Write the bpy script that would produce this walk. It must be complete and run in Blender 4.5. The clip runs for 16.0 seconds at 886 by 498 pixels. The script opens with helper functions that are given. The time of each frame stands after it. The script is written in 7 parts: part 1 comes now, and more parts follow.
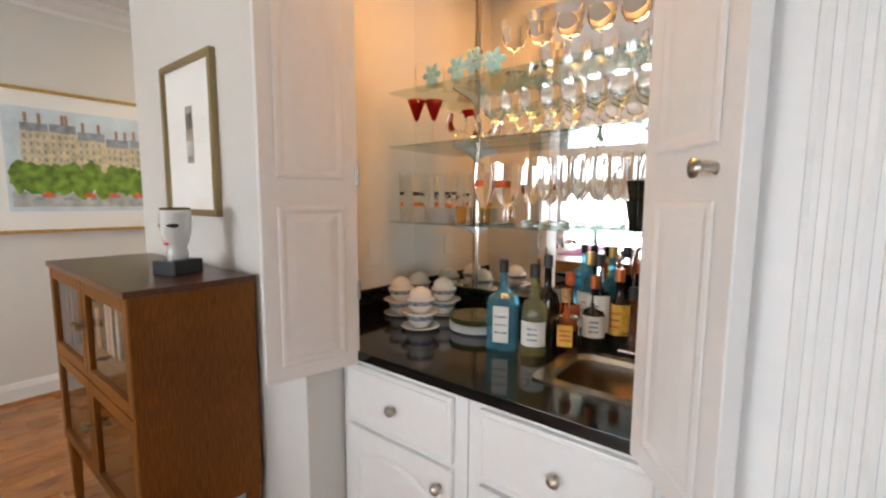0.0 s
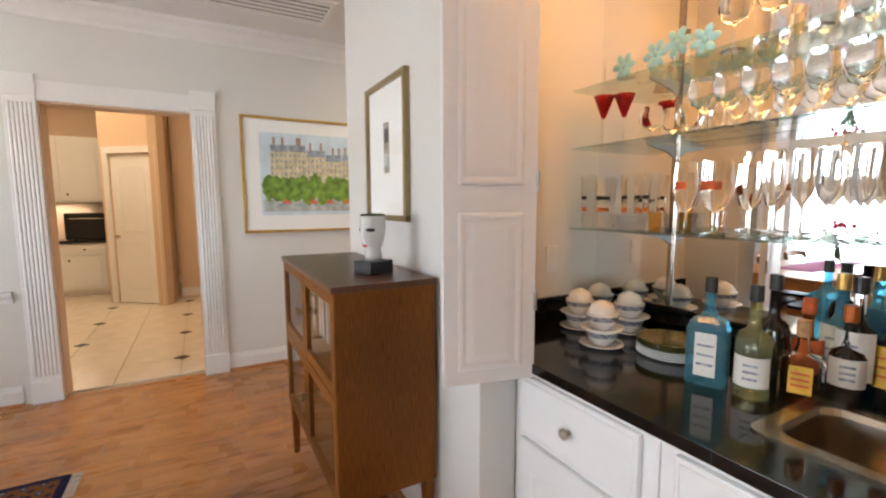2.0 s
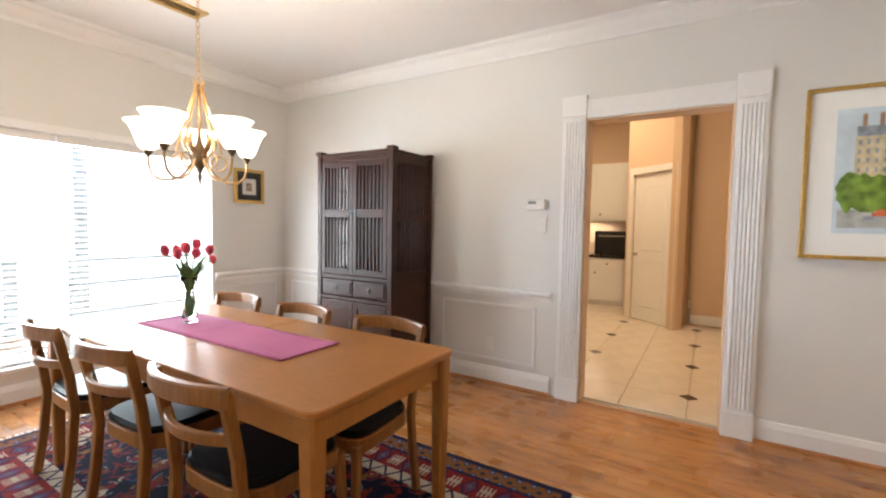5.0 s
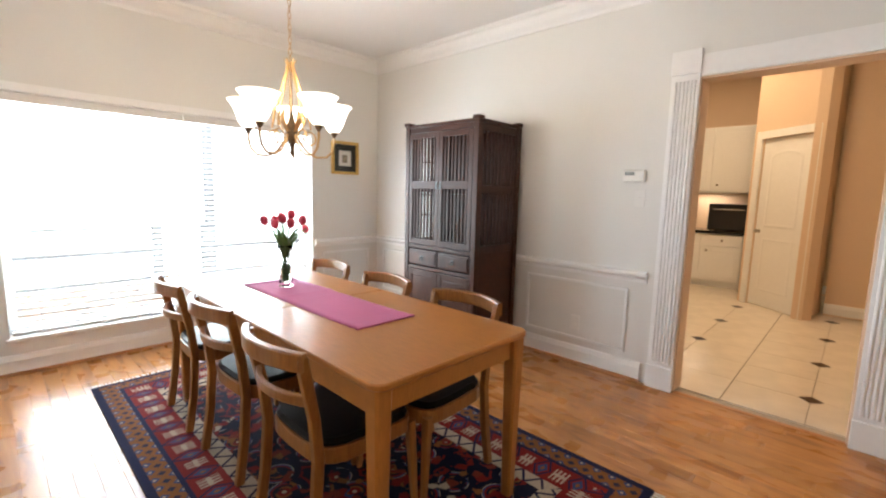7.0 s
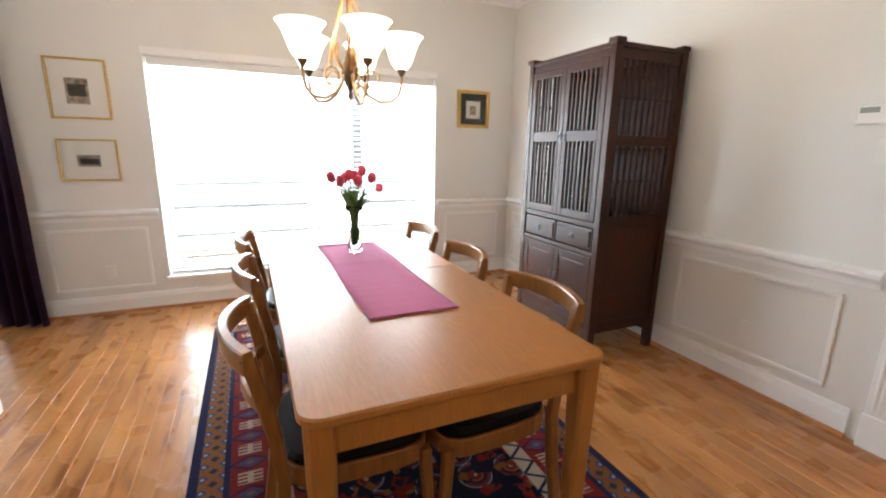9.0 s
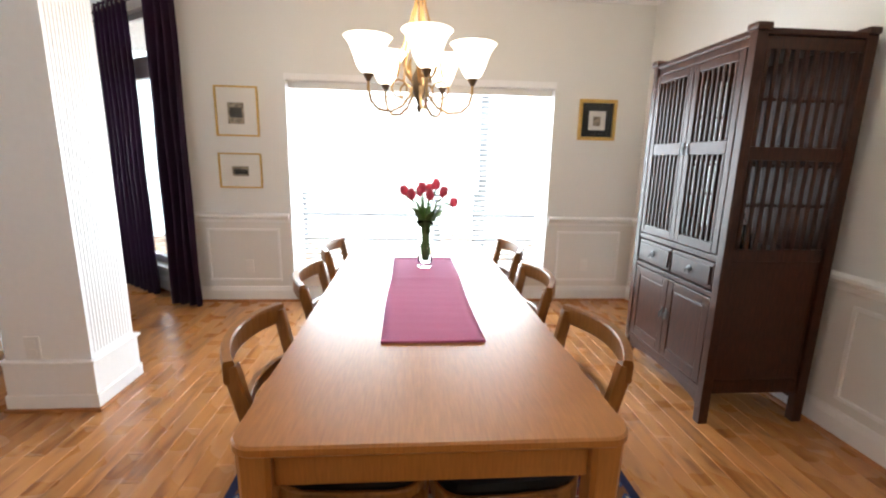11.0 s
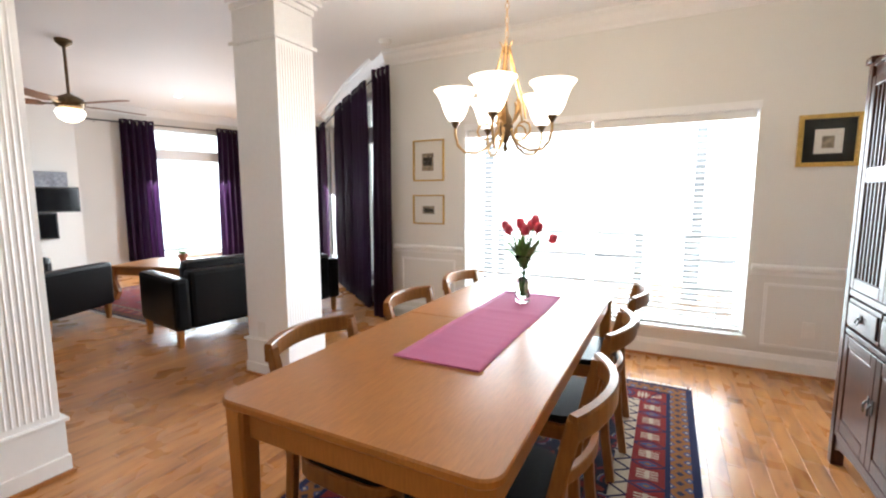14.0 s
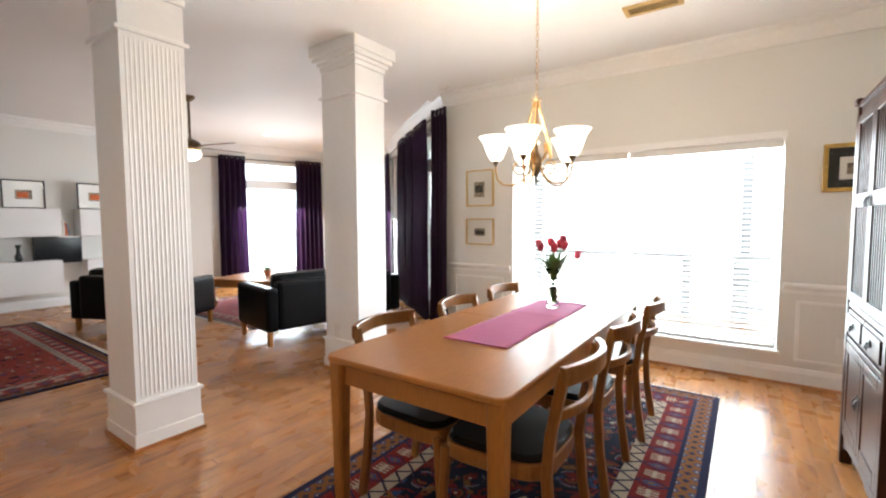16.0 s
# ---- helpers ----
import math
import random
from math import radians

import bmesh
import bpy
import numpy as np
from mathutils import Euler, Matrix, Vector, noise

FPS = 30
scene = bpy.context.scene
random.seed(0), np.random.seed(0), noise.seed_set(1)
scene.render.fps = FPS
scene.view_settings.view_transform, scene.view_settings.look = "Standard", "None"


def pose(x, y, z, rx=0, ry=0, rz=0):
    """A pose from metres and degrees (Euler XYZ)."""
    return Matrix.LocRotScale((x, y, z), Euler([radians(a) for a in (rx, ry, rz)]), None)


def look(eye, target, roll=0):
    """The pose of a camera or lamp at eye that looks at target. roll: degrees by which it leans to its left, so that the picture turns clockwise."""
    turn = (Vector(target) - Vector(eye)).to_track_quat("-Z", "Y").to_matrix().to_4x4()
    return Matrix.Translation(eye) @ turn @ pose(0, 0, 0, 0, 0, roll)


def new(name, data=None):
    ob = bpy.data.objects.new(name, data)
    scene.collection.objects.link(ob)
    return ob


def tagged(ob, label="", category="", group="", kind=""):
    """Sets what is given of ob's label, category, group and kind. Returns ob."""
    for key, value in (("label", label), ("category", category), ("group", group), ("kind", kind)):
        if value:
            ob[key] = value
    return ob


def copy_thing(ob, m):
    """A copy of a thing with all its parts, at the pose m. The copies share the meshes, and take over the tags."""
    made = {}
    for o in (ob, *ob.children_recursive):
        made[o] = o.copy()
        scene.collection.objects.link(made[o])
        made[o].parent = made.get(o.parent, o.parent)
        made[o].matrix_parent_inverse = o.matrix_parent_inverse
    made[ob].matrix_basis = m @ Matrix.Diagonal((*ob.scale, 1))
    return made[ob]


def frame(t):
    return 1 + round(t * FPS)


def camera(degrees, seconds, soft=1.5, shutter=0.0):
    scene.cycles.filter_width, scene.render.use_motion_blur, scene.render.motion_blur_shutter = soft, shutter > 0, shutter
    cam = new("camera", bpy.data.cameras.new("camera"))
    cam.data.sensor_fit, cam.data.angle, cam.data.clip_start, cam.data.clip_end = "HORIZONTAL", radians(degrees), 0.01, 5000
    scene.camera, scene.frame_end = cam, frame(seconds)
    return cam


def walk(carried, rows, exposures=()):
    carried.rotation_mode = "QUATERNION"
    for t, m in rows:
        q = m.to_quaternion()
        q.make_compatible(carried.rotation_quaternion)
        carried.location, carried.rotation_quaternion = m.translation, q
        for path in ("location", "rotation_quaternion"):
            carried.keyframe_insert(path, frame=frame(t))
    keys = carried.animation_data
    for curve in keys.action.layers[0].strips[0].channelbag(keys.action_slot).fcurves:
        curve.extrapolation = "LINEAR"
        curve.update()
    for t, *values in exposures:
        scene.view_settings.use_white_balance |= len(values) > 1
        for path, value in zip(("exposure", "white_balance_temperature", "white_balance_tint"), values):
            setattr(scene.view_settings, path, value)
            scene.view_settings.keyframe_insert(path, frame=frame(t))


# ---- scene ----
cam = camera(90.9, 16.0, soft=2.2)
PATH = [
    (0, (-3.967, -4.152, 1.361), (-2.735, -5.696, 1.143), 0.3),
    (0.5, (-3.946, -4.156, 1.353), (-2.667, -5.68, 1.143), 0.5),
    (1, (-3.92, -4.14, 1.36), (-2.553, -5.583, 1.144), 0.6),
    (1.5, (-3.925, -4.145, 1.37), (-2.38, -5.395, 1.151), 0.3),
    (2, (-3.912, -4.179, 1.374), (-2.17, -5.138, 1.164), -0.2),
    (2.5, (-3.866, -4.179, 1.366), (-1.977, -4.809, 1.177), -0.1),
    (3, (-3.756, -4.138, 1.349), (-1.786, -4.44, 1.187), 0.3),
    (3.5, (-3.623, -4.067, 1.348), (-1.629, -4.026, 1.198), 0.4),
    (4, (-3.445, -4.077, 1.316), (-1.499, -3.627, 1.204), 0.6),
    (4.5, (-3.314, -4.075, 1.3), (-1.487, -3.268, 1.197), 1.1),
    (5, (-3.23, -4.033, 1.28), (-1.523, -2.995, 1.174), 1.0),
    (7.5, (-3.071, -4.069, 1.311), (-1.729, -2.617, 1.006), 1.4),
    (8, (-2.879, -4.014, 1.308), (-1.664, -2.468, 0.942), 1.6),
    (8.5, (-2.711, -3.924, 1.307), (-1.631, -2.297, 0.877), 2.2),
    (9, (-2.459, -3.918, 1.28), (-1.671, -2.136, 0.83), 1.0),
    (9.5, (-2.301, -3.847, 1.249), (-1.744, -1.978, 0.804), 0.8),
    (12, (-1.914, -3.875, 1.304), (-1.996, -1.909, 0.948), 1.4),
    (12.5, (-1.8, -3.798, 1.285), (-2.042, -1.839, 0.961), 1.4),
    (13, (-1.654, -3.797, 1.297), (-2.117, -1.876, 0.986), 1.0),
    (13.5, (-1.499, -3.745, 1.255), (-2.222, -1.9, 0.992), 0.6),
    (14, (-1.361, -3.826, 1.277), (-2.272, -2.062, 1.041), -0.1),
    (14.5, (-1.267, -3.958, 1.293), (-2.267, -2.238, 1.09), -0.2),
    (15, (-1.16, -4.088, 1.295), (-2.237, -2.412, 1.125), -0.3),
    (15.5, (-1.095, -4.194, 1.28), (-2.213, -2.541, 1.142), -0.3),
    (16, (-1.054, -4.241, 1.276), (-2.192, -2.602, 1.147), -0.2),
]
EXPOSURES = [(0.0, 0.10, 6150, 10), (2.5, 0.28, 6000, 10), (5.0, 0.34, 6100, 10), (7.5, 0.30, 6150, 10), (10.5, 0.32, 6050, 9), (13.0, 0.32, 6050, 9), (16.0, 0.34, 6200, 9)]
walk(cam, [(t, look(eye, target, roll)) for t, eye, target, roll in PATH], EXPOSURES)

# ---- world and light ----
world = bpy.data.worlds.new("sky")
scene.world = world
world.use_nodes = True
wn = world.node_tree.nodes
sky = wn.new("ShaderNodeTexSky")
sky.sky_type, sky.sun_disc = "NISHITA", False
sky.sun_elevation, sky.sun_rotation = radians(55), radians(160)
wn["Background"].inputs["Strength"].default_value = 0.12
world.node_tree.links.new(sky.outputs["Color"], wn["Background"].inputs["Color"])

sun_data = bpy.data.lights.new("sun", "SUN")
sun_data.energy, sun_data.angle, sun_data.color = 3.0, radians(0.5), (1.0, 0.95, 0.88)
sun = new("sun", sun_data)
sun.matrix_basis = look((0, 0, 10), (-1.5, 4.0, 4.0))


def area_light(name, eye, target, w, h, power, color):
    d = bpy.data.lights.new(name, "AREA")
    d.shape, d.size, d.size_y, d.energy, d.color = "RECTANGLE", w, h, power, color
    ob = new(name, d)
    ob.matrix_basis = look(eye, target)
    return ob


def point_light(name, place, power, color, size=0.03):
    d = bpy.data.lights.new(name, "POINT")
    d.energy, d.color, d.shadow_soft_size = power, color, size
    ob = new(name, d)
    ob.location = place
    return ob


DAY = (0.93, 0.97, 1.0)
WARM = (1.0, 0.80, 0.56)
KITCHEN_POWER, BULB_POWER, BAR_POWER = 26, 7.5, 9
area_light("window_daylight", (-1.96, 0.16, 1.1), (-1.96, -3, 0.9), 2.2, 1.6, 150, DAY)
area_light("bay_daylight_a", (-9.36, 1.25, 1.05), (-5, -0.18, -2.4), 1.3, 1.3, 115, DAY)
area_light("bay_daylight_b", (-7.96, 2.58, 1.05), (-7.4, -1.4, -2.4), 1.3, 1.3, 115, DAY)
area_light("bay_daylight_c", (-6.0, 1.94, 1.05), (-8.5, -1.06, -2.4), 1.3, 1.3, 95, DAY)


KWARM = (1.0, 0.70, 0.40)
area_light("hall_ceiling_light", (-0.75, -6.3, 2.70), (-0.75, -6.3, 0), 0.25, 0.25, 18, WARM)

# ---- materials ----
def mat(name, color, rough=0.5, metal=0.0, vary=0.06, grain=40.0, bump=0.1, stretch=(1, 1, 1), spec=0.5, dirt=0.0, coat=0.0, dark=None):
    """A surface with fine grain and broad blotches; stretch pulls the grain along an axis."""
    m = bpy.data.materials.new(name)
    m.use_nodes = True
    nt = m.node_tree
    b = nt.nodes["Principled BSDF"]
    b.inputs["Roughness"].default_value = rough
    b.inputs["Metallic"].default_value = metal
    b.inputs["Specular IOR Level"].default_value = spec
    b.inputs["Coat Weight"].default_value = coat
    tc = nt.nodes.new("ShaderNodeTexCoord")
    mp = nt.nodes.new("ShaderNodeMapping")
    mp.inputs["Scale"].default_value = stretch
    nt.links.new(tc.outputs["Object"], mp.inputs["Vector"])
    fine = nt.nodes.new("ShaderNodeTexNoise")
    fine.inputs["Scale"].default_value, fine.inputs["Detail"].default_value = grain, 6
    broad = nt.nodes.new("ShaderNodeTexNoise")
    broad.inputs["Scale"].default_value, broad.inputs["Detail"].default_value = 1.7, 3
    nt.links.new(mp.outputs["Vector"], fine.inputs["Vector"])
    nt.links.new(tc.outputs["Object"], broad.inputs["Vector"])
    add = nt.nodes.new("ShaderNodeMath")
    add.operation = "MULTIPLY_ADD"
    add.inputs[1].default_value = 0.6
    half = nt.nodes.new("ShaderNodeMath")
    half.operation = "MULTIPLY"
    half.inputs[1].default_value = 0.4
    nt.links.new(broad.outputs["Fac"], half.inputs[0])
    nt.links.new(fine.outputs["Fac"], add.inputs[0])
    nt.links.new(half.outputs[0], add.inputs[2])
    ramp = nt.nodes.new("ShaderNodeValToRGB")
    lo = dark or [c * (1 - 2.2 * vary) for c in color]
    hi = [min(1, c * (1 + 1.2 * vary)) for c in color]
    ramp.color_ramp.elements[0].position, ramp.color_ramp.elements[1].position = 0.3, 0.66
    ramp.color_ramp.elements[0].color, ramp.color_ramp.elements[1].color = (*lo, 1), (*hi, 1)
    nt.links.new(add.outputs[0], ramp.inputs["Fac"])
    nt.links.new(ramp.outputs["Color"], b.inputs["Base Color"])
    if bump:
        bp = nt.nodes.new("ShaderNodeBump")
        bp.inputs["Strength"].default_value, bp.inputs["Distance"].default_value = bump, 0.002
        nt.links.new(fine.outputs["Fac"], bp.inputs["Height"])
        nt.links.new(bp.outputs["Normal"], b.inputs["Normal"])
    return m


def glow(name, color, strength):
    m = bpy.data.materials.new(name)
    m.use_nodes = True
    b = m.node_tree.nodes["Principled BSDF"]
    b.inputs["Base Color"].default_value = (*color, 1)
    b.inputs["Emission Color"].default_value = (*color, 1)
    b.inputs["Emission Strength"].default_value = strength
    return m


def glass(name, color=(1, 1, 1), rough=0.0, ior=1.45):
    m = bpy.data.materials.new(name)
    m.use_nodes = True
    b = m.node_tree.nodes["Principled BSDF"]
    b.inputs["Base Color"].default_value = (*color, 1)
    b.inputs["Roughness"].default_value, b.inputs["IOR"].default_value = rough, ior
    b.inputs["Transmission Weight"].default_value = 1.0
    return m


def tinted_glass(name, color, body=0.5):
    """Coloured glass full of liquid: partly clear, partly glowing with the light it scatters."""
    m = thin_glass(name, color)
    nt = m.node_tree
    out = nt.nodes["Material Output"]
    shell = out.inputs["Surface"].links[0].from_socket
    d, t, a, mx = (nt.nodes.new(k) for k in ("ShaderNodeBsdfDiffuse", "ShaderNodeBsdfTranslucent", "ShaderNodeMixShader", "ShaderNodeMixShader"))
    for n in (d, t):
        n.inputs["Color"].default_value = (*color, 1)
    a.inputs[0].default_value, mx.inputs[0].default_value = 0.5, body
    nt.links.new(d.outputs[0], a.inputs[1])
    nt.links.new(t.outputs[0], a.inputs[2])
    nt.links.new(shell, mx.inputs[1])
    nt.links.new(a.outputs[0], mx.inputs[2])
    nt.links.new(mx.outputs[0], out.inputs["Surface"])
    return m


def thin_glass(name, color=(1, 1, 1), ior=1.45):
    """Blown glass and panes too thin to bend the view: clear, with a reflection that grows at grazing angles."""
    m = bpy.data.materials.new(name)
    m.use_nodes = True
    nt = m.node_tree
    nt.nodes.remove(nt.nodes["Principled BSDF"])
    tr, gl, mx, fr = (nt.nodes.new(k) for k in ("ShaderNodeBsdfTransparent", "ShaderNodeBsdfGlossy", "ShaderNodeMixShader", "ShaderNodeLayerWeight"))
    pw, sc = nt.nodes.new("ShaderNodeMath"), nt.nodes.new("ShaderNodeMath")
    pw.operation, sc.operation = "POWER", "MULTIPLY_ADD"
    pw.inputs[1].default_value = 3.6
    sc.inputs[1].default_value, sc.inputs[2].default_value = 0.9, 0.045 * (ior - 1) / 0.45
    tr.inputs["Color"].default_value = (*color, 1)
    gl.inputs["Roughness"].default_value = 0.02
    fr.inputs["Blend"].default_value = 0.5
    nt.links.new(fr.outputs["Facing"], pw.inputs[0])
    nt.links.new(pw.outputs[0], sc.inputs[0])
    nt.links.new(sc.outputs[0], mx.inputs[0])
    nt.links.new(tr.outputs[0], mx.inputs[1])
    nt.links.new(gl.outputs[0], mx.inputs[2])
    nt.links.new(mx.outputs[0], nt.nodes["Material Output"].inputs["Surface"])
    return m


M_WALL = mat("wall_paint", (0.75, 0.745, 0.715), 0.6, vary=0.012, grain=120, bump=0.08)
M_CEIL = mat("ceiling_paint", (0.84, 0.84, 0.835), 0.7, vary=0.012, grain=160, bump=0.12)
M_TRIM = mat("white_gloss_trim", (0.85, 0.85, 0.84), 0.35, vary=0.012, grain=30, bump=0.04)
M_KWALL = mat("kitchen_paint", (0.74, 0.56, 0.40), 0.6, vary=0.02, grain=120, bump=0.08)
M_TABLE = mat("oak_table", (0.40, 0.165, 0.036), 0.34, vary=0.10, grain=18, bump=0.06, stretch=(10, 1, 1))
M_CHAIR = mat("teak_chair", (0.28, 0.118, 0.028), 0.30, vary=0.16, grain=16, bump=0.06, stretch=(6, 6, 1))
M_DARKWOOD = mat("dark_antique_wood", (0.046, 0.013, 0.005), 0.36, spec=0.27, vary=0.36, grain=16, bump=0.15, stretch=(8, 8, 1))
M_CABWOOD = mat("brown_oak_cabinet", (0.22, 0.076, 0.011), 0.42, spec=0.2, vary=0.24, grain=18, bump=0.1, stretch=(12, 12, 1))
M_BLACK = mat("black_leather", (0.0035, 0.0035, 0.0042), 0.34, vary=0.1, grain=140, bump=0.25, spec=0.13)
M_CURTAIN = mat("purple_curtain", (0.040, 0.012, 0.040), 0.5, vary=0.25, grain=200, bump=0.2, spec=0.3)
nt = M_CURTAIN.node_tree
tl, mx = nt.nodes.new("ShaderNodeBsdfTranslucent"), nt.nodes.new("ShaderNodeMixShader")
tl.inputs["Color"].default_value = (0.07, 0.022, 0.085, 1)
mx.inputs[0].default_value = 0.25
nt.links.new(nt.nodes["Principled BSDF"].outputs[0], mx.inputs[1])
nt.links.new(tl.outputs[0], mx.inputs[2])
nt.links.new(mx.outputs[0], nt.nodes["Material Output"].inputs["Surface"])
M_GRANITE = mat("black_granite", (0.008, 0.008, 0.008), 0.08, vary=0.5, grain=120, bump=0.0)
M_PINK = mat("pink_runner", (0.45, 0.115, 0.26), 0.85, vary=0.06, grain=260, bump=0.3)
M_TILE = mat("cream_tile", (0.78, 0.70, 0.58), 0.2, vary=0.05, grain=6, bump=0.0)
M_MIRROR = mat("mirror_silver", (0.93, 0.93, 0.93), 0.01, metal=1.0, vary=0.0, bump=0.0)
# Emission gives the backdrop the brightness of overexposed daylight.
M_OUT = glow("backdrop_glow", (0.95, 0.98, 1.0), 1.5)

# ---- mesh helpers ----
def bm_new():
    return bmesh.new()


def box(bm, x0, x1, y0, y1, z0, z1, bevel=0.0, m=None):
    r = bmesh.ops.create_cube(bm, size=1.0)
    vs = r["verts"]
    sx, sy, sz = abs(x1 - x0), abs(y1 - y0), abs(z1 - z0)
    bmesh.ops.scale(bm, vec=(sx, sy, sz), verts=vs)
    bmesh.ops.translate(bm, vec=((x0 + x1) / 2, (y0 + y1) / 2, (z0 + z1) / 2), verts=vs)
    if bevel:
        es = list({e for v in vs for e in v.link_edges})
        out = bmesh.ops.bevel(bm, geom=es, offset=min(bevel, 0.45 * min(sx, sy, sz)), segments=2, affect="EDGES", profile=0.6)
        vs = [v for v in out["verts"]]
    if m is not None:
        bmesh.ops.transform(bm, matrix=m, verts=list({v for v in vs}))
    return vs


def finish(bm, name, material, smooth=False, parent=None, label=""):
    bmesh.ops.recalc_face_normals(bm, faces=bm.faces)
    me = bpy.data.meshes.new(name)
    bm.to_mesh(me)
    bm.free()
    me.materials.append(material)
    if smooth:
        for p in me.polygons:
            p.use_smooth = True
    ob = new(name, me)
    if parent is not None:
        ob.parent = parent
    if label:
        ob["label"] = label
    return ob


def part(name, bm, material, parent, label="", smooth=False):
    return finish(bm, name, material, smooth, parent, label)


def structure(name, bm, material, label, category, smooth=False):
    return tagged(finish(bm, name, material, smooth), label, category, kind="structure")


def thing(name, m, label, category, group=""):
    ob = new(name)
    ob.matrix_basis = m
    ob.empty_display_size = 0.1
    return tagged(ob, label, category, group)


def plank_mat(name, island):
    """Honey oak boards: each one with a tone and grain of its own."""
    m = bpy.data.materials.new(name)
    m.use_nodes = True
    nt = m.node_tree
    N, L = nt.nodes, nt.links
    b = N["Principled BSDF"]
    if island:
        rnd = N.new("ShaderNodeNewGeometry").outputs["Random Per Island"]
    else:
        rnd = N.new("ShaderNodeObjectInfo").outputs["Random"]
    tc = N.new("ShaderNodeTexCoord")
    shift = N.new("ShaderNodeMath")
    shift.operation = "MULTIPLY"
    shift.inputs[1].default_value = 37.0
    L.new(rnd, shift.inputs[0])
    com = N.new("ShaderNodeCombineXYZ")
    L.new(shift.outputs[0], com.inputs["X"])
    L.new(shift.outputs[0], com.inputs["Y"])
    add = N.new("ShaderNodeVectorMath")
    L.new(tc.outputs["Object"], add.inputs[0])
    L.new(com.outputs[0], add.inputs[1])
    mp = N.new("ShaderNodeMapping")
    mp.inputs["Scale"].default_value = (7, 1.3, 1)
    L.new(add.outputs[0], mp.inputs["Vector"])
    g = N.new("ShaderNodeTexNoise")
    g.inputs["Scale"].default_value, g.inputs["Detail"].default_value, g.inputs["Distortion"].default_value = 2.2, 7, 0.7
    L.new(mp.outputs[0], g.inputs["Vector"])
    r = N.new("ShaderNodeValToRGB")
    e = r.color_ramp.elements
    e[0].position, e[0].color = 0.32, (0.215, 0.076, 0.019, 1)
    e[1].position, e[1].color = 0.70, (0.47, 0.225, 0.072, 1)
    mid = e.new(0.46)
    mid.color = (0.395, 0.168, 0.048, 1)
    L.new(g.outputs["Fac"], r.inputs["Fac"])
    hs = N.new("ShaderNodeHueSaturation")
    mr = N.new("ShaderNodeMapRange")
    mr.inputs["To Min"].default_value, mr.inputs["To Max"].default_value = 0.86, 1.12
    L.new(rnd, mr.inputs["Value"])
    L.new(mr.outputs[0], hs.inputs["Value"])
    L.new(r.outputs["Color"], hs.inputs["Color"])
    L.new(hs.outputs["Color"], b.inputs["Base Color"])
    n2 = N.new("ShaderNodeTexNoise")
    n2.inputs["Scale"].default_value = 3.0
    L.new(tc.outputs["Object"], n2.inputs["Vector"])
    rr = N.new("ShaderNodeMapRange")
    rr.inputs["To Min"].default_value, rr.inputs["To Max"].default_value = 0.20, 0.36
    L.new(n2.outputs["Fac"], rr.inputs["Value"])
    L.new(rr.outputs[0], b.inputs["Roughness"])
    bp = N.new("ShaderNodeBump")
    bp.inputs["Strength"].default_value, bp.inputs["Distance"].default_value = 0.06, 0.002
    L.new(g.outputs["Fac"], bp.inputs["Height"])
    L.new(bp.outputs[0], b.inputs["Normal"])
    return m


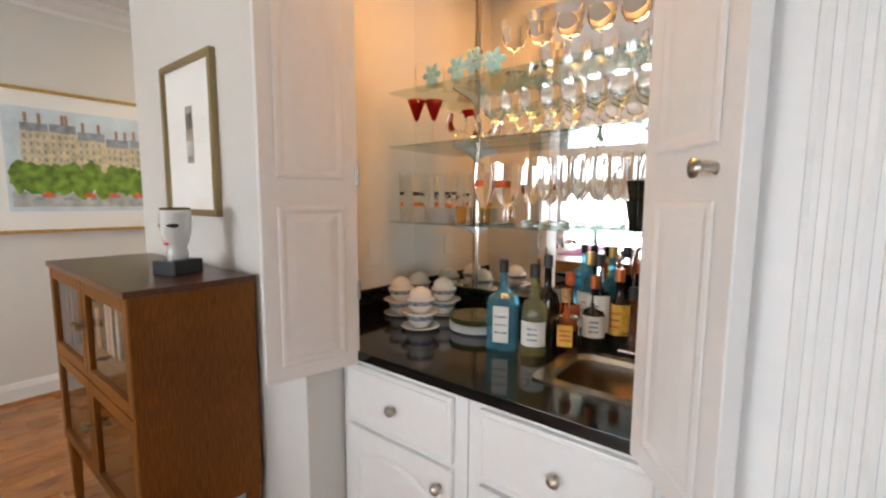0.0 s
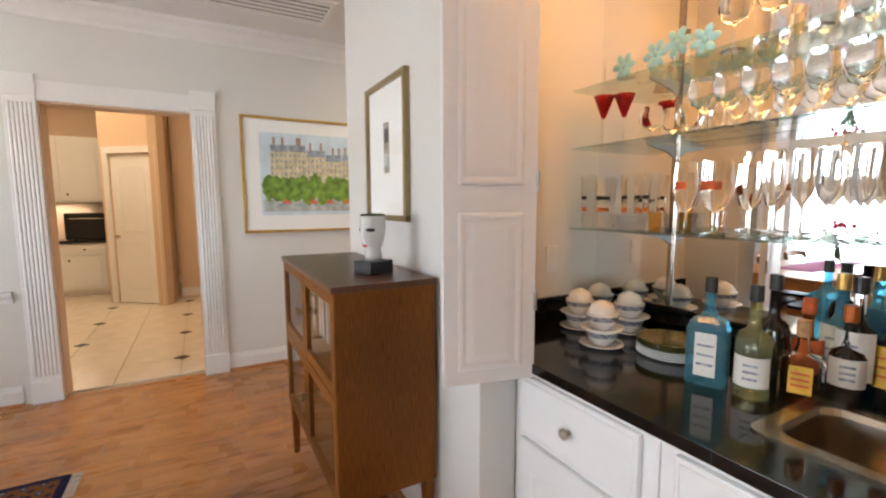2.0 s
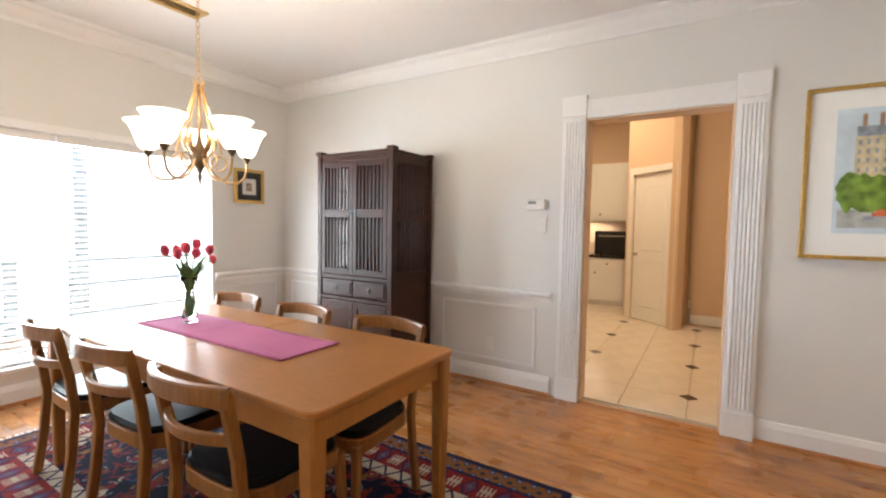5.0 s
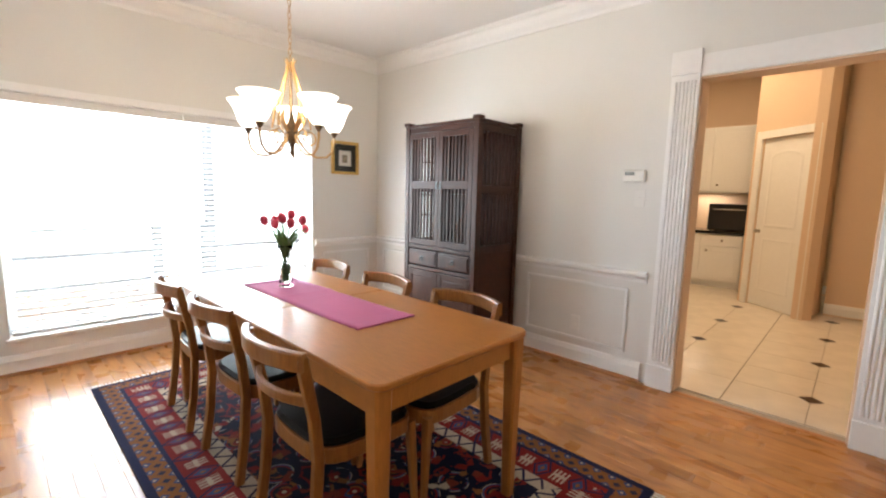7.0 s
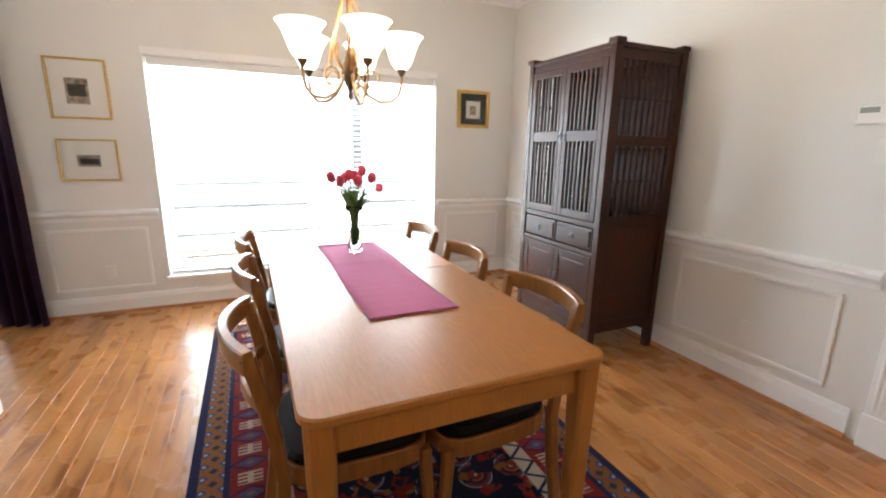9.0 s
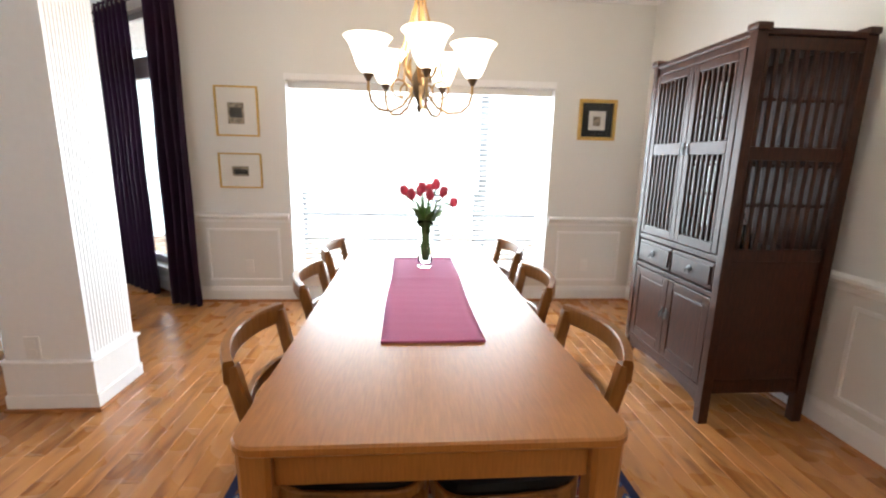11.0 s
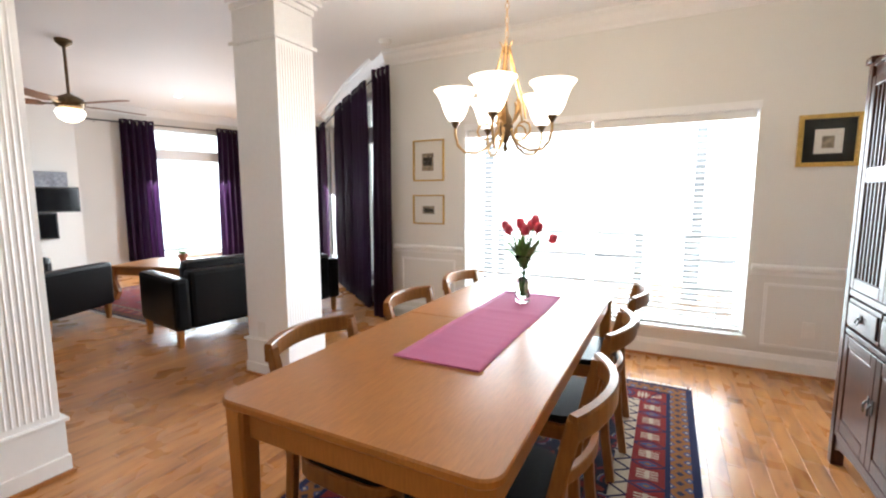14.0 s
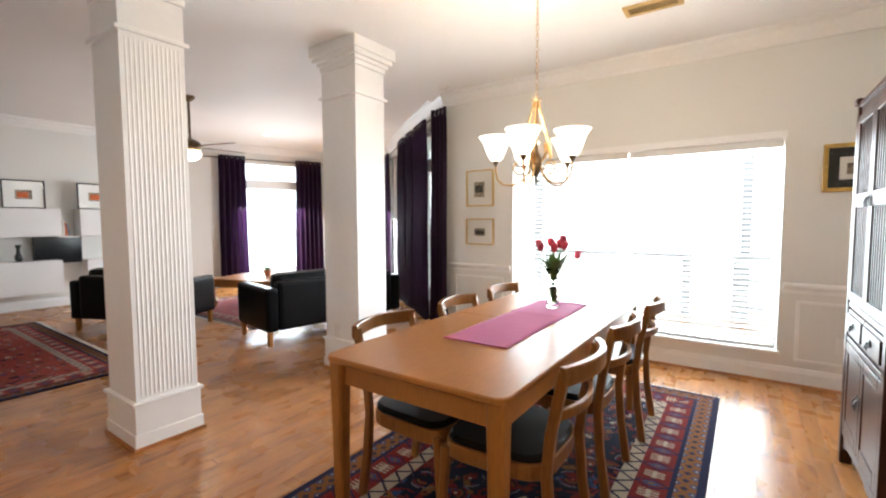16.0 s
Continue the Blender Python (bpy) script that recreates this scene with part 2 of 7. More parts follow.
def rug_mat(name, w, h, border, field_a, field_b, c_red, c_cream, motif=7.0):
    """A woven rug, w by h metres about its origin: outer band, red border with motifs, cream guard stripe, patterned field."""
    m = bpy.data.materials.new(name)
    m.use_nodes = True
    nt = m.node_tree
    N, L = nt.nodes, nt.links
    b = N["Principled BSDF"]
    b.inputs["Roughness"].default_value = 0.95
    b.inputs["Specular IOR Level"].default_value = 0.1
    tc = N.new("ShaderNodeTexCoord")
    sep = N.new("ShaderNodeSeparateXYZ")
    L.new(tc.outputs["Object"], sep.inputs[0])

    def op(kind, a, c=None):
        n = N.new("ShaderNodeMath")
        n.operation = kind
        for k, v in enumerate((a, c)):
            if v is None:
                continue
            if isinstance(v, (int, float)):
                n.inputs[k].default_value = v
            else:
                L.new(v, n.inputs[k])
        return n.outputs[0]

    ax, ay = op("ABSOLUTE", sep.outputs["X"]), op("ABSOLUTE", sep.outputs["Y"])
    d = op("MINIMUM", op("SUBTRACT", w / 2, ax), op("SUBTRACT", h / 2, ay))

    def ramp(fac, stops, step=True):
        r = N.new("ShaderNodeValToRGB")
        r.color_ramp.interpolation = "CONSTANT" if step else "LINEAR"
        e = r.color_ramp.elements
        for k, (p, c) in enumerate(stops):
            el = e[k] if k < 2 else e.new(p)
            el.position, el.color = p, (*c, 1)
        L.new(fac, r.inputs["Fac"])
        return r.outputs["Color"]

    def mix(fac, a, c):
        n = N.new("ShaderNodeMix")
        n.data_type = "RGBA"
        L.new(fac, n.inputs["Factor"])
        L.new(a, n.inputs["A"])
        L.new(c, n.inputs["B"])
        return n.outputs["Result"]

    def vor(scale, feature="F1", dist="MANHATTAN", rand=0.25):
        v = N.new("ShaderNodeTexVoronoi")
        v.voronoi_dimensions, v.feature, v.distance = "2D", feature, dist
        v.inputs["Scale"].default_value, v.inputs["Randomness"].default_value = scale, rand
        L.new(tc.outputs["Object"], v.inputs["Vector"])
        return v

    navy, blue, ochre, green = (0.012, 0.014, 0.05), (0.03, 0.06, 0.15), (0.21, 0.085, 0.028), (0.022, 0.026, 0.05)
    v1 = vor(motif * 0.72, rand=0.45, dist="EUCLIDEAN")
    field = ramp(v1.outputs["Distance"], [(0.0, c_cream), (0.05, c_red), (0.13, ochre), (0.18, field_a), (0.24, c_red), (0.29, blue), (0.33, c_cream), (0.35, field_a), (0.52, c_red), (0.58, field_a)])
    v2 = vor(motif * 3.4, rand=0.9, dist="EUCLIDEAN")
    specks = ramp(v2.outputs["Color"], [(0.0, field_a), (0.40, c_red), (0.52, field_b), (0.6, field_a), (0.76, ochre), (0.84, c_cream), (0.88, blue)])
    k = N.new("ShaderNodeTexNoise")
    k.inputs["Scale"].default_value = motif * 2.4
    L.new(tc.outputs["Object"], k.inputs["Vector"])
    field = mix(op("GREATER_THAN", k.outputs["Fac"], 0.48), field, specks)
    # along and across the border bands
    side = op("LESS_THAN", op("SUBTRACT", w / 2, ax), op("SUBTRACT", h / 2, ay))
    along = op("ADD", op("ADD", op("MULTIPLY", side, sep.outputs["Y"]), op("MULTIPLY", op("SUBTRACT", 1.0, side), sep.outputs["X"])), 11.0)
    cu = op("ABSOLUTE", op("SUBTRACT", op("FRACT", op("DIVIDE", along, 0.18)), 0.5))
    vv = op("ABSOLUTE", op("DIVIDE", op("SUBTRACT", d, border * 0.6), border * 0.2))

    def flat_colour(c):
        n = N.new("ShaderNodeRGB")
        n.outputs[0].default_value = (*c, 1)
        return n.outputs[0]

    lozenge = op("ADD", op("MULTIPLY", cu, 3.6), op("MULTIPLY", vv, 0.8))
    bord = mix(op("LESS_THAN", lozenge, 0.95), flat_colour(c_red), flat_colour(navy))
    bord = mix(op("LESS_THAN", lozenge, 0.72), bord, flat_colour(c_red))
    bord = mix(op("LESS_THAN", lozenge, 0.5), bord, flat_colour(blue))
    bord = mix(op("LESS_THAN", lozenge, 0.2), bord, flat_colour(ochre))
    comb = op("MULTIPLY", op("MULTIPLY", op("GREATER_THAN", cu, 0.31), op("LESS_THAN", vv, 0.62)), op("GREATER_THAN", op("FRACT", op("MULTIPLY", along, 48.0)), 0.5))
    spine = op("MULTIPLY", op("GREATER_THAN", cu, 0.31), op("LESS_THAN", vv, 0.14))
    bord = mix(op("MAXIMUM", comb, spine), bord, flat_colour(c_cream))
    zig = op("ABSOLUTE", op("SUBTRACT", op("MULTIPLY", op("FRACT", op("DIVIDE", along, 0.10)), 2.0), 1.0))
    run = op("DIVIDE", op("SUBTRACT", d, border * 0.8), border * 0.2)
    guard = mix(op("LESS_THAN", op("ABSOLUTE", op("SUBTRACT", zig, run)), 0.15), flat_colour(c_cream), flat_colour(navy))
    v4 = vor(1 / 0.075, rand=0.0)
    outer = ramp(v4.outputs["Distance"], [(0.0, c_cream), (0.12, blue), (0.3, ochre), (0.75, green)])
    t0 = op("GREATER_THAN", d, border * 0.1)
    t1 = op("GREATER_THAN", d, border * 0.34)
    t2 = op("GREATER_THAN", d, border * 0.40)
    t3 = op("GREATER_THAN", d, border * 0.80)
    t4 = op("GREATER_THAN", d, border)
    edge = N.new("ShaderNodeRGB")
    edge.outputs[0].default_value = (*navy, 1)
    c = mix(t0, edge.outputs[0], outer)
    c = mix(t1, c, edge.outputs[0])
    c = mix(t2, c, bord)
    c = mix(t3, c, guard)
    c = mix(t4, c, field)
    wear = N.new("ShaderNodeTexNoise")
    wear.inputs["Scale"].default_value, wear.inputs["Detail"].default_value = 160, 3
    L.new(tc.outputs["Object"], wear.inputs["Vector"])
    hs = N.new("ShaderNodeHueSaturation")
    mr = N.new("ShaderNodeMapRange")
    mr.inputs["To Min"].default_value, mr.inputs["To Max"].default_value = 0.42, 1.1
    L.new(wear.outputs["Fac"], mr.inputs["Value"])
    L.new(mr.outputs[0], hs.inputs["Value"])
    L.new(c, hs.inputs["Color"])
    L.new(hs.outputs["Color"], b.inputs["Base Color"])
    bp = N.new("ShaderNodeBump")
    bp.inputs["Strength"].default_value, bp.inputs["Distance"].default_value = 0.5, 0.003
    L.new(wear.outputs["Fac"], bp.inputs["Height"])
    L.new(bp.outputs[0], b.inputs["Normal"])
    return m


M_OAK = plank_mat("oak_board", False)
M_OAKREST = plank_mat("oak_board_far", True)
NAVY, REDC, CREAM = (0.007, 0.008, 0.024), (0.17, 0.014, 0.014), (0.40, 0.33, 0.25)
M_RUG = rug_mat("dining_rug", 1.6, 2.90, 0.37, NAVY, (0.16, 0.03, 0.02), REDC, CREAM)
M_RUG2 = rug_mat("living_rug", 3.1, 2.0, 0.30, (0.30, 0.06, 0.05), NAVY, (0.36, 0.07, 0.06), (0.50, 0.42, 0.34), 6.0)
M_RUG3 = rug_mat("sitting_rug", 2.4, 1.7, 0.25, (0.30, 0.06, 0.07), (0.2, 0.03, 0.03), (0.34, 0.06, 0.06), CREAM, 6.0)
# ---- shape helpers ----
def lathe(bm, prof, seg=20, m=None):
    """A turned body from (radius, height) pairs."""
    rings = []
    for r, z in prof:
        if r < 1e-5:
            rings.append([bm.verts.new((0, 0, z))])
        else:
            rings.append([bm.verts.new((r * math.cos(2 * math.pi * i / seg), r * math.sin(2 * math.pi * i / seg), z)) for i in range(seg)])
    for a, b in zip(rings, rings[1:]):
        for i in range(seg):
            j = (i + 1) % seg
            q = [a[i % len(a)], a[j % len(a)], b[j % len(b)], b[i % len(b)]]
            q = list(dict.fromkeys(q))
            if len(q) > 2:
                bm.faces.new(q)
    vs = [v for r in rings for v in r]
    if m is not None:
        bmesh.ops.transform(bm, matrix=m, verts=vs)
    return vs


def tube(bm, pts, r, seg=8, ends=None):
    """A round bar along points; ends: radius at the start and the end."""
    pts = [Vector(p) for p in pts]
    rings = []
    n = len(pts)
    side = None
    for i, p in enumerate(pts):
        d = (pts[min(i + 1, n - 1)] - pts[max(i - 1, 0)]).normalized()
        if side is None:
            side = d.orthogonal().normalized()
        side = (side - d * side.dot(d)).normalized()
        up = d.cross(side)
        rr = r if ends is None else ends[0] + (ends[1] - ends[0]) * i / (n - 1)
        rings.append([bm.verts.new(p + rr * (math.cos(2 * math.pi * k / seg) * side + math.sin(2 * math.pi * k / seg) * up)) for k in range(seg)])
    for a, b in zip(rings, rings[1:]):
        for k in range(seg):
            bm.faces.new((a[k], a[(k + 1) % seg], b[(k + 1) % seg], b[k]))
    bm.faces.new(rings[0][::-1])
    bm.faces.new(rings[-1])
    return [v for g in rings for v in g]


def sweep(bm, pts, w, h, ups=None):
    """A squared bar, w wide (level) and h high, along points."""
    pts = [Vector(p) for p in pts]
    rings, n = [], len(pts)
    for i, p in enumerate(pts):
        d = (pts[min(i + 1, n - 1)] - pts[max(i - 1, 0)]).normalized()
        up = Vector((0, 0, 1)) if abs(d.z) < 0.9 else Vector((1, 0, 0))
        s = d.cross(up).normalized()
        up = s.cross(d)
        c = 0.22
        ring = []
        for a, b in ((-1 + c, -1), (1 - c, -1), (1, -1 + c), (1, 1 - c), (1 - c, 1), (-1 + c, 1), (-1, 1 - c), (-1, -1 + c)):
            ring.append(bm.verts.new(p + s * a * w / 2 + up * b * h / 2))
        rings.append(ring)
    for a, b in zip(rings, rings[1:]):
        for k in range(8):
            bm.faces.new((a[k], a[(k + 1) % 8], b[(k + 1) % 8], b[k]))
    bm.faces.new(rings[0][::-1])
    bm.faces.new(rings[-1])


def leg(bm, x, y, z0, z1, a, b, dx=0.0, dy=0.0):
    """A leg that tapers from a (top) to b (foot), the foot set off by dx, dy."""
    rings = []
    for z, s, ox, oy in ((z0, b, dx, dy), (z1, a, 0, 0)):
        c = s * 0.36
        rings.append([bm.verts.new((x + ox + px, y + oy + py, z)) for px, py in
                      ((-c, -s / 2), (c, -s / 2), (s / 2, -c), (s / 2, c), (c, s / 2), (-c, s / 2), (-s / 2, c), (-s / 2, -c))])
    for k in range(8):
        bm.faces.new((rings[0][k], rings[0][(k + 1) % 8], rings[1][(k + 1) % 8], rings[1][k]))
    bm.faces.new(rings[0][::-1])
    bm.faces.new(rings[1])


def slab(bm, outline, z0, z1, inset=0.004):
    """A flat plate with a rounded outline and a softened rim."""
    n = len(outline)
    c = Vector((sum(p[0] for p in outline) / n, sum(p[1] for p in outline) / n, 0))
    rings = []
    for z, k in ((z0, 1), (z0 + inset, 0), (z1 - inset, 0), (z1, 1)):
        ring = []
        for x, y in outline:
            d = (c - Vector((x, y, 0))).normalized() * inset * k
            ring.append(bm.verts.new((x + d.x, y + d.y, z)))
        rings.append(ring)
    for a, b in zip(rings, rings[1:]):
        for k in range(n):
            bm.faces.new((a[k], a[(k + 1) % n], b[(k + 1) % n], b[k]))
    bm.faces.new(rings[0][::-1])
    bm.faces.new(rings[-1])


def round_rect(x0, x1, y0, y1, r, seg=5):
    out = []
    for cx, cy, a0 in ((x1 - r, y1 - r, 0), (x0 + r, y1 - r, 90), (x0 + r, y0 + r, 180), (x1 - r, y0 + r, 270)):
        for i in range(seg + 1):
            a = radians(a0 + 90 * i / seg)
            out.append((cx + r * math.cos(a), cy + r * math.sin(a)))
    return out


def extrude_profile(bm, prof, p0, p1, out):
    """A moulding: (depth, height) pairs drawn from p0 to p1, depth along out."""
    p0, p1, out = Vector(p0), Vector(p1), Vector(out)
    a = [bm.verts.new(p0 + out * d + Vector((0, 0, h))) for d, h in prof]
    b = [bm.verts.new(p1 + out * d + Vector((0, 0, h))) for d, h in prof]
    n = len(prof)
    for k in range(n):
        bm.faces.new((a[k], a[(k + 1) % n], b[(k + 1) % n], b[k]))
    bm.faces.new(a[::-1])
    bm.faces.new(b)


def frame_rect(bm, w, h, t, d, bevel=0.0, z=0.0):
    """A picture-frame ring in the x-z plane, w by h outside, t wide, d deep towards -y."""
    box(bm, -w / 2, w / 2, -d, 0, h / 2 - t + z, h / 2 + z, bevel)
    box(bm, -w / 2, w / 2, -d, 0, -h / 2 + z, -h / 2 + t + z, bevel)
    box(bm, -w / 2, -w / 2 + t, -d, 0, -h / 2 + t + z, h / 2 - t + z, bevel)
    box(bm, w / 2 - t, w / 2, -d, 0, -h / 2 + t + z, h / 2 - t + z, bevel)


# more materials
M_GOLD = mat("gilt_frame", (0.62, 0.40, 0.11), 0.34, metal=0.55, vary=0.15, grain=60, bump=0.1)
M_CHAMP = mat("champagne_frame", (0.33, 0.25, 0.12), 0.4, metal=0.5, vary=0.1, grain=90, bump=0.1, stretch=(1, 1, 8))
M_BLKFRAME = mat("black_frame", (0.015, 0.015, 0.015), 0.4, vary=0.1)
M_MAT = mat("paper_mat", (0.76, 0.74, 0.70), 0.9, vary=0.012, grain=300, bump=0.05)
M_PRINT = mat("sepia_print", (0.32, 0.27, 0.2), 0.9, vary=0.5, grain=30, bump=0.0)
M_INK = mat("dark_ink", (0.05, 0.045, 0.04), 0.9, vary=0.4, grain=40, bump=0.0)
M_CHROME = mat("chrome", (0.75, 0.75, 0.76), 0.12, metal=1.0, vary=0.02, bump=0.0)
M_STEEL = mat("brushed_steel", (0.46, 0.41, 0.34), 0.26, metal=1.0, vary=0.05, grain=60, bump=0.05, stretch=(1, 12, 1))
M_NICKEL = mat("satin_nickel", (0.5, 0.47, 0.42), 0.3, metal=1.0, vary=0.04, bump=0.0)
M_BRONZE = mat("aged_bronze", (0.16, 0.11, 0.06), 0.4, metal=0.8, vary=0.2, grain=40, bump=0.1)
M_BRASS = mat("antique_gold_metal", (0.55, 0.36, 0.16), 0.35, metal=0.85, vary=0.15, grain=40, bump=0.1)
M_PLASTIC = mat("white_plastic", (0.78, 0.77, 0.74), 0.4, vary=0.01, bump=0.0)
M_GREYP = mat("grey_display", (0.22, 0.24, 0.22), 0.3, vary=0.03, bump=0.0)
M_VENT = mat("grey_vent_metal", (0.30, 0.30, 0.30), 0.5, vary=0.05, bump=0.0)
M_VENTGOLD = mat("brass_register", (0.55, 0.40, 0.16), 0.45, metal=0.3, vary=0.08, bump=0.0)
M_GLASS = glass("clear_glass", (0.985, 0.99, 0.985), 0.0, 1.17)
M_PANE = thin_glass("window_glass", (0.97, 1.0, 0.99), 1.3)
M_SHELF = thin_glass("green_edged_glass", (0.88, 0.97, 0.94))
M_FROST = glow("lit_frosted_glass", (1.0, 0.88, 0.72), 3.2)
M_BULB = glow("lamp_glow", (1.0, 0.85, 0.6), 14.0)
M_CERAM = mat("white_porcelain", (0.78, 0.77, 0.74), 0.18, vary=0.02, grain=12, bump=0.0, coat=0.3)
M_BLUEPRINT = mat("porcelain_pattern", (0.35, 0.37, 0.42), 0.25, vary=0.6, grain=90, bump=0.0)
M_RED = tinted_glass("red_glass", (0.70, 0.02, 0.02), 0.25)
M_BLUEG = tinted_glass("blue_glass", (0.36, 0.76, 0.93), 0.2)
M_AQUA = mat("aqua_plastic", (0.36, 0.68, 0.74), 0.35, vary=0.06, bump=0.0)
M_GREENG = tinted_glass("green_glass", (0.86, 0.87, 0.55), 0.13)
M_AMBER = tinted_glass("amber_glass", (0.62, 0.25, 0.05), 0.25)
M_DKGLASS = mat("dark_bottle_glass", (0.012, 0.010, 0.008), 0.08, vary=0.1, bump=0.0)
M_LABEL = mat("paper_label", (0.72, 0.70, 0.64), 0.7, vary=0.04, grain=90, bump=0.0)
M_YLABEL = mat("yellow_label", (0.75, 0.45, 0.05), 0.6, vary=0.15, grain=60, bump=0.0)
M_CORK = mat("cork", (0.42, 0.24, 0.11), 0.85, vary=0.2, grain=90, bump=0.3)
M_COPPER = mat("copper_foil", (0.45, 0.12, 0.03), 0.35, metal=0.6, vary=0.1, bump=0.0)
M_ORANGEP = mat("orange_print", (0.75, 0.22, 0.02), 0.5, vary=0.2, grain=50, bump=0.0)
M_DKPLATE = mat("olive_glass_plate", (0.09, 0.085, 0.02), 0.12, vary=0.2, bump=0.0)
M_CUPGREEN = mat("black_green_glaze", (0.01, 0.014, 0.01), 0.12, vary=0.4, bump=0.0)
M_LEAF = mat("tulip_leaf", (0.10, 0.22, 0.045), 0.45, vary=0.25, grain=20, bump=0.1, stretch=(6, 6, 1))
M_TULIP = mat("tulip_petal", (0.66, 0.05, 0.10), 0.5, vary=0.2, grain=20, bump=0.05)
M_SHOE = mat("oak_shoe_moulding", (0.42, 0.17, 0.05), 0.35, vary=0.15, grain=20, bump=0.05)
M_TERRA = mat("terracotta", (0.35, 0.13, 0.07), 0.8, vary=0.15, bump=0.1)
M_TVB = mat("black_screen", (0.006, 0.006, 0.007), 0.12, vary=0.1, bump=0.0)
M_WHITELAC = mat("white_lacquer", (0.80, 0.80, 0.80), 0.3, vary=0.01, bump=0.0)
M_FANWOOD = mat("fan_blade_wood", (0.22, 0.09, 0.04), 0.4, vary=0.2, grain=14, bump=0.05, stretch=(1, 9, 1))
M_SKYP = mat("painted_sky", (0.55, 0.63, 0.68), 0.85, vary=0.12, grain=7, bump=0.0)
M_STONEP = mat("painted_stone", (0.60, 0.50, 0.32), 0.85, vary=0.2, grain=25, bump=0.0)
M_ROOFP = mat("painted_slate", (0.30, 0.33, 0.38), 0.85, vary=0.25, grain=25, bump=0.0)
M_TREEP = mat("painted_trees", (0.16, 0.26, 0.03), 0.85, vary=0.5, grain=22, bump=0.0)
M_STREETP = mat("painted_street", (0.42, 0.42, 0.40), 0.85, vary=0.25, grain=15, bump=0.0)
M_REDP = mat("painted_red", (0.60, 0.13, 0.04), 0.85, vary=0.2, grain=25, bump=0.0)
M_GRASS = mat("grey_paving", (0.17, 0.175, 0.165), 0.9, vary=0.15, grain=9, bump=0.2)

# ---- walls, ceiling, floor ----
CEIL, LCEIL, T = 2.72, 2.765, 0.15
WX0, WX1, WZ0, WZ1 = -3.095, -0.827, 0.25, 1.895
OY0, OY1, OZ = -4.145, -3.255, 2.06

bm = bm_new()
box(bm, -9.9, 0.0, -9.2, 3.4, -0.14, -0.022)
structure("floor", bm, M_OAK, "honey oak strip floor with a glossy finish", "floor")
FLOOR = bpy.data.objects["floor"]
bm = bm_new()
box(bm, 0.0, 6.5, -6.5, 0.5, -0.14, -0.012)
KFLOOR = structure("kitchen_floor", bm, mat("grout", (0.45, 0.38, 0.29), 0.8, vary=0.1), "cream tile floor with small dark inset tiles", "floor")

bm = bm_new()
box(bm, 0, T, OY1, 0.2, 0, 3.0)
box(bm, 0, T, -9.2, OY0, 0, 3.0)
box(bm, 0, T, OY0, OY1, OZ, 3.0)
structure("wall_east", bm, M_WALL, "off-white painted dining room wall with a cased doorway", "wall")
bm = bm_new()
box(bm, -3.97, WX0, 0, 0.2, 0, 3.0)
box(bm, WX1, 0, 0, 0.2, 0, 3.0)
box(bm, WX0, WX1, 0, 0.2, 0, WZ0)
box(bm, WX0, WX1, 0, 0.2, WZ1, 3.0)
structure("wall_north", bm, M_WALL, "off-white painted wall with a wide window", "wall")
bm = bm_new()
box(bm, -4.25, 0.2, -9.2, 0.2, CEIL, CEIL + 0.3)
structure("ceiling", bm, M_CEIL, "flat white dining room ceiling", "ceiling")
bm = bm_new()
box(bm, -9.9, -4.25, -9.2, 3.4, LCEIL, LCEIL + 0.16)
box(bm, -4.25, -3.97, 0.2, 3.4, LCEIL, LCEIL + 0.16)
structure("living_ceiling", bm, M_CEIL, "flat white living room ceiling a step higher", "ceiling")

# south wall, with a niche for the bar behind it
NX0, NX1, NY = -3.98, -2.49, -5.78
BX0, BX1, BTOP = -3.85, -2.76, 2.42
bm = bm_new()
box(bm, BX1, -1.36, -5.1, -4.95, 0, CEIL)
box(bm, -4.42, BX0, -5.1, -4.95, 0, CEIL)
box(bm, BX0, BX1, -5.1, -4.95, BTOP, CEIL)
box(bm, NX1, -1.36, -5.9, -5.1, 0, CEIL)
box(bm, -4.42, NX0, -5.9, -5.1, 0, CEIL)
box(bm, NX0, NX1, -5.9, NY, 0, CEIL)
box(bm, NX0, NX1, NY, -5.1, 2.55, CEIL)
structure("wall_south", bm, M_WALL, "off-white wall with a niche for the bar", "wall")
bm = bm_new()
box(bm, -9.8, T, -9.35, -9.2, 0, 3.0)
structure("wall_far_south", bm, M_WALL, "plain off-white wall closing the hall", "wall")
bm = bm_new()
box(bm, -9.75, -9.6, -9.2, -0.3, 0, 3.0)
structure("wall_west", bm, M_WALL, "plain off-white living room wall with floating shelves", "wall")

# bay of the living room: wall pieces between corners, some with a window
BAY = [(-9.6, -0.3), (-8.78, 2.2), (-7.0, 2.45), (-5.2, 0.95), (-3.97, 0.02)]
BAYWIN = [(0.93, 2.15, 0.25, 2.48), (0.25, 1.5, 0.25, 2.48), (0.45, 1.75, 0.25, 2.48), (0.35, 1.2, 0.25, 2.48)]


def bay_matrix(i):
    a, b = Vector((*BAY[i], 0)), Vector((*BAY[i + 1], 0))
    d = (b - a).normalized()
    return Matrix.Translation(a) @ Matrix.Rotation(math.atan2(d.y, d.x), 4, "Z"), (b - a).length


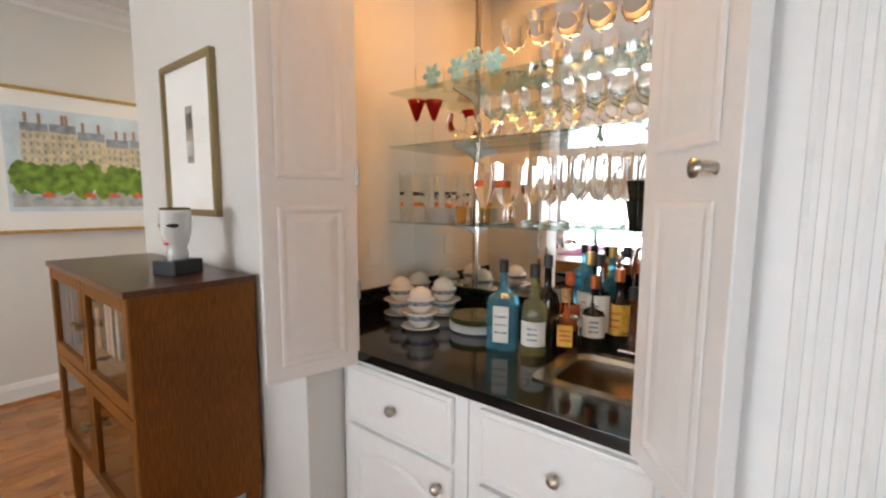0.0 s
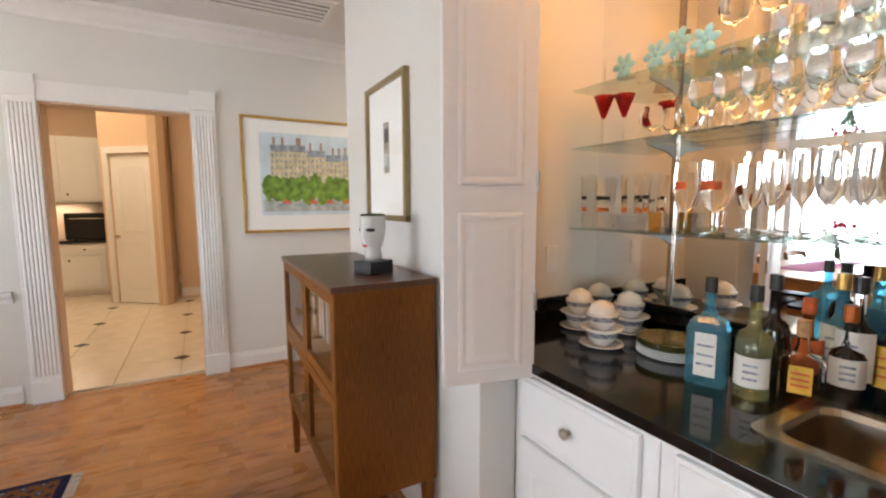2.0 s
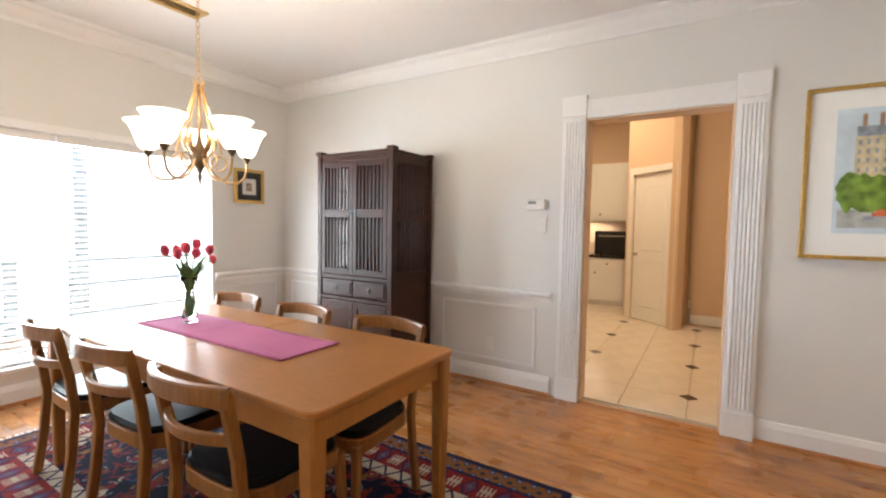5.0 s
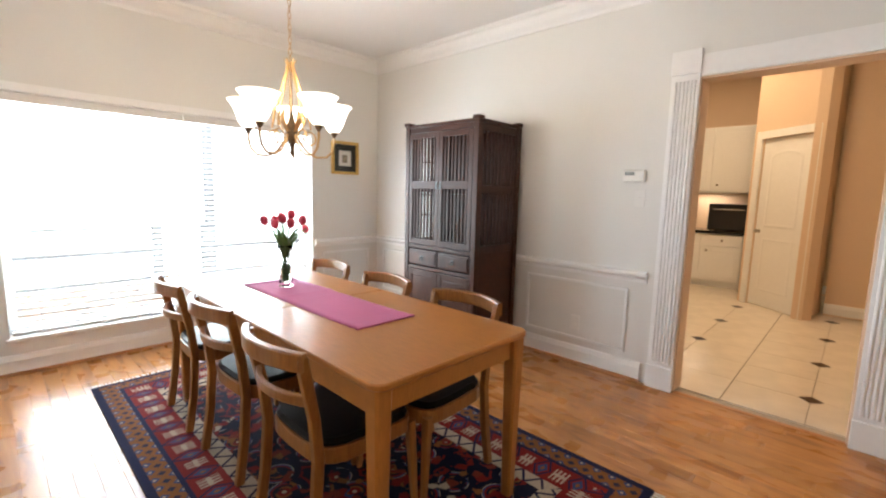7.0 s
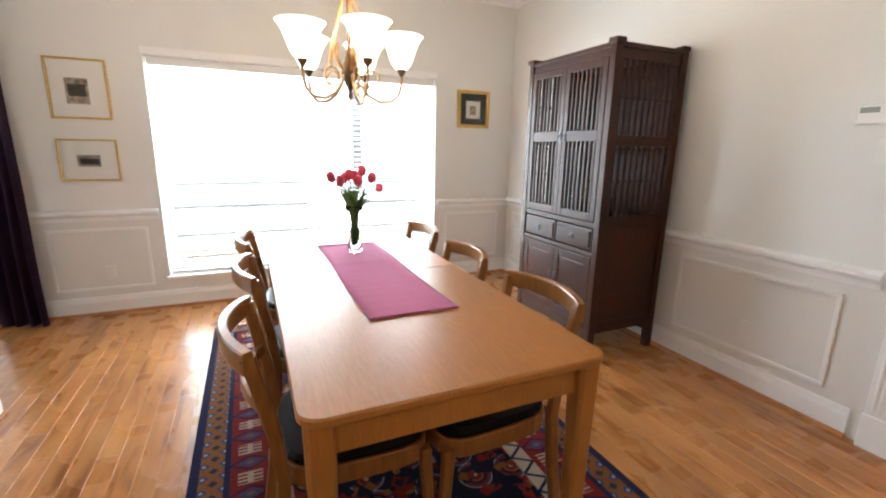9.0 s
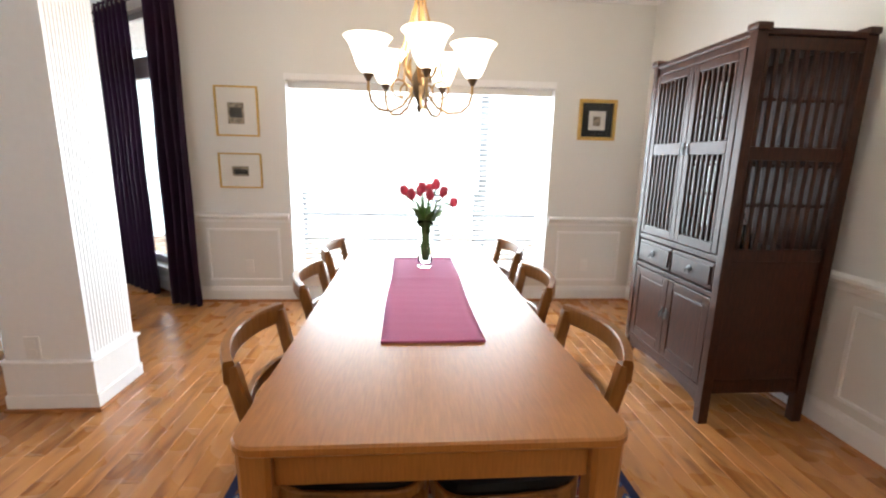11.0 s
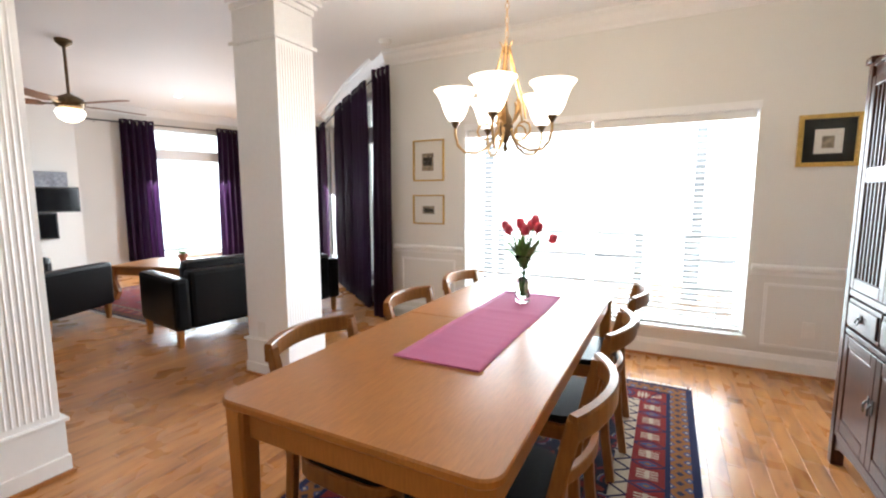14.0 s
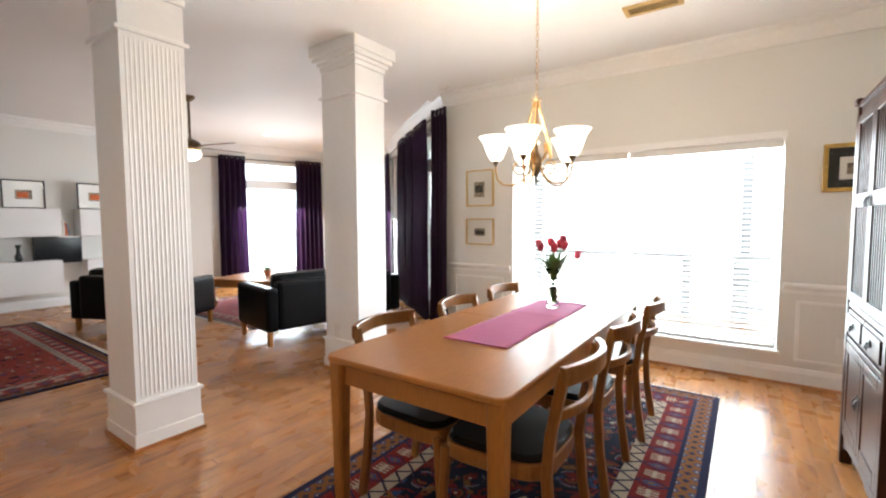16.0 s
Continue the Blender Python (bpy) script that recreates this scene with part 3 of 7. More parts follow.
for i in range(4):
    m, ln = bay_matrix(i)
    u0, u1, z0, z1 = BAYWIN[i]
    bm = bm_new()
    box(bm, -0.06, u0, 0, 0.16, 0, 3.0)
    box(bm, u1, ln + (0.06 if i < 3 else 0), 0, 0.16, 0, 3.0)
    box(bm, u0, u1, 0, 0.16, 0, z0)
    box(bm, u0, u1, 0, 0.16, z1, 3.0)
    w = structure("wall_bay_%d" % (i + 1), bm, M_WALL, "off-white bay wall with a tall window", "wall")
    w.matrix_basis = m
    win = tagged(new("window_%d" % (i + 2)), "tall white-framed window with a transom light", "window", kind="structure")
    win.matrix_basis = m
    bm = bm_new()
    for x0, x1, y0, y1 in ((u0, u0 + 0.05, z0, z1), (u1 - 0.05, u1, z0, z1), (u0 + 0.05, u1 - 0.05, z0, z0 + 0.06), (u0 + 0.05, u1 - 0.05, z1 - 0.05, z1), (u0 + 0.05, u1 - 0.05, 1.94, 2.12)):
        box(bm, x0, x1, 0.06, 0.12, y0, y1, 0.006)
    part("window_frame", bm, M_TRIM, win)
    for y0, y1 in ((z0 + 0.06, 1.94), (2.12, z1 - 0.05)):
        bm = bm_new()
        box(bm, u0 + 0.05, u1 - 0.05, 0.088, 0.094, y0, y1)
        part("pane", bm, M_PANE, win).visible_shadow = False
    bm = bm_new()
    box(bm, u0 - 0.04, u1 + 0.04, -0.05, 0.06, z0 - 0.03, z0 + 0.004, 0.006)
    part("window_sill", bm, M_TRIM, win)

# dining room window with blinds
win = tagged(new("window_1"), "wide white window with lowered horizontal blinds", "window", kind="structure")
bm = bm_new()
for x0, x1, z0, z1 in ((WX0, WX0 + 0.05, WZ0, WZ1), (WX1 - 0.05, WX1, WZ0, WZ1), (WX0 + 0.05, WX1 - 0.05, WZ0, WZ0 + 0.05), (WX0 + 0.05, WX1 - 0.05, WZ1 - 0.05, WZ1), (-1.99, -1.93, WZ0 + 0.05, WZ1 - 0.05)):
    box(bm, x0, x1, 0.13, 0.19, z0, z1, 0.006)
part("window_frame", bm, M_TRIM, win)
for x0, x1 in ((WX0 + 0.05, -1.99), (-1.93, WX1 - 0.05)):
    bm = bm_new()
    box(bm, x0, x1, 0.157, 0.163, WZ0 + 0.05, WZ1 - 0.05)
    part("pane", bm, M_PANE, win).visible_shadow = False
bm = bm_new()
box(bm, WX0 - 0.02, WX1 + 0.02, -0.025, 0.13, WZ0 - 0.022, WZ0 + 0.004, 0.006)
part("window_sill", bm, M_TRIM, win)
bm = bm_new()
box(bm, WX0 - 0.01, WX1 + 0.01, -0.012, 0.0, WZ1 + 0.0, WZ1 + 0.055, 0.004)
part("head_trim", bm, M_TRIM, win)

SLAT = bpy.data.meshes.new("slat")
bm = bm_new()
prof = [(-0.024, -0.004), (-0.012, 0.001), (0.0, 0.003), (0.012, 0.001), (0.024, -0.004)]
half = 0.555
rows = [[bm.verts.new((x, y, z + dz)) for y, z in prof] for x, dz in ((-half, 0), (half, 0))]
low = [[bm.verts.new((x, y, z - 0.0025)) for y, z in prof] for x in (-half, half)]
for k in range(4):
    bm.faces.new((rows[0][k], rows[0][k + 1], rows[1][k + 1], rows[1][k]))
    bm.faces.new((low[0][k], low[1][k], low[1][k + 1], low[0][k + 1]))
bm.faces.new((rows[0][0], rows[1][0], low[1][0], low[0][0]))
bm.faces.new((rows[0][4], low[0][4], low[1][4], rows[1][4]))
bm.to_mesh(SLAT)
bm.free()
M_SLAT = mat("white_blind_slat", (0.80, 0.80, 0.80), 0.45, vary=0.01, bump=0.0)
SLAT.materials.append(M_SLAT)
for cx in (-2.525, -1.397):
    blind = thing("window_blind", pose(cx, 0.075, WZ0), "white horizontal slat blind lowered in the window", "blind", "blinds in the dining window")
    bm = bm_new()
    box(bm, -0.56, 0.56, -0.03, 0.03, WZ1 - WZ0 - 0.06, WZ1 - WZ0 - 0.002, 0.004)
    part("head_rail", bm, M_PLASTIC, blind)
    bm = bm_new()
    box(bm, -0.555, 0.555, -0.025, 0.025, 0.008, 0.026, 0.004)
    part("bottom_rail", bm, M_PLASTIC, blind)
    for k in range(34):
        s = new("slat", SLAT)
        s.parent = blind
        s.matrix_basis = pose(0, 0, 0.06 + k * 0.0452, 14, 0, 0)
    bm = bm_new()
    for x in (-0.4, 0.0, 0.4):
        box(bm, x - 0.0015, x + 0.0015, -0.027, -0.025, 0.02, WZ1 - WZ0 - 0.05)
    part("ladder_cord", bm, M_PLASTIC, blind)

# outdoors
bm = bm_new()
box(bm, -200, 200, -200, 300, -0.6, -0.4)
structure("ground", bm, M_GRASS, "grey paving outside the windows", "ground")
# Added glowing panels a few metres off stand in for the bright outdoors.
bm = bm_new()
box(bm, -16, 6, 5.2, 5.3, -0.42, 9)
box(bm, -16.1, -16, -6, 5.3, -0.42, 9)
structure("backdrop", bm, M_OUT, "glowing white backdrop for the overexposed outdoors", "backdrop")

# porch railing and posts beyond the dining window
M_PORCH = mat("weathered_porch_timber", (0.34, 0.36, 0.38), 0.7, vary=0.12, grain=20, bump=0.1, stretch=(8, 8, 1))
for x0, x1 in ((-3.6, -1.62), (-1.18, 0.6)):
    rl = thing("porch_railing", pose(x0, 2.3, -0.396), "grey timber porch railing outside the window", "railing", "porch railings")
    for nm, z0, z1 in (("top_rail", 1.18, 1.24), ("middle_rail", 0.88, 0.93), ("middle_rail", 0.54, 0.59), ("bottom_rail", 0.2, 0.26)):
        bm = bm_new()
        box(bm, 0, x1 - x0, -0.04, 0.04, z0, z1, 0.004)
        part(nm, bm, M_PORCH, rl)
    for x in (0.06, x1 - x0 - 0.06):
        bm = bm_new()
        box(bm, x - 0.05, x + 0.05, -0.05, 0.05, 0, 1.18)
        part("post", bm, M_PORCH, rl)
for x in (-1.05, -3.75):
    po = thing("porch_post", pose(x, 2.3, -0.396), "slim grey timber porch post outside the window", "post", "porch posts")
    bm = bm_new()
    box(bm, -0.055, 0.055, -0.055, 0.055, 0, 3.3, 0.006)
    part("shaft", bm, M_PORCH, po)
    bm = bm_new()
    box(bm, -0.11, 0.11, -0.11, 0.11, 2.55, 2.68, 0.01)
    part("collar", bm, M_PORCH, po)
bm = bm_new()
box(bm, -4.6, 1.0, 1.9, 2.7, -0.41, -0.396)
structure("ground_porch", bm, M_PORCH, "low grey timber porch deck outside the window", "porch")

BASE = [(0, 0.018), (0.016, 0.018), (0.016, 0.10), (0.010, 0.12), (0.006, 0.135), (0, 0.14)]
# kitchen shell
bm = bm_new()
KC = 3.3
box(bm, T, 5.2, -6.0, -5.85, 0, KC)
box(bm, T, 5.2, -0.6, -0.45, 0, KC)
box(bm, 4.9, 5.05, -5.85, -0.6, 0, KC)
box(bm, T - 0.02, T + 0.004, -5.85, -0.6, 2.4, KC)
structure("kitchen_wall", bm, M_KWALL, "peach painted kitchen wall", "wall")
bm = bm_new()
box(bm, T - 0.02, 5.2, -6.0, -0.45, KC, KC + 0.12)
structure("kitchen_ceiling", bm, M_CEIL, "flat kitchen ceiling", "ceiling")
for x, y in ((1.6, -3.4), (3.0, -2.4)):
    area_light("kitchen_ceiling_light", (x, y, KC - 0.03), (x, y, 0), 0.5, 0.5, KITCHEN_POWER, KWARM)
# angled pantry wall with a door
KM = Matrix.Translation((3.30, -3.36, 0)) @ Matrix.Rotation(radians(-130), 4, "Z")
bm = bm_new()
box(bm, -0.47, -0.33, -0.0, 0.12, 0, KC)
box(bm, 0.33, 0.45, 0.0, 0.12, 0, KC)
box(bm, -0.33, 0.33, 0.0, 0.12, 2.05, KC)
w = structure("kitchen_pantry_wall", bm, M_KWALL, "peach angled wall round a white door", "wall")
w.matrix_basis = KM
bm = bm_new()
box(bm, 0, 0.62, 0, 0.10, 0, KC)
w = structure("kitchen_return_wall", bm, M_KWALL, "short peach wall behind the pantry door casing", "wall")
w.matrix_basis = KM @ Matrix.Translation((0.45, 0, 0)) @ Matrix.Rotation(radians(119), 4, "Z")
bm = bm_new()
box(bm, 3.52, 3.64, -5.85, -3.86, 0, KC)
structure("kitchen_side_wall", bm, M_KWALL, "peach kitchen wall beside the pantry door", "wall")
bm = bm_new()
extrude_profile(bm, BASE, (3.52, -5.85, 0), (3.52, -3.86, 0), (-1, 0, 0))
structure("baseboard_pantry", bm, M_TRIM, "white baseboard beside the pantry", "baseboard")
door = tagged(new("door_2"), "white panelled pantry door, shut, with an arched top panel", "door", kind="structure")
door.matrix_basis = KM
bm = bm_new()
box(bm, -0.33, 0.33, 0.02, 0.06, 0.012, 2.045, 0.003)
part("door_leaf", bm, M_TRIM, door)
for z0, z1, arch in ((0.2, 0.85, 0), (0.98, 1.9, 0.07)):
    bm = bm_new()
    pts = [(-0.22, z0), (0.22, z0), (0.22, z1 - arch)] + [(0.22 * math.cos(a), z1 - arch + arch * math.sin(a)) for a in [math.pi * k / 8 for k in range(1, 8)] if arch] + [(-0.22, z1 - arch)]
    a = [bm.verts.new((x, 0.02, z)) for x, z in pts]
    cx, cz = 0, (z0 + z1) / 2
    b = [bm.verts.new((x * 0.9, 0.012, cz + (z - cz) * 0.95)) for x, z in pts]
    c = [bm.verts.new((x * 0.8, 0.016, cz + (z - cz) * 0.9)) for x, z in pts]
    n = len(pts)
    for k in range(n):
        bm.faces.new((a[k], a[(k + 1) % n], b[(k + 1) % n], b[k]))
        bm.faces.new((b[k], b[(k + 1) % n], c[(k + 1) % n], c[k]))
    bm.faces.new(c)
    part("door_panel", bm, M_TRIM, door)
bm = bm_new()
lathe(bm, [(0, 0), (0.024, 0.004), (0.012, 0.012), (0.012, 0.03), (0.028, 0.045), (0.02, 0.062), (0, 0.066)], 12, pose(-0.27, 0.02, 0.93, 90))
part("door_handle", bm, M_NICKEL, door)
bm = bm_new()
for x0, x1, z0, z1 in ((-0.42, -0.332, 0, 2.14), (0.332, 0.42, 0, 2.14), (-0.332, 0.332, 2.05, 2.14)):
    box(bm, x0, x1, -0.02, 0.0, z0, z1, 0.004)
part("door_casing", bm, M_TRIM, door)

# ---- trim: crown, chair rail, panels, base ----
CROWN = [(0, 0), (0.012, 0), (0.02, 0.02), (0.05, 0.05), (0.075, 0.09), (0.1, 0.105), (0.1, 0.13), (0, 0.13)]
RAIL = [(0, 0), (0.012, 0), (0.014, 0.028), (0.024, 0.038), (0.036, 0.048), (0.036, 0.066), (0.024, 0.075), (0, 0.08)]
SHOE = [(0, 0), (0.03, 0), (0.027, 0.012), (0.017, 0.02), (0, 0.02)]
bm = bm_new()
extrude_profile(bm, CROWN, (0, -9.2, CEIL - 0.13), (0, 0, CEIL - 0.13), (-1, 0, 0))
extrude_profile(bm, CROWN, (-3.97, 0, CEIL - 0.13), (-0.002, 0, CEIL - 0.13), (0, -1, 0))
structure("trim_crown", bm, M_TRIM, "white crown moulding round the dining ceiling", "trim")
bm = bm_new()
extrude_profile(bm, CROWN, (-9.6, -9.2, LCEIL - 0.13), (-9.6, -0.3, LCEIL - 0.13), (1, 0, 0))
for i in range(4):
    m, ln = bay_matrix(i)
    extrude_profile(bm, CROWN, m @ Vector((0, 0, LCEIL - 0.13)), m @ Vector((ln, 0, LCEIL - 0.13)), m.to_3x3() @ Vector((0, -1, 0)))
structure("trim_crown_living", bm, M_TRIM, "white crown moulding round the living ceiling", "trim")

RAILZ = 0.715
bm = bm_new()
extrude_profile(bm, RAIL, (0, -3.04, RAILZ), (0, 0, RAILZ), (-1, 0, 0))
extrude_profile(bm, RAIL, (-3.90, 0, RAILZ), (WX0 - 0.02, 0, RAILZ), (0, -1, 0))
extrude_profile(bm, RAIL, (WX1 + 0.02, 0, RAILZ), (-0.002, 0, RAILZ), (0, -1, 0))
structure("trim_chair_rail", bm, M_TRIM, "white chair rail along the dining walls", "trim")
bm = bm_new()
for p0, p1, out in (((0, -3.04, 0), (0, 0, 0), (-1, 0, 0)), ((0, -9.2, 0), (0, -4.31, 0), (-1, 0, 0)), ((-3.97, 0, 0), (-0.002, 0, 0), (0, -1, 0)),
                    ((-2.76, -4.95, 0), (-1.36, -4.95, 0), (0, 1, 0)), ((-9.6, -9.2, 0), (-9.6, -0.3, 0), (1, 0, 0))):
    extrude_profile(bm, BASE, p0, p1, out)
for i in range(4):
    m, ln = bay_matrix(i)
    extrude_profile(bm, BASE, m @ Vector((0, 0, 0)), m @ Vector((ln, 0, 0)), m.to_3x3() @ Vector((0, -1, 0)))
structure("baseboard", bm, M_TRIM, "tall white baseboard", "baseboard")
bm = bm_new()
for p0, p1, out in (((-0.001, -3.04, 0), (-0.001, 0, 0), (-1, 0, 0)), ((-0.001, -9.2, 0), (-0.001, -4.31, 0), (-1, 0, 0)), ((-3.97, -0.001, 0), (-0.002, -0.001, 0), (0, -1, 0)),
                    ((-2.76, -4.949, 0), (-1.36, -4.949, 0), (0, 1, 0))):
    extrude_profile(bm, SHOE, p0, p1, out)
structure("trim_shoe", bm, M_SHOE, "stained oak shoe moulding at the floor", "trim")
PANEL = 0.022


def wall_panel(bm, axis, a0, a1, z0, z1):
    for u0, u1, w0, w1 in ((a0, a1, z0, z0 + PANEL), (a0, a1, z1 - PANEL, z1), (a0, a0 + PANEL, z0 + PANEL, z1 - PANEL), (a1 - PANEL, a1, z0 + PANEL, z1 - PANEL)):
        if axis == "x":
            box(bm, -0.012, -0.0005, u0, u1, w0, w1, 0.004)
        else:
            box(bm, u0, u1, -0.012, -0.0005, w0, w1, 0.004)


bm = bm_new()
wall_panel(bm, "x", -2.92, -2.08, 0.19, 0.66)
wall_panel(bm, "x", -1.15, -0.12, 0.19, 0.66)
wall_panel(bm, "y", -3.82, -3.2, 0.19, 0.66)
wall_panel(bm, "y", -0.72, -0.12, 0.19, 0.66)
structure("trim_wall_panels", bm, M_TRIM, "white panel mouldings under the chair rail", "trim")

# reeded casing of the kitchen doorway
casing = tagged(new("trim_door_casing"), "white reeded door casing with plinth blocks", "trim", kind="structure")
for y0, y1 in ((OY1, OY1 + 0.165), (OY0 - 0.165, OY0)):
    bm = bm_new()
    box(bm, -0.024, 0, y0, y1, 0.16, 2.08, 0.002)
    for k in range(6):
        yc = y0 + 0.028 + k * 0.0218
        tube(bm, [(-0.024, yc, 0.19), (-0.024, yc, 2.04)], 0.009, 8)
    part("pilaster", bm, M_TRIM, casing)
    bm = bm_new()
    box(bm, -0.036, 0, y0 - 0.003, y1 + 0.003, 0, 0.16, 0.003)
    part("plinth_block", bm, M_TRIM, casing)
    bm = bm_new()
    box(bm, -0.034, 0, y0 - 0.004, y1 + 0.004, 2.08, 2.225, 0.003)
    part("head_block", bm, M_TRIM, casing)
bm = bm_new()
box(bm, -0.022, 0, OY0 + 0.004, OY1 - 0.004, OZ, 2.19, 0.003)
part("head_board", bm, M_TRIM, casing)
bm = bm_new()
box(bm, 0.0, T + 0.01, OY0, OY0 + 0.012, 0, OZ)
box(bm, 0.0, T + 0.01, OY1 - 0.012, OY1, 0, OZ)
box(bm, 0.0, T + 0.01, OY0 + 0.012, OY1 - 0.012, OZ - 0.012, OZ)
part("jamb", bm, M_KWALL, casing)


# ---- columns ----
def column(x0, x1, y0, y1, top):
    cx, cy = (x0 + x1) / 2, (y0 + y1) / 2
    hx, hy = (x1 - x0) / 2 - 0.02, (y1 - y0) / 2 - 0.02
    col = thing("column", pose(cx, cy, 0), "square white wooden column with reeded faces and a moulded base", "column", "columns between dining and living room")
    bm = bm_new()
    box(bm, -hx, hx, -hy, hy, 0.02, top)
    for sx in (-1, 1):
        n = 13
        for k in range(n):
            y = -hy + 0.03 + (2 * hy - 0.06) * k / (n - 1)
            tube(bm, [(sx * (hx - 0.0068), y, 0.30), (sx * (hx - 0.0068), y, top - 0.46)], 0.0095, 8)
    part("shaft", bm, M_TRIM, col)
    bm = bm_new()
    box(bm, -hx - 0.012, hx + 0.012, -hy - 0.012, hy + 0.012, 0.018, 0.26, 0.002)
    box(bm, -hx - 0.026, hx + 0.026, -hy - 0.026, hy + 0.026, 0.255, 0.272, 0.005)
    box(bm, -hx - 0.02, hx + 0.02, -hy - 0.02, hy + 0.02, 0.018, 0.09, 0.005)
    part("base", bm, M_TRIM, col)
    bm = bm_new()
    box(bm, -hx - 0.03, hx + 0.03, -hy - 0.03, hy + 0.03, 0.0, 0.018, 0.004)
    part("shoe_moulding", bm, M_SHOE, col, "stained oak shoe moulding")
    bm = bm_new()
    box(bm, -hx - 0.022, hx + 0.022, -hy - 0.022, hy + 0.022, top - 0.43, top - 0.405, 0.006)
    for k, (d, z) in enumerate(((0.012, 0.16), (0.03, 0.12), (0.055, 0.09), (0.075, 0.05))):
        box(bm, -hx - d, hx + d, -hy - d, hy + d, top - z - 0.04, top - (0.0 if k == 3 else z - 0.03), 0.008)
    part("capital", bm, M_TRIM, col)
    return col


column(-4.06, -3.62, -1.75, -1.38, CEIL)
column(-4.20, -3.78, -3.295, -2.925, CEIL)
# reeded pilaster at the end of the bar wall
pil = tagged(new("trim_bar_pilaster"), "white reeded pilaster beside the bar doors", "trim", kind="structure")
bm = bm_new()
box(bm, -4.36, -3.925, -4.95, -4.91, 0.0, CEIL - 0.001, 0.003)
for k in range(13):
    x = -4.35 + 0.03 + k * 0.028
    tube(bm, [(x, -4.914, 0.2), (x, -4.914, 2.5)], 0.0105, 8)
part("pilaster", bm, M_TRIM, pil)
# ---- dining room: rug, table, chairs ----
def rug(x0, x1, y0, y1, material, label, fringe=True):
    w, h = x1 - x0, y1 - y0
    r = thing("rug", pose((x0 + x1) / 2, (y0 + y1) / 2, 0), label, "rug")
    bm = bm_new()
    slab(bm, round_rect(-w / 2, w / 2, -h / 2, h / 2, 0.012, 2), 0.0005, 0.011, 0.003)
    part("woven_field", bm, material, r)
    if fringe:
        for s in (-1, 1):
            bm = bm_new()
            n = int(w / 0.018)
            for k in range(n):
                x = -w / 2 + 0.012 + (w - 0.024) * k / (n - 1)
                dx = random.uniform(-0.008, 0.008)
                sweep(bm, [(x, s * h / 2, 0.005), (x + dx, s * (h / 2 + 0.045), 0.003)], 0.006, 0.004)
            tagged(part("fringe", bm, M_MAT, r, "cream cotton fringe"), kind="stuff")
    return r


rug(-2.765, -1.165, -3.53, -0.63, M_RUG, "navy and red patterned wool rug under the dining table")

TX0, TX1, TY0, TY1, TZ = -2.410, -1.612, -3.125, -1.13, 0.752
table = thing("dining_table", pose((TX0 + TX1) / 2, (TY0 + TY1) / 2, 0.011), "long honey oak dining table with rounded corners and tapered legs", "table")
hw, hl = (TX1 - TX0) / 2, (TY1 - TY0) / 2
for y0, y1 in ((-hl, -0.02), (-0.019, hl)):
    bm = bm_new()
    o = round_rect(-hw, hw, y0, y1, 0.05, 6)
    # only the outer corners are rounded
    o = [(x if abs(y - (y1 if y0 < -0.5 else y0)) > 0.051 or abs(x) < hw - 0.051 else math.copysign(hw, x), y) for x, y in o]
    o = [(x, (y1 if y0 < -0.5 else y0) if abs(y - (y1 if y0 < -0.5 else y0)) < 0.051 and abs(x) > hw - 0.001 and abs(y - (y1 if y0 < -0.5 else y0)) < 0.02 else y) for x, y in o]
    slab(bm, o, TZ - 0.011 - 0.024, TZ - 0.011, 0.005)
    part("tabletop", bm, M_TABLE, table, "oak tabletop board")
bm = bm_new()
box(bm, -hw + 0.05, hw - 0.05, -hl + 0.045, -hl + 0.068, 0.622, 0.716, 0.003)
box(bm, -hw + 0.05, hw - 0.05, hl - 0.068, hl - 0.045, 0.622, 0.716, 0.003)
box(bm, -hw + 0.03, -hw + 0.053, -hl + 0.07, hl - 0.07, 0.622, 0.716, 0.003)
box(bm, hw - 0.053, hw - 0.03, -hl + 0.07, hl - 0.07, 0.622, 0.716, 0.003)
part("apron", bm, M_TABLE, table)
for sx in (-1, 1):
    for sy in (-1, 1):
        bm = bm_new()
        leg(bm, sx * (hw - 0.045), sy * (hl - 0.05), 0.0, 0.716, 0.066, 0.042)
        part("leg", bm, M_TABLE, table)

bm = bm_new()
runner = thing("table_runner", pose(-1.995, -2.105, TZ), "mauve pink woven table runner with a centre fold", "table runner")
nx, ny = 10, 46
grid = []
for j in range(ny + 1):
    y = -0.555 + 1.11 * j / ny
    row = []
    for i in range(nx + 1):
        x = -0.155 + 0.31 * i / nx
        z = 0.0035 + 0.0012 * math.sin(y * 90 + x * 6) * (1 if y < 0.05 else 0.3) + (0.006 * math.exp(-((y - 0.15) / 0.012) ** 2)) + 0.001 * noise.noise((x * 9, y * 9, 0))
        row.append(bm.verts.new((x + 0.003 * math.sin(y * 7), y, z)))
    grid.append(row)
for j in range(ny):
    for i in range(nx):
        bm.faces.new((grid[j][i], grid[j][i + 1], grid[j + 1][i + 1], grid[j + 1][i]))
r = bmesh.ops.extrude_face_region(bm, geom=list(bm.faces))
bmesh.ops.translate(bm, vec=(0, 0, -0.0022), verts=[v for v in r["geom"] if isinstance(v, bmesh.types.BMVert)])
part("cloth", bm, M_PINK, runner, smooth=True)
for y0, y1 in ((-0.556, -0.538), (0.538, 0.556)):
    bm = bm_new()
    box(bm, -0.154, 0.154, y0, y1, 0.0005, 0.0075, 0.002)
    part("hem", bm, M_PINK, runner, "stitched end hem")


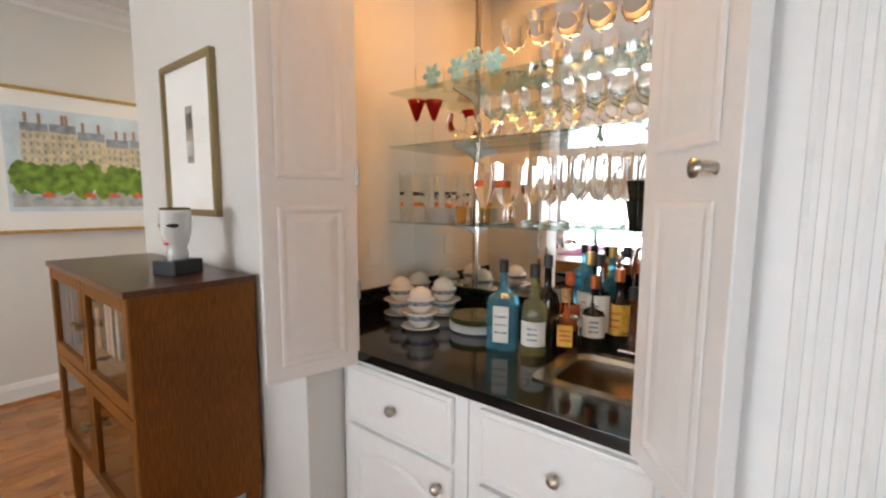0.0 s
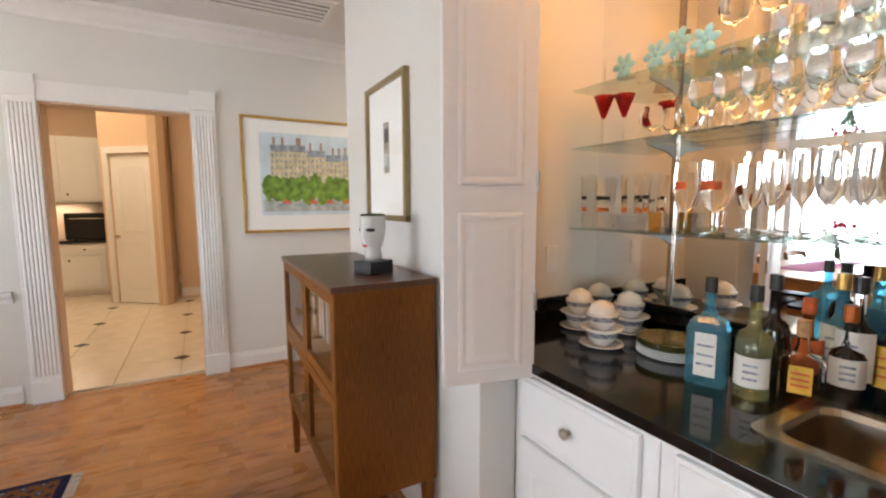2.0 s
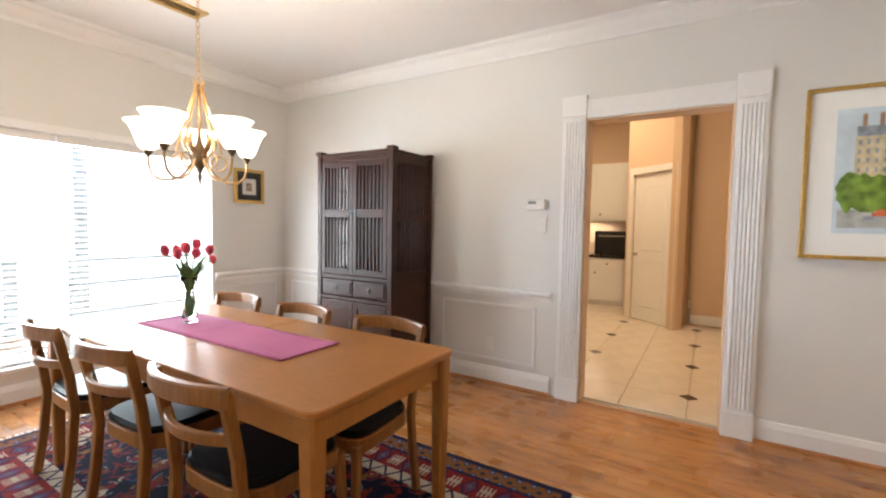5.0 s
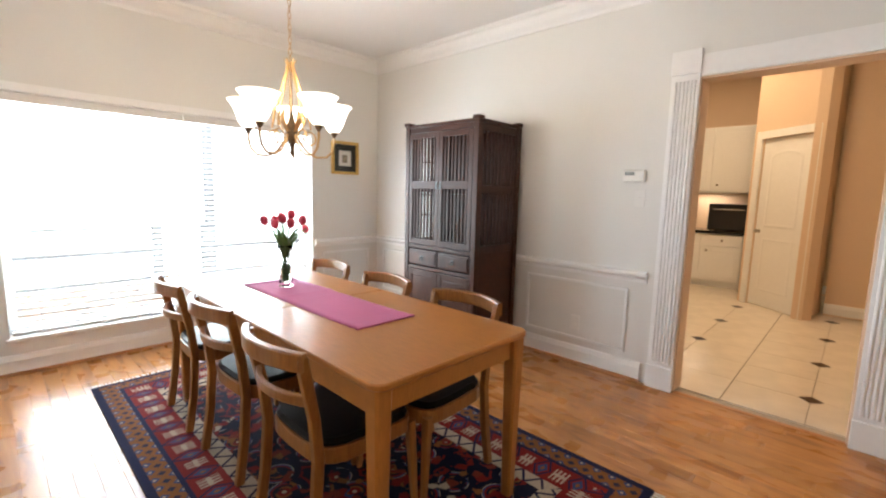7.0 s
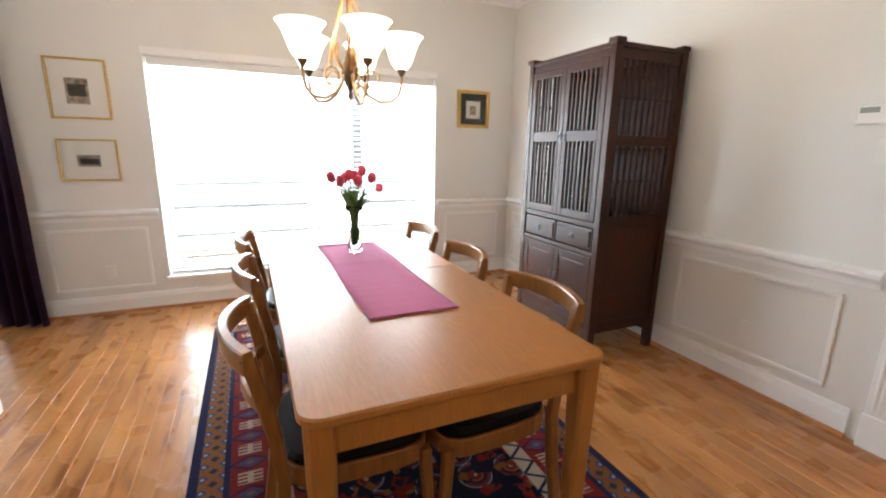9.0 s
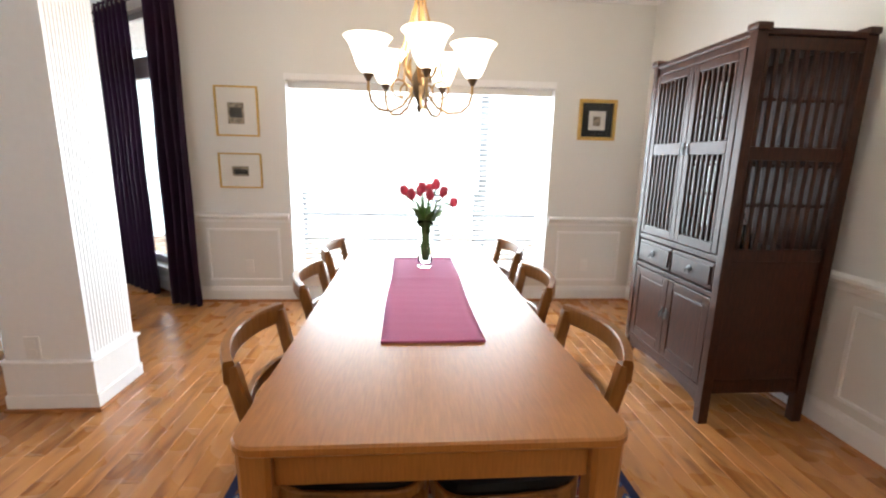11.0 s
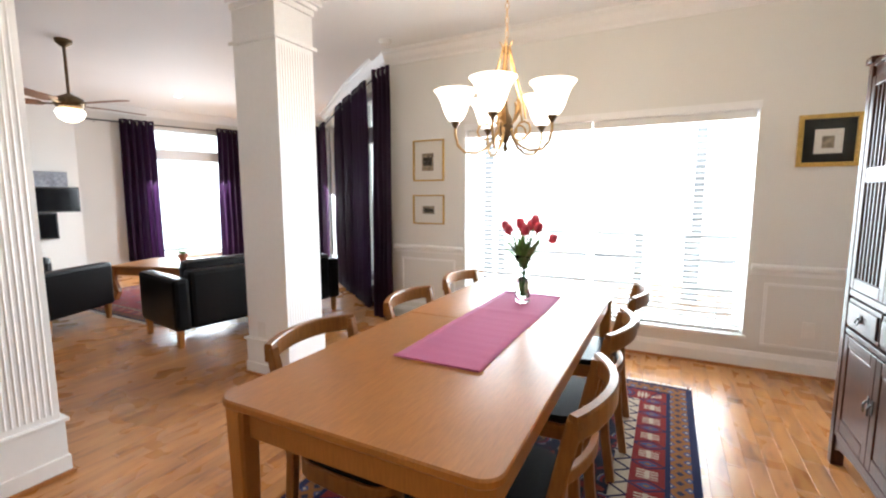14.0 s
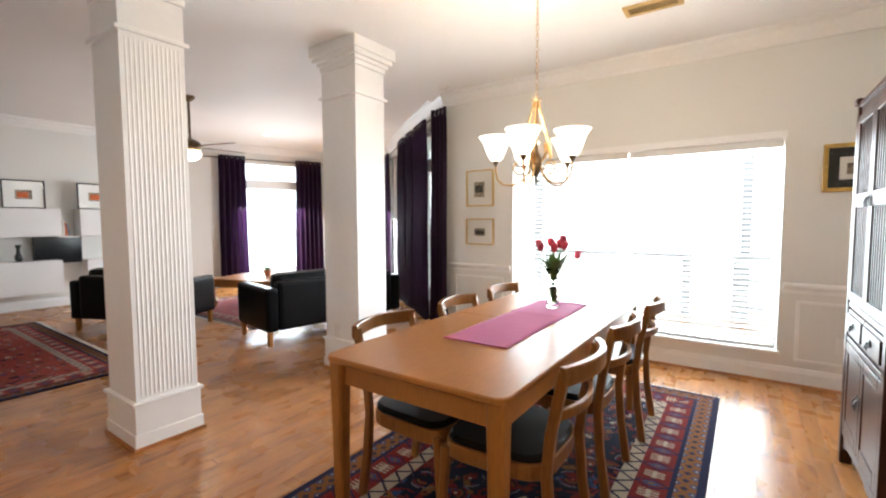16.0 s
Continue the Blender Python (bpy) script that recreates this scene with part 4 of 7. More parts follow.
def chair_build(m):
    """A teak chair: its back along local -x, facing +x."""
    ch = thing("dining_chair", m, "teak dining chair with curved back rails and a black leather seat", "chair", "chairs round the dining table")
    # seat
    bm = bm_new()
    o = []
    for k in range(24):
        a = 2 * math.pi * k / 24
        c, s = math.cos(a), math.sin(a)
        rx = 0.215
        o.append((0.02 + math.copysign(abs(c) ** 0.45, c) * rx, math.copysign(abs(s) ** 0.5, s) * (0.225 + 0.02 * c)))
    slab(bm, [(x * 0.97, y * 0.97) for x, y in o], 0.418, 0.452, 0.012)
    part("seat", bm, M_BLACK, ch, "black leather seat pad", smooth=False)
    bm = bm_new()
    slab(bm, o, 0.365, 0.425, 0.004)
    part("seat_frame", bm, M_CHAIR, ch)
    for s in (-1, 1):
        bm = bm_new()
        leg(bm, 0.205, s * 0.205, 0, 0.40, 0.036, 0.022, 0.025, s * 0.01)
        part("front_leg", bm, M_CHAIR, ch)
        bm = bm_new()
        sweep(bm, [(-0.235, s * 0.195, 0.0), (-0.205, s * 0.19, 0.2), (-0.19, s * 0.187, 0.40), (-0.205, s * 0.19, 0.55), (-0.252, s * 0.2, 0.775)], 0.03, 0.036)
        part("back_leg", bm, M_CHAIR, ch)
    pts = []
    for k in range(13):
        u = -1 + 2 * k / 12
        pts.append((-0.250 - 0.062 * (1 - u * u), u * 0.215, 0.768 - 0.006 * u * u))
    bm = bm_new()
    sweep(bm, pts, 0.026, 0.062)
    part("top_rail", bm, M_CHAIR, ch)
    pts = []
    for k in range(13):
        u = -1 + 2 * k / 12
        pts.append((-0.216 - 0.055 * (1 - u * u), u * 0.19, 0.615))
    bm = bm_new()
    sweep(bm, pts, 0.02, 0.036)
    part("back_rail", bm, M_CHAIR, ch)
    return ch


first = chair_build(pose(-2.245, -2.655, 0.011))
for x, y, a in ((-2.23, -2.01, 2), (-2.235, -1.41, -2), (-1.775, -2.685, 181), (-1.77, -2.05, 179), (-1.745, -1.41, 182)):
    copy_thing(first, pose(x, y, 0.011, 0, 0, a))

# vase of tulips
VX, VY = -1.99, -1.74
vase = thing("flower_vase", pose(VX, VY, TZ + 0.0065), "clear glass vase of red tulips", "vase")
bm = bm_new()
lathe(bm, [(0, 0.0), (0.036, 0.0), (0.038, 0.01), (0.033, 0.08), (0.030, 0.14), (0.036, 0.2), (0.044, 0.235), (0.041, 0.235), (0.033, 0.2), (0.027, 0.14), (0.030, 0.08), (0.034, 0.022), (0, 0.02)], 24)
part("glass", bm, M_GLASS, vase, smooth=True)
bm = bm_new()
lathe(bm, [(0, 0.022), (0.031, 0.022), (0.0275, 0.08), (0.025, 0.12), (0, 0.12)], 20)
part("water", bm, glass("vase_water", (0.9, 0.97, 0.9), 0.0, 1.33), vase, smooth=True)
rng = random.Random(4)
HEADS = [(hx * 0.92, hy * 0.92, hz - 0.045, tl) for hx, hy, hz, tl in ((-0.02, 0.0, 0.43, 0), (0.055, 0.02, 0.445, 0), (0.02, -0.04, 0.40, 0), (-0.075, -0.03, 0.40, 0), (-0.11, 0.03, 0.415, -20), (0.09, -0.05, 0.415, 15), (0.15, 0.02, 0.36, 50), (-0.03, 0.07, 0.41, 0), (0.02, 0.06, 0.42, 0))]
for hx, hy, hz, tilt in HEADS:
    bm = bm_new()
    tube(bm, [(hx * 0.08, hy * 0.08, 0.03), (hx * 0.18, hy * 0.18, 0.2), (hx * 0.6, hy * 0.6, 0.32), (hx, hy, hz - 0.02)], 0.0035, 6)
    part("stem", bm, M_LEAF, vase)
    bm = bm_new()
    lathe(bm, [(0.004, -0.024), (0.017, -0.014), (0.0215, 0.004), (0.018, 0.022), (0.010, 0.031), (0.005, 0.027)], 12, pose(hx, hy, hz, 0, tilt, rng.uniform(0, 90)))
    for v in bm.verts:
        v.co += 0.003 * noise.noise_vector(v.co * 60)
    part("tulip_head", bm, M_TULIP, vase, smooth=True)
for k in range(22):
    a = rng.uniform(0, 2 * math.pi)
    ln, out = rng.uniform(0.12, 0.21), rng.uniform(0.03, 0.12)
    bm = bm_new()
    prev = None
    c, s = math.cos(a), math.sin(a)
    for i in range(7):
        u = i / 6
        r_, z_ = 0.018 + out * u * u, 0.17 + ln * (u - 0.2 * u * u)
        wd = 0.017 * math.sin(math.pi * min(1, 0.12 + 0.88 * u)) + 0.001
        l = bm.verts.new((r_ * c - wd * s, r_ * s + wd * c, z_))
        m_ = bm.verts.new((r_ * c * 0.88, r_ * s * 0.88, z_ - 0.003))
        r2 = bm.verts.new((r_ * c + wd * s, r_ * s - wd * c, z_))
        if prev:
            bm.faces.new((prev[0], prev[1], m_, l))
            bm.faces.new((prev[1], prev[2], r2, m_))
        prev = (l, m_, r2)
    part("leaf", bm, M_LEAF, vase, smooth=True)

# ---- chandelier ----
CX, CY, CHZ = -2.03, -1.92, 1.493
AR = 0.224
ch = thing("chandelier", pose(CX, CY, CHZ), "antique gold chandelier with five lit bell glass shades", "chandelier")
ARMS = 5
for k in range(ARMS):
    a = radians(-84 + 72 * k)
    c, s = math.cos(a), math.sin(a)

    def pt(r, z, c=c, s=s):
        return (r * c, r * s, z)

    prof = [(0.018, 0.125), (0.04, 0.055), (0.075, 0.008), (0.125, -0.018), (0.18, -0.015), (0.212, 0.015), (0.224, 0.06), (AR, 0.11)]
    bm = bm_new()
    tube(bm, [pt(*p) for p in prof], 0.006, 8)
    curl = [(0.09 + 0.035 * math.cos(t), 0.075 + 0.035 * math.sin(t)) for t in [radians(200 - 40 * i) for i in range(9)]]
    tube(bm, [pt(*p) for p in curl], 0.0045, 6)
    arm = part("arm", bm, M_BRASS, ch)
    bm = bm_new()
    lathe(bm, [(0, 0.062), (0.007, 0.072), (0.018, 0.09), (0.024, 0.105), (0.012, 0.112), (0, 0.112)], 12, Matrix.Translation(pt(AR, 0.02)))
    part("socket_cup", bm, M_BRONZE, ch)
    bm = bm_new()
    lathe(bm, [(0.022, 0.100), (0.036, 0.113), (0.050, 0.140), (0.060, 0.172), (0.071, 0.201), (0.085, 0.223), (0.095, 0.233), (0.092, 0.233), (0.068, 0.203), (0.057, 0.172), (0.047, 0.142), (0.033, 0.116), (0.018, 0.104)], 24, Matrix.Translation(pt(AR, 0.02)))
    part("shade", bm, M_FROST, ch, "lit frosted bell glass shade", smooth=True)
    # leaf on the body
    bm = bm_new()
    prev = None
    for i in range(6):
        u = i / 5
        r_, z_ = 0.03 + 0.03 * math.sin(math.pi * u * 0.9) + 0.012 * u, 0.10 + 0.11 * u
        wd = 0.017 * math.sin(math.pi * (0.15 + 0.8 * u))
        q = (bm.verts.new((r_ * c - wd * s, r_ * s + wd * c, z_)), bm.verts.new((r_ * c * 1.15, r_ * s * 1.15, z_)), bm.verts.new((r_ * c + wd * s, r_ * s - wd * c, z_)))
        if prev:
            bm.faces.new((prev[0], prev[1], q[1], q[0]))
            bm.faces.new((prev[1], prev[2], q[2], q[1]))
        prev = q
    part("leaf", bm, M_BRASS, ch, smooth=True)
    # straps that run up to the crown
    bm = bm_new()
    tube(bm, [pt(0.10, 0.12), pt(0.085, 0.2), pt(0.05, 0.31), pt(0.022, 0.40), pt(0.018, 0.425)], 0.005, 6)
    part("strap", bm, M_BRASS, ch)
    bm = bm_new()
    tube(bm, [pt(0.012, 0.415), pt(0.018, 0.44), pt(0.03, 0.458)], 0.006, 6, (0.007, 0.002))
    part("finial_leaf", bm, M_BRASS, ch)
bm = bm_new()
lathe(bm, [(0, -0.02), (0.006, -0.012), (0.012, 0.0), (0.006, 0.02), (0.02, 0.05), (0.036, 0.09), (0.03, 0.13), (0.014, 0.16), (0.008, 0.2), (0.007, 0.40), (0.016, 0.415), (0.012, 0.44), (0, 0.445)], 16)
part("body", bm, M_BRONZE, ch, smooth=True)
bm = bm_new()
z = 0.445
k = 0
while z < CEIL - CHZ - 0.055:
    pts = [(0.008 * math.cos(t) * (k % 2), 0.008 * math.cos(t) * (1 - k % 2), z + 0.017 + 0.017 * math.sin(t)) for t in [2 * math.pi * i / 10 for i in range(11)]]
    tube(bm, pts, 0.0018, 5)
    z += 0.029
    k += 1
part("chain", bm, M_BRASS, ch)
bm = bm_new()
lathe(bm, [(0, -0.06), (0.01, -0.055), (0.02, -0.04), (0.055, -0.018), (0.062, 0.0), (0, 0.0)], 20, Matrix.Translation((0, 0, CEIL - CHZ)))
part("ceiling_canopy", bm, M_BRASS, ch)
for k in range(ARMS):
    a = radians(-84 + 72 * k)
    point_light("chandelier_bulb", (CX + AR * math.cos(a), CY + AR * math.sin(a), CHZ + 0.28), BULB_POWER, WARM, 0.035)

# ---- armoire ----
M_PULL = mat("tarnished_metal", (0.12, 0.12, 0.12), 0.4, metal=0.9, vary=0.2, bump=0.1)
AX0, AX1, AY0, AY1, AH = -0.610, -0.055, -1.985, -1.185, 1.868
arm = thing("armoire", pose(AX0, AY0, 0), "dark antique armoire with slatted doors, drawers and panelled doors", "armoire")
AD, AW = AX1 - AX0, AY1 - AY0


def A(bm, y0, y1, z0, z1, x0, x1, b=0.004):
    box(bm, x0, x1, y0, y1, z0, z1, b)


for y0 in (0, AW - 0.045):
    for x0 in (0, AD - 0.05):
        bm = bm_new()
        A(bm, y0, y0 + 0.045, 0, AH, x0, x0 + 0.05)
        part("corner_post", bm, M_DARKWOOD, arm)
bm = bm_new()
A(bm, -0.0, AW, AH - 0.035, AH - 0.008, 0.002, AD, 0.006)
A(bm, 0.04, AW - 0.04, AH - 0.075, AH - 0.03, 0.012, 0.04)
A(bm, -0.012, 0.055, AH - 0.02, AH + 0.012, -0.012, 0.06, 0.01)
A(bm, AW - 0.055, AW + 0.012, AH - 0.02, AH + 0.012, -0.012, 0.06, 0.01)
A(bm, -0.012, 0.055, AH - 0.02, AH + 0.012, AD - 0.06, AD + 0.0, 0.01)
part("top", bm, M_DARKWOOD, arm)
for z0, z1 in ((0.83, 0.86), (0.655, 0.68), (0.155, 0.19)):
    bm = bm_new()
    A(bm, 0.045, AW - 0.045, z0, z1, 0.004, 0.035)
    part("front_rail", bm, M_DARKWOOD, arm)
for z0, z1, x0 in ((0.84, 0.856, 0.035), (1.28, 1.295, 0.05), (0.16, 0.18, 0.035)):
    bm = bm_new()
    A(bm, 0.045, AW - 0.045, z0, z1, x0, AD - 0.025)
    part("shelf", bm, M_DARKWOOD, arm)
bm = bm_new()
A(bm, 0.02, AW - 0.02, 0.1, AH - 0.036, AD - 0.02, AD - 0.005)
part("back_panel", bm, M_DARKWOOD, arm)
bm = bm_new()
n = 15
tops = [bm.verts.new((0.012, 0.045 + (AW - 0.09) * i / (n - 1), 0.158)) for i in range(n)]
lows = [bm.verts.new((0.012, 0.045 + (AW - 0.09) * i / (n - 1), 0.075 + 0.055 * math.sin(math.pi * i / (n - 1)) ** 0.5)) for i in range(n)]
for i in range(n - 1):
    bm.faces.new((tops[i], tops[i + 1], lows[i + 1], lows[i]))
r = bmesh.ops.extrude_face_region(bm, geom=list(bm.faces))
bmesh.ops.translate(bm, vec=(0.02, 0, 0), verts=[v for v in r["geom"] if isinstance(v, bmesh.types.BMVert)])
part("skirt", bm, M_DARKWOOD, arm)
dw = (AW - 0.1) / 2
for side in (0, 1):
    y0 = 0.05 + side * (dw + 0.0)
    y1 = y0 + dw - 0.002
    up = bm_new()
    A(up, y0 + 0.04, y1 - 0.04, 1.335, 1.40, 0.0, 0.028, 0.005)
    d = part("door", up, M_DARKWOOD, arm, "slatted upper door")
    for nm, a0, a1, z0, z1 in (("stile", y0, y0 + 0.04, 0.865, AH - 0.08), ("stile", y1 - 0.04, y1, 0.865, AH - 0.08), ("rail", y0 + 0.04, y1 - 0.04, 0.865, 0.915), ("rail", y0 + 0.04, y1 - 0.04, AH - 0.125, AH - 0.08)):
        bm = bm_new()
        A(bm, a0, a1, z0, z1, 0.0, 0.028, 0.005)
        part(nm, bm, M_DARKWOOD, d)
    for z0, z1 in ((0.915, 1.335), (1.40, AH - 0.125)):
        for k in range(7):
            bm = bm_new()
            yc = y0 + 0.04 + (dw - 0.082) * (k + 0.5) / 7
            A(bm, yc - 0.0075, yc + 0.0075, z0 - 0.004, z1 + 0.004, 0.006, 0.022, 0.003)
            part("slat", bm, M_DARKWOOD, d)
    dr = bm_new()
    A(dr, y0 + 0.004, y1 - 0.004, 0.69, 0.822, 0.004, 0.03, 0.006)
    A(dr, y0 + 0.02, y1 - 0.02, 0.708, 0.804, -0.004, 0.006, 0.005)
    d2 = part("drawer", dr, M_DARKWOOD, arm)
    bm = bm_new()
    yc = (y0 + y1) / 2
    lathe(bm, [(0, 0), (0.018, 0.002), (0.018, 0.005), (0.006, 0.007), (0.006, 0.014), (0, 0.015)], 12, pose(-0.004, yc, 0.758, 0, -90, 0))
    tube(bm, [(-0.012, yc - 0.016, 0.757), (-0.018, yc - 0.014, 0.735), (-0.018, yc + 0.014, 0.735), (-0.012, yc + 0.016, 0.757)], 0.003, 6)
    part("handle", bm, M_PULL, d2, "dark metal pull")
    lo = bm_new()
    A(lo, y0 + 0.05, y1 - 0.05, 0.255, 0.595, 0.006, 0.022, 0.012)
    d3 = part("door", lo, M_DARKWOOD, arm, "panelled lower door")
    for nm, a0, a1, z0, z1 in (("stile", y0, y0 + 0.05, 0.195, 0.65), ("stile", y1 - 0.05, y1, 0.195, 0.65), ("rail", y0 + 0.05, y1 - 0.05, 0.195, 0.255), ("rail", y0 + 0.05, y1 - 0.05, 0.595, 0.65)):
        bm = bm_new()
        A(bm, a0, a1, z0, z1, 0.002, 0.028, 0.005)
        part(nm, bm, M_DARKWOOD, d3)
    for zc, dd in ((1.365, d), (0.45, d3)):
        bm = bm_new()
        yh = y1 - 0.02 if side == 0 else y0 + 0.02
        A(bm, yh - 0.008, yh + 0.008, zc - 0.03, zc + 0.03, -0.004, 0.0, 0.002)
        tube(bm, [(-0.006, yh, zc + 0.012), (-0.016, yh, zc - 0.005), (-0.014, yh, zc - 0.035)], 0.004, 6)
        part("handle", bm, M_PULL, dd, "tarnished metal lock plate")
for y in (0.012, AW - 0.03):
    sp = bm_new()
    A(sp, y + 0.004, y + 0.014, 0.23, 0.84, 0.05, AD - 0.05)
    s = part("side_panel", sp, M_DARKWOOD, arm)
    for z0, z1 in ((0.84, 0.9), (1.31, 1.37), (AH - 0.09, AH - 0.036), (0.16, 0.23)):
        sp = bm_new()
        A(sp, y, y + 0.018, z0, z1, 0.05, AD - 0.05, 0.003)
        part("side_rail", sp, M_DARKWOOD, s)
    for z0, z1 in ((0.9, 1.31), (1.37, AH - 0.09)):
        for k in range(10):
            xc = 0.05 + (AD - 0.1) * (k + 0.5) / 10
            bm = bm_new()
            A(bm, y + 0.002, y + 0.016, z0 - 0.003, z1 + 0.003, xc - 0.010, xc + 0.010, 0.003)
            part("slat", bm, M_DARKWOOD, s)
        bm = bm_new()
        A(bm, y + 0.018, y + 0.026, (z0 + z1) / 2 - 0.008, (z0 + z1) / 2 + 0.008, 0.05, AD - 0.05, 0.003)
        part("cross_bar", bm, M_DARKWOOD, s)
# glassware behind the slats
for k in range(6):
    b = thing("glass_jar", pose(AX0 + 0.2 + 0.05 * (k % 2), AY0 + 0.14 + 0.1 * k, 0.857), ("dark glass bottle", "clear glass jar", "amber glass bottle")[k % 3] + " inside the armoire", "jar", "jars in the armoire")
    bm = bm_new()
    hgt = 0.14 + 0.05 * ((k * 7) % 3)
    lathe(bm, [(0, 0), (0.032, 0), (0.034, 0.02), (0.034, hgt * 0.7), (0.016, hgt * 0.86), (0.016, hgt), (0.013, hgt), (0.013, hgt * 0.86), (0.03, hgt * 0.69), (0.03, 0.008), (0, 0.008)], 14)
    part("body", bm, (M_DKGLASS, M_GLASS, M_AMBER)[k % 3], b, smooth=True)


# ---- pictures ----
def flat(bm, x0, x1, z0, z1, y):
    vs = [bm.verts.new(p) for p in ((x0, y, z0), (x1, y, z0), (x1, y, z1), (x0, y, z1))]
    bm.faces.new(vs)
    r = bmesh.ops.extrude_face_region(bm, geom=list(vs[0].link_faces))
    bmesh.ops.translate(bm, vec=(0, 0.001, 0), verts=[v for v in r["geom"] if isinstance(v, bmesh.types.BMVert)])


def picture(m, w, h, fmat, fw, label, prints, mats=None, glazed=True, group=""):
    p = thing("framed_picture", m, label, "picture", group)
    bm = bm_new()
    frame_rect(bm, w, h, fw, 0.025, 0.004)
    part("frame", bm, fmat, p)
    bm = bm_new()
    flat(bm, -w / 2 + fw * 0.8, w / 2 - fw * 0.8, -h / 2 + fw * 0.8, h / 2 - fw * 0.8, -0.008)
    part("mat_board", bm, mats or M_MAT, p)
    for x0, x1, z0, z1, mm, dy in prints:
        bm = bm_new()
        flat(bm, x0, x1, z0, z1, -0.0095 - dy)
        part("print", bm, mm, p)
    if glazed:
        bm = bm_new()
        box(bm, -w / 2 + fw * 0.9, w / 2 - fw * 0.9, -0.0185, -0.017, -h / 2 + fw * 0.9, h / 2 - fw * 0.9)
        part("glazing", bm, M_PANE2, p).visible_shadow = False
    return p


M_PANE2 = glass("picture_glazing", (1, 1, 1), 0.0, 1.18)
picture(pose(-3.49, -0.001, 1.635), 0.345, 0.40, M_GOLD, 0.014, "small sepia print in a thin gilt frame", [(-0.075, 0.055, -0.10, 0.07, M_PRINT, 0), (-0.06, 0.04, -0.05, 0.03, M_INK, 0.0008)])
picture(pose(-3.492, -0.001, 1.155), 0.35, 0.29, M_GOLD, 0.012, "small landscape engraving in a thin gilt frame", [(-0.07, 0.065, -0.045, 0.035, M_PRINT, 0), (-0.055, 0.055, -0.03, 0.01, M_INK, 0.0008)])
picture(pose(-0.44, -0.001, 1.648), 0.335, 0.345, M_GOLD, 0.03, "small drawing with black mat in a gilt frame", [(-0.075, 0.075, -0.085, 0.075, M_MAT, 0), (-0.035, 0.03, -0.05, 0.03, M_PRINT, 0.001)], M_BLKFRAME)
picture(pose(-1.99, -4.949, 1.612, 0, 0, 180), 0.49, 0.635, M_CHAMP, 0.026, "tall narrow print with wide mat in a champagne frame", [(-0.03, 0.035, -0.10, 0.13, M_PRINT, 0), (-0.026, 0.03, 0.04, 0.1, M_INK, 0.0008), (-0.026, 0.03, -0.07, -0.01, M_STREETP, 0.0008)])

# large painting of town houses behind trees
PW, PH = 1.32, 0.95
pm = pose(-0.001, -4.476 - PW / 2, (1.127 + 2.087) / 2, 0, 0, -90)
pr = picture(pm, PW, PH, M_GOLD, 0.022, "large watercolour of town houses and trees in a gilt frame", [(-0.52, 0.52, -0.33, 0.35, M_SKYP, 0)])
rng = random.Random(8)
roofs, stones, wins, chims = bm_new(), bm_new(), bm_new(), bm_new()
x = -0.44
while x < 0.5:
    w = rng.uniform(0.13, 0.2)
    hgt = rng.uniform(0.13, 0.2)
    flat(stones, x, x + w, -0.1, hgt, -0.0105)
    flat(roofs, x + 0.004, x + w - 0.004, hgt, hgt + rng.uniform(0.05, 0.08), -0.0113)
    for c in range(2):
        cx = x + w * rng.uniform(0.1, 0.85)
        flat(chims, cx, cx + 0.018, hgt + 0.03, hgt + 0.12, -0.0109)
    n = int(w / 0.035)
    for i in range(n):
        for j in range(4):
            wx, wz = x + 0.012 + i * 0.035, hgt - 0.045 - j * 0.05
            flat(wins, wx, wx + 0.012, wz, wz + 0.026, -0.0113)
    x += w
part("painted_houses", stones, M_STONEP, pr)
part("painted_roofs", roofs, M_ROOFP, pr)
part("painted_windows", wins, M_ROOFP, pr)
part("painted_chimneys", chims, mat("painted_brick", (0.36, 0.22, 0.14), 0.85, vary=0.2, bump=0.0), pr)
bm = bm_new()
flat(bm, -0.5, 0.51, -0.30, -0.2, -0.0113)
part("painted_street", bm, M_STREETP, pr)
bm = bm_new()
for k in range(16):
    cx = -0.45 + 0.062 * k
    zc = -0.10 + 0.02 * math.sin(k * 2.3) - 0.03 * (k % 2)
    pts = []
    for i in range(30):
        a = 2 * math.pi * i / 30
        rr = 1 + 0.3 * noise.noise((math.cos(a) * 2.2 + k, math.sin(a) * 2.2, k * 3.1)) + 0.12 * noise.noise((math.cos(a) * 8 + k, math.sin(a) * 8, k))
        pts.append(bm.verts.new((cx + 0.062 * rr * math.cos(a), -0.0122 - 0.0002 * (k % 5), zc + 0.105 * rr * math.sin(a))))
    bm.faces.new(pts)
part("painted_trees", bm, M_TREEP, pr)
bm = bm_new()
for k in range(5):
    cx = -0.33 + 0.17 * k + rng.uniform(-0.03, 0.03)
    flat(bm, cx, cx + 0.07, -0.235, -0.215, -0.0135)
    flat(bm, cx + 0.015, cx + 0.05, -0.215, -0.2, -0.0135)
part("painted_awnings", bm, M_REDP, pr)
bm = bm_new()
for k in range(7):
    cx = -0.4 + 0.14 * k + rng.uniform(-0.03, 0.03)
    flat(bm, cx, cx + 0.05, -0.255, -0.235, -0.014)
part("painted_cars", bm, M_ROOFP, pr)

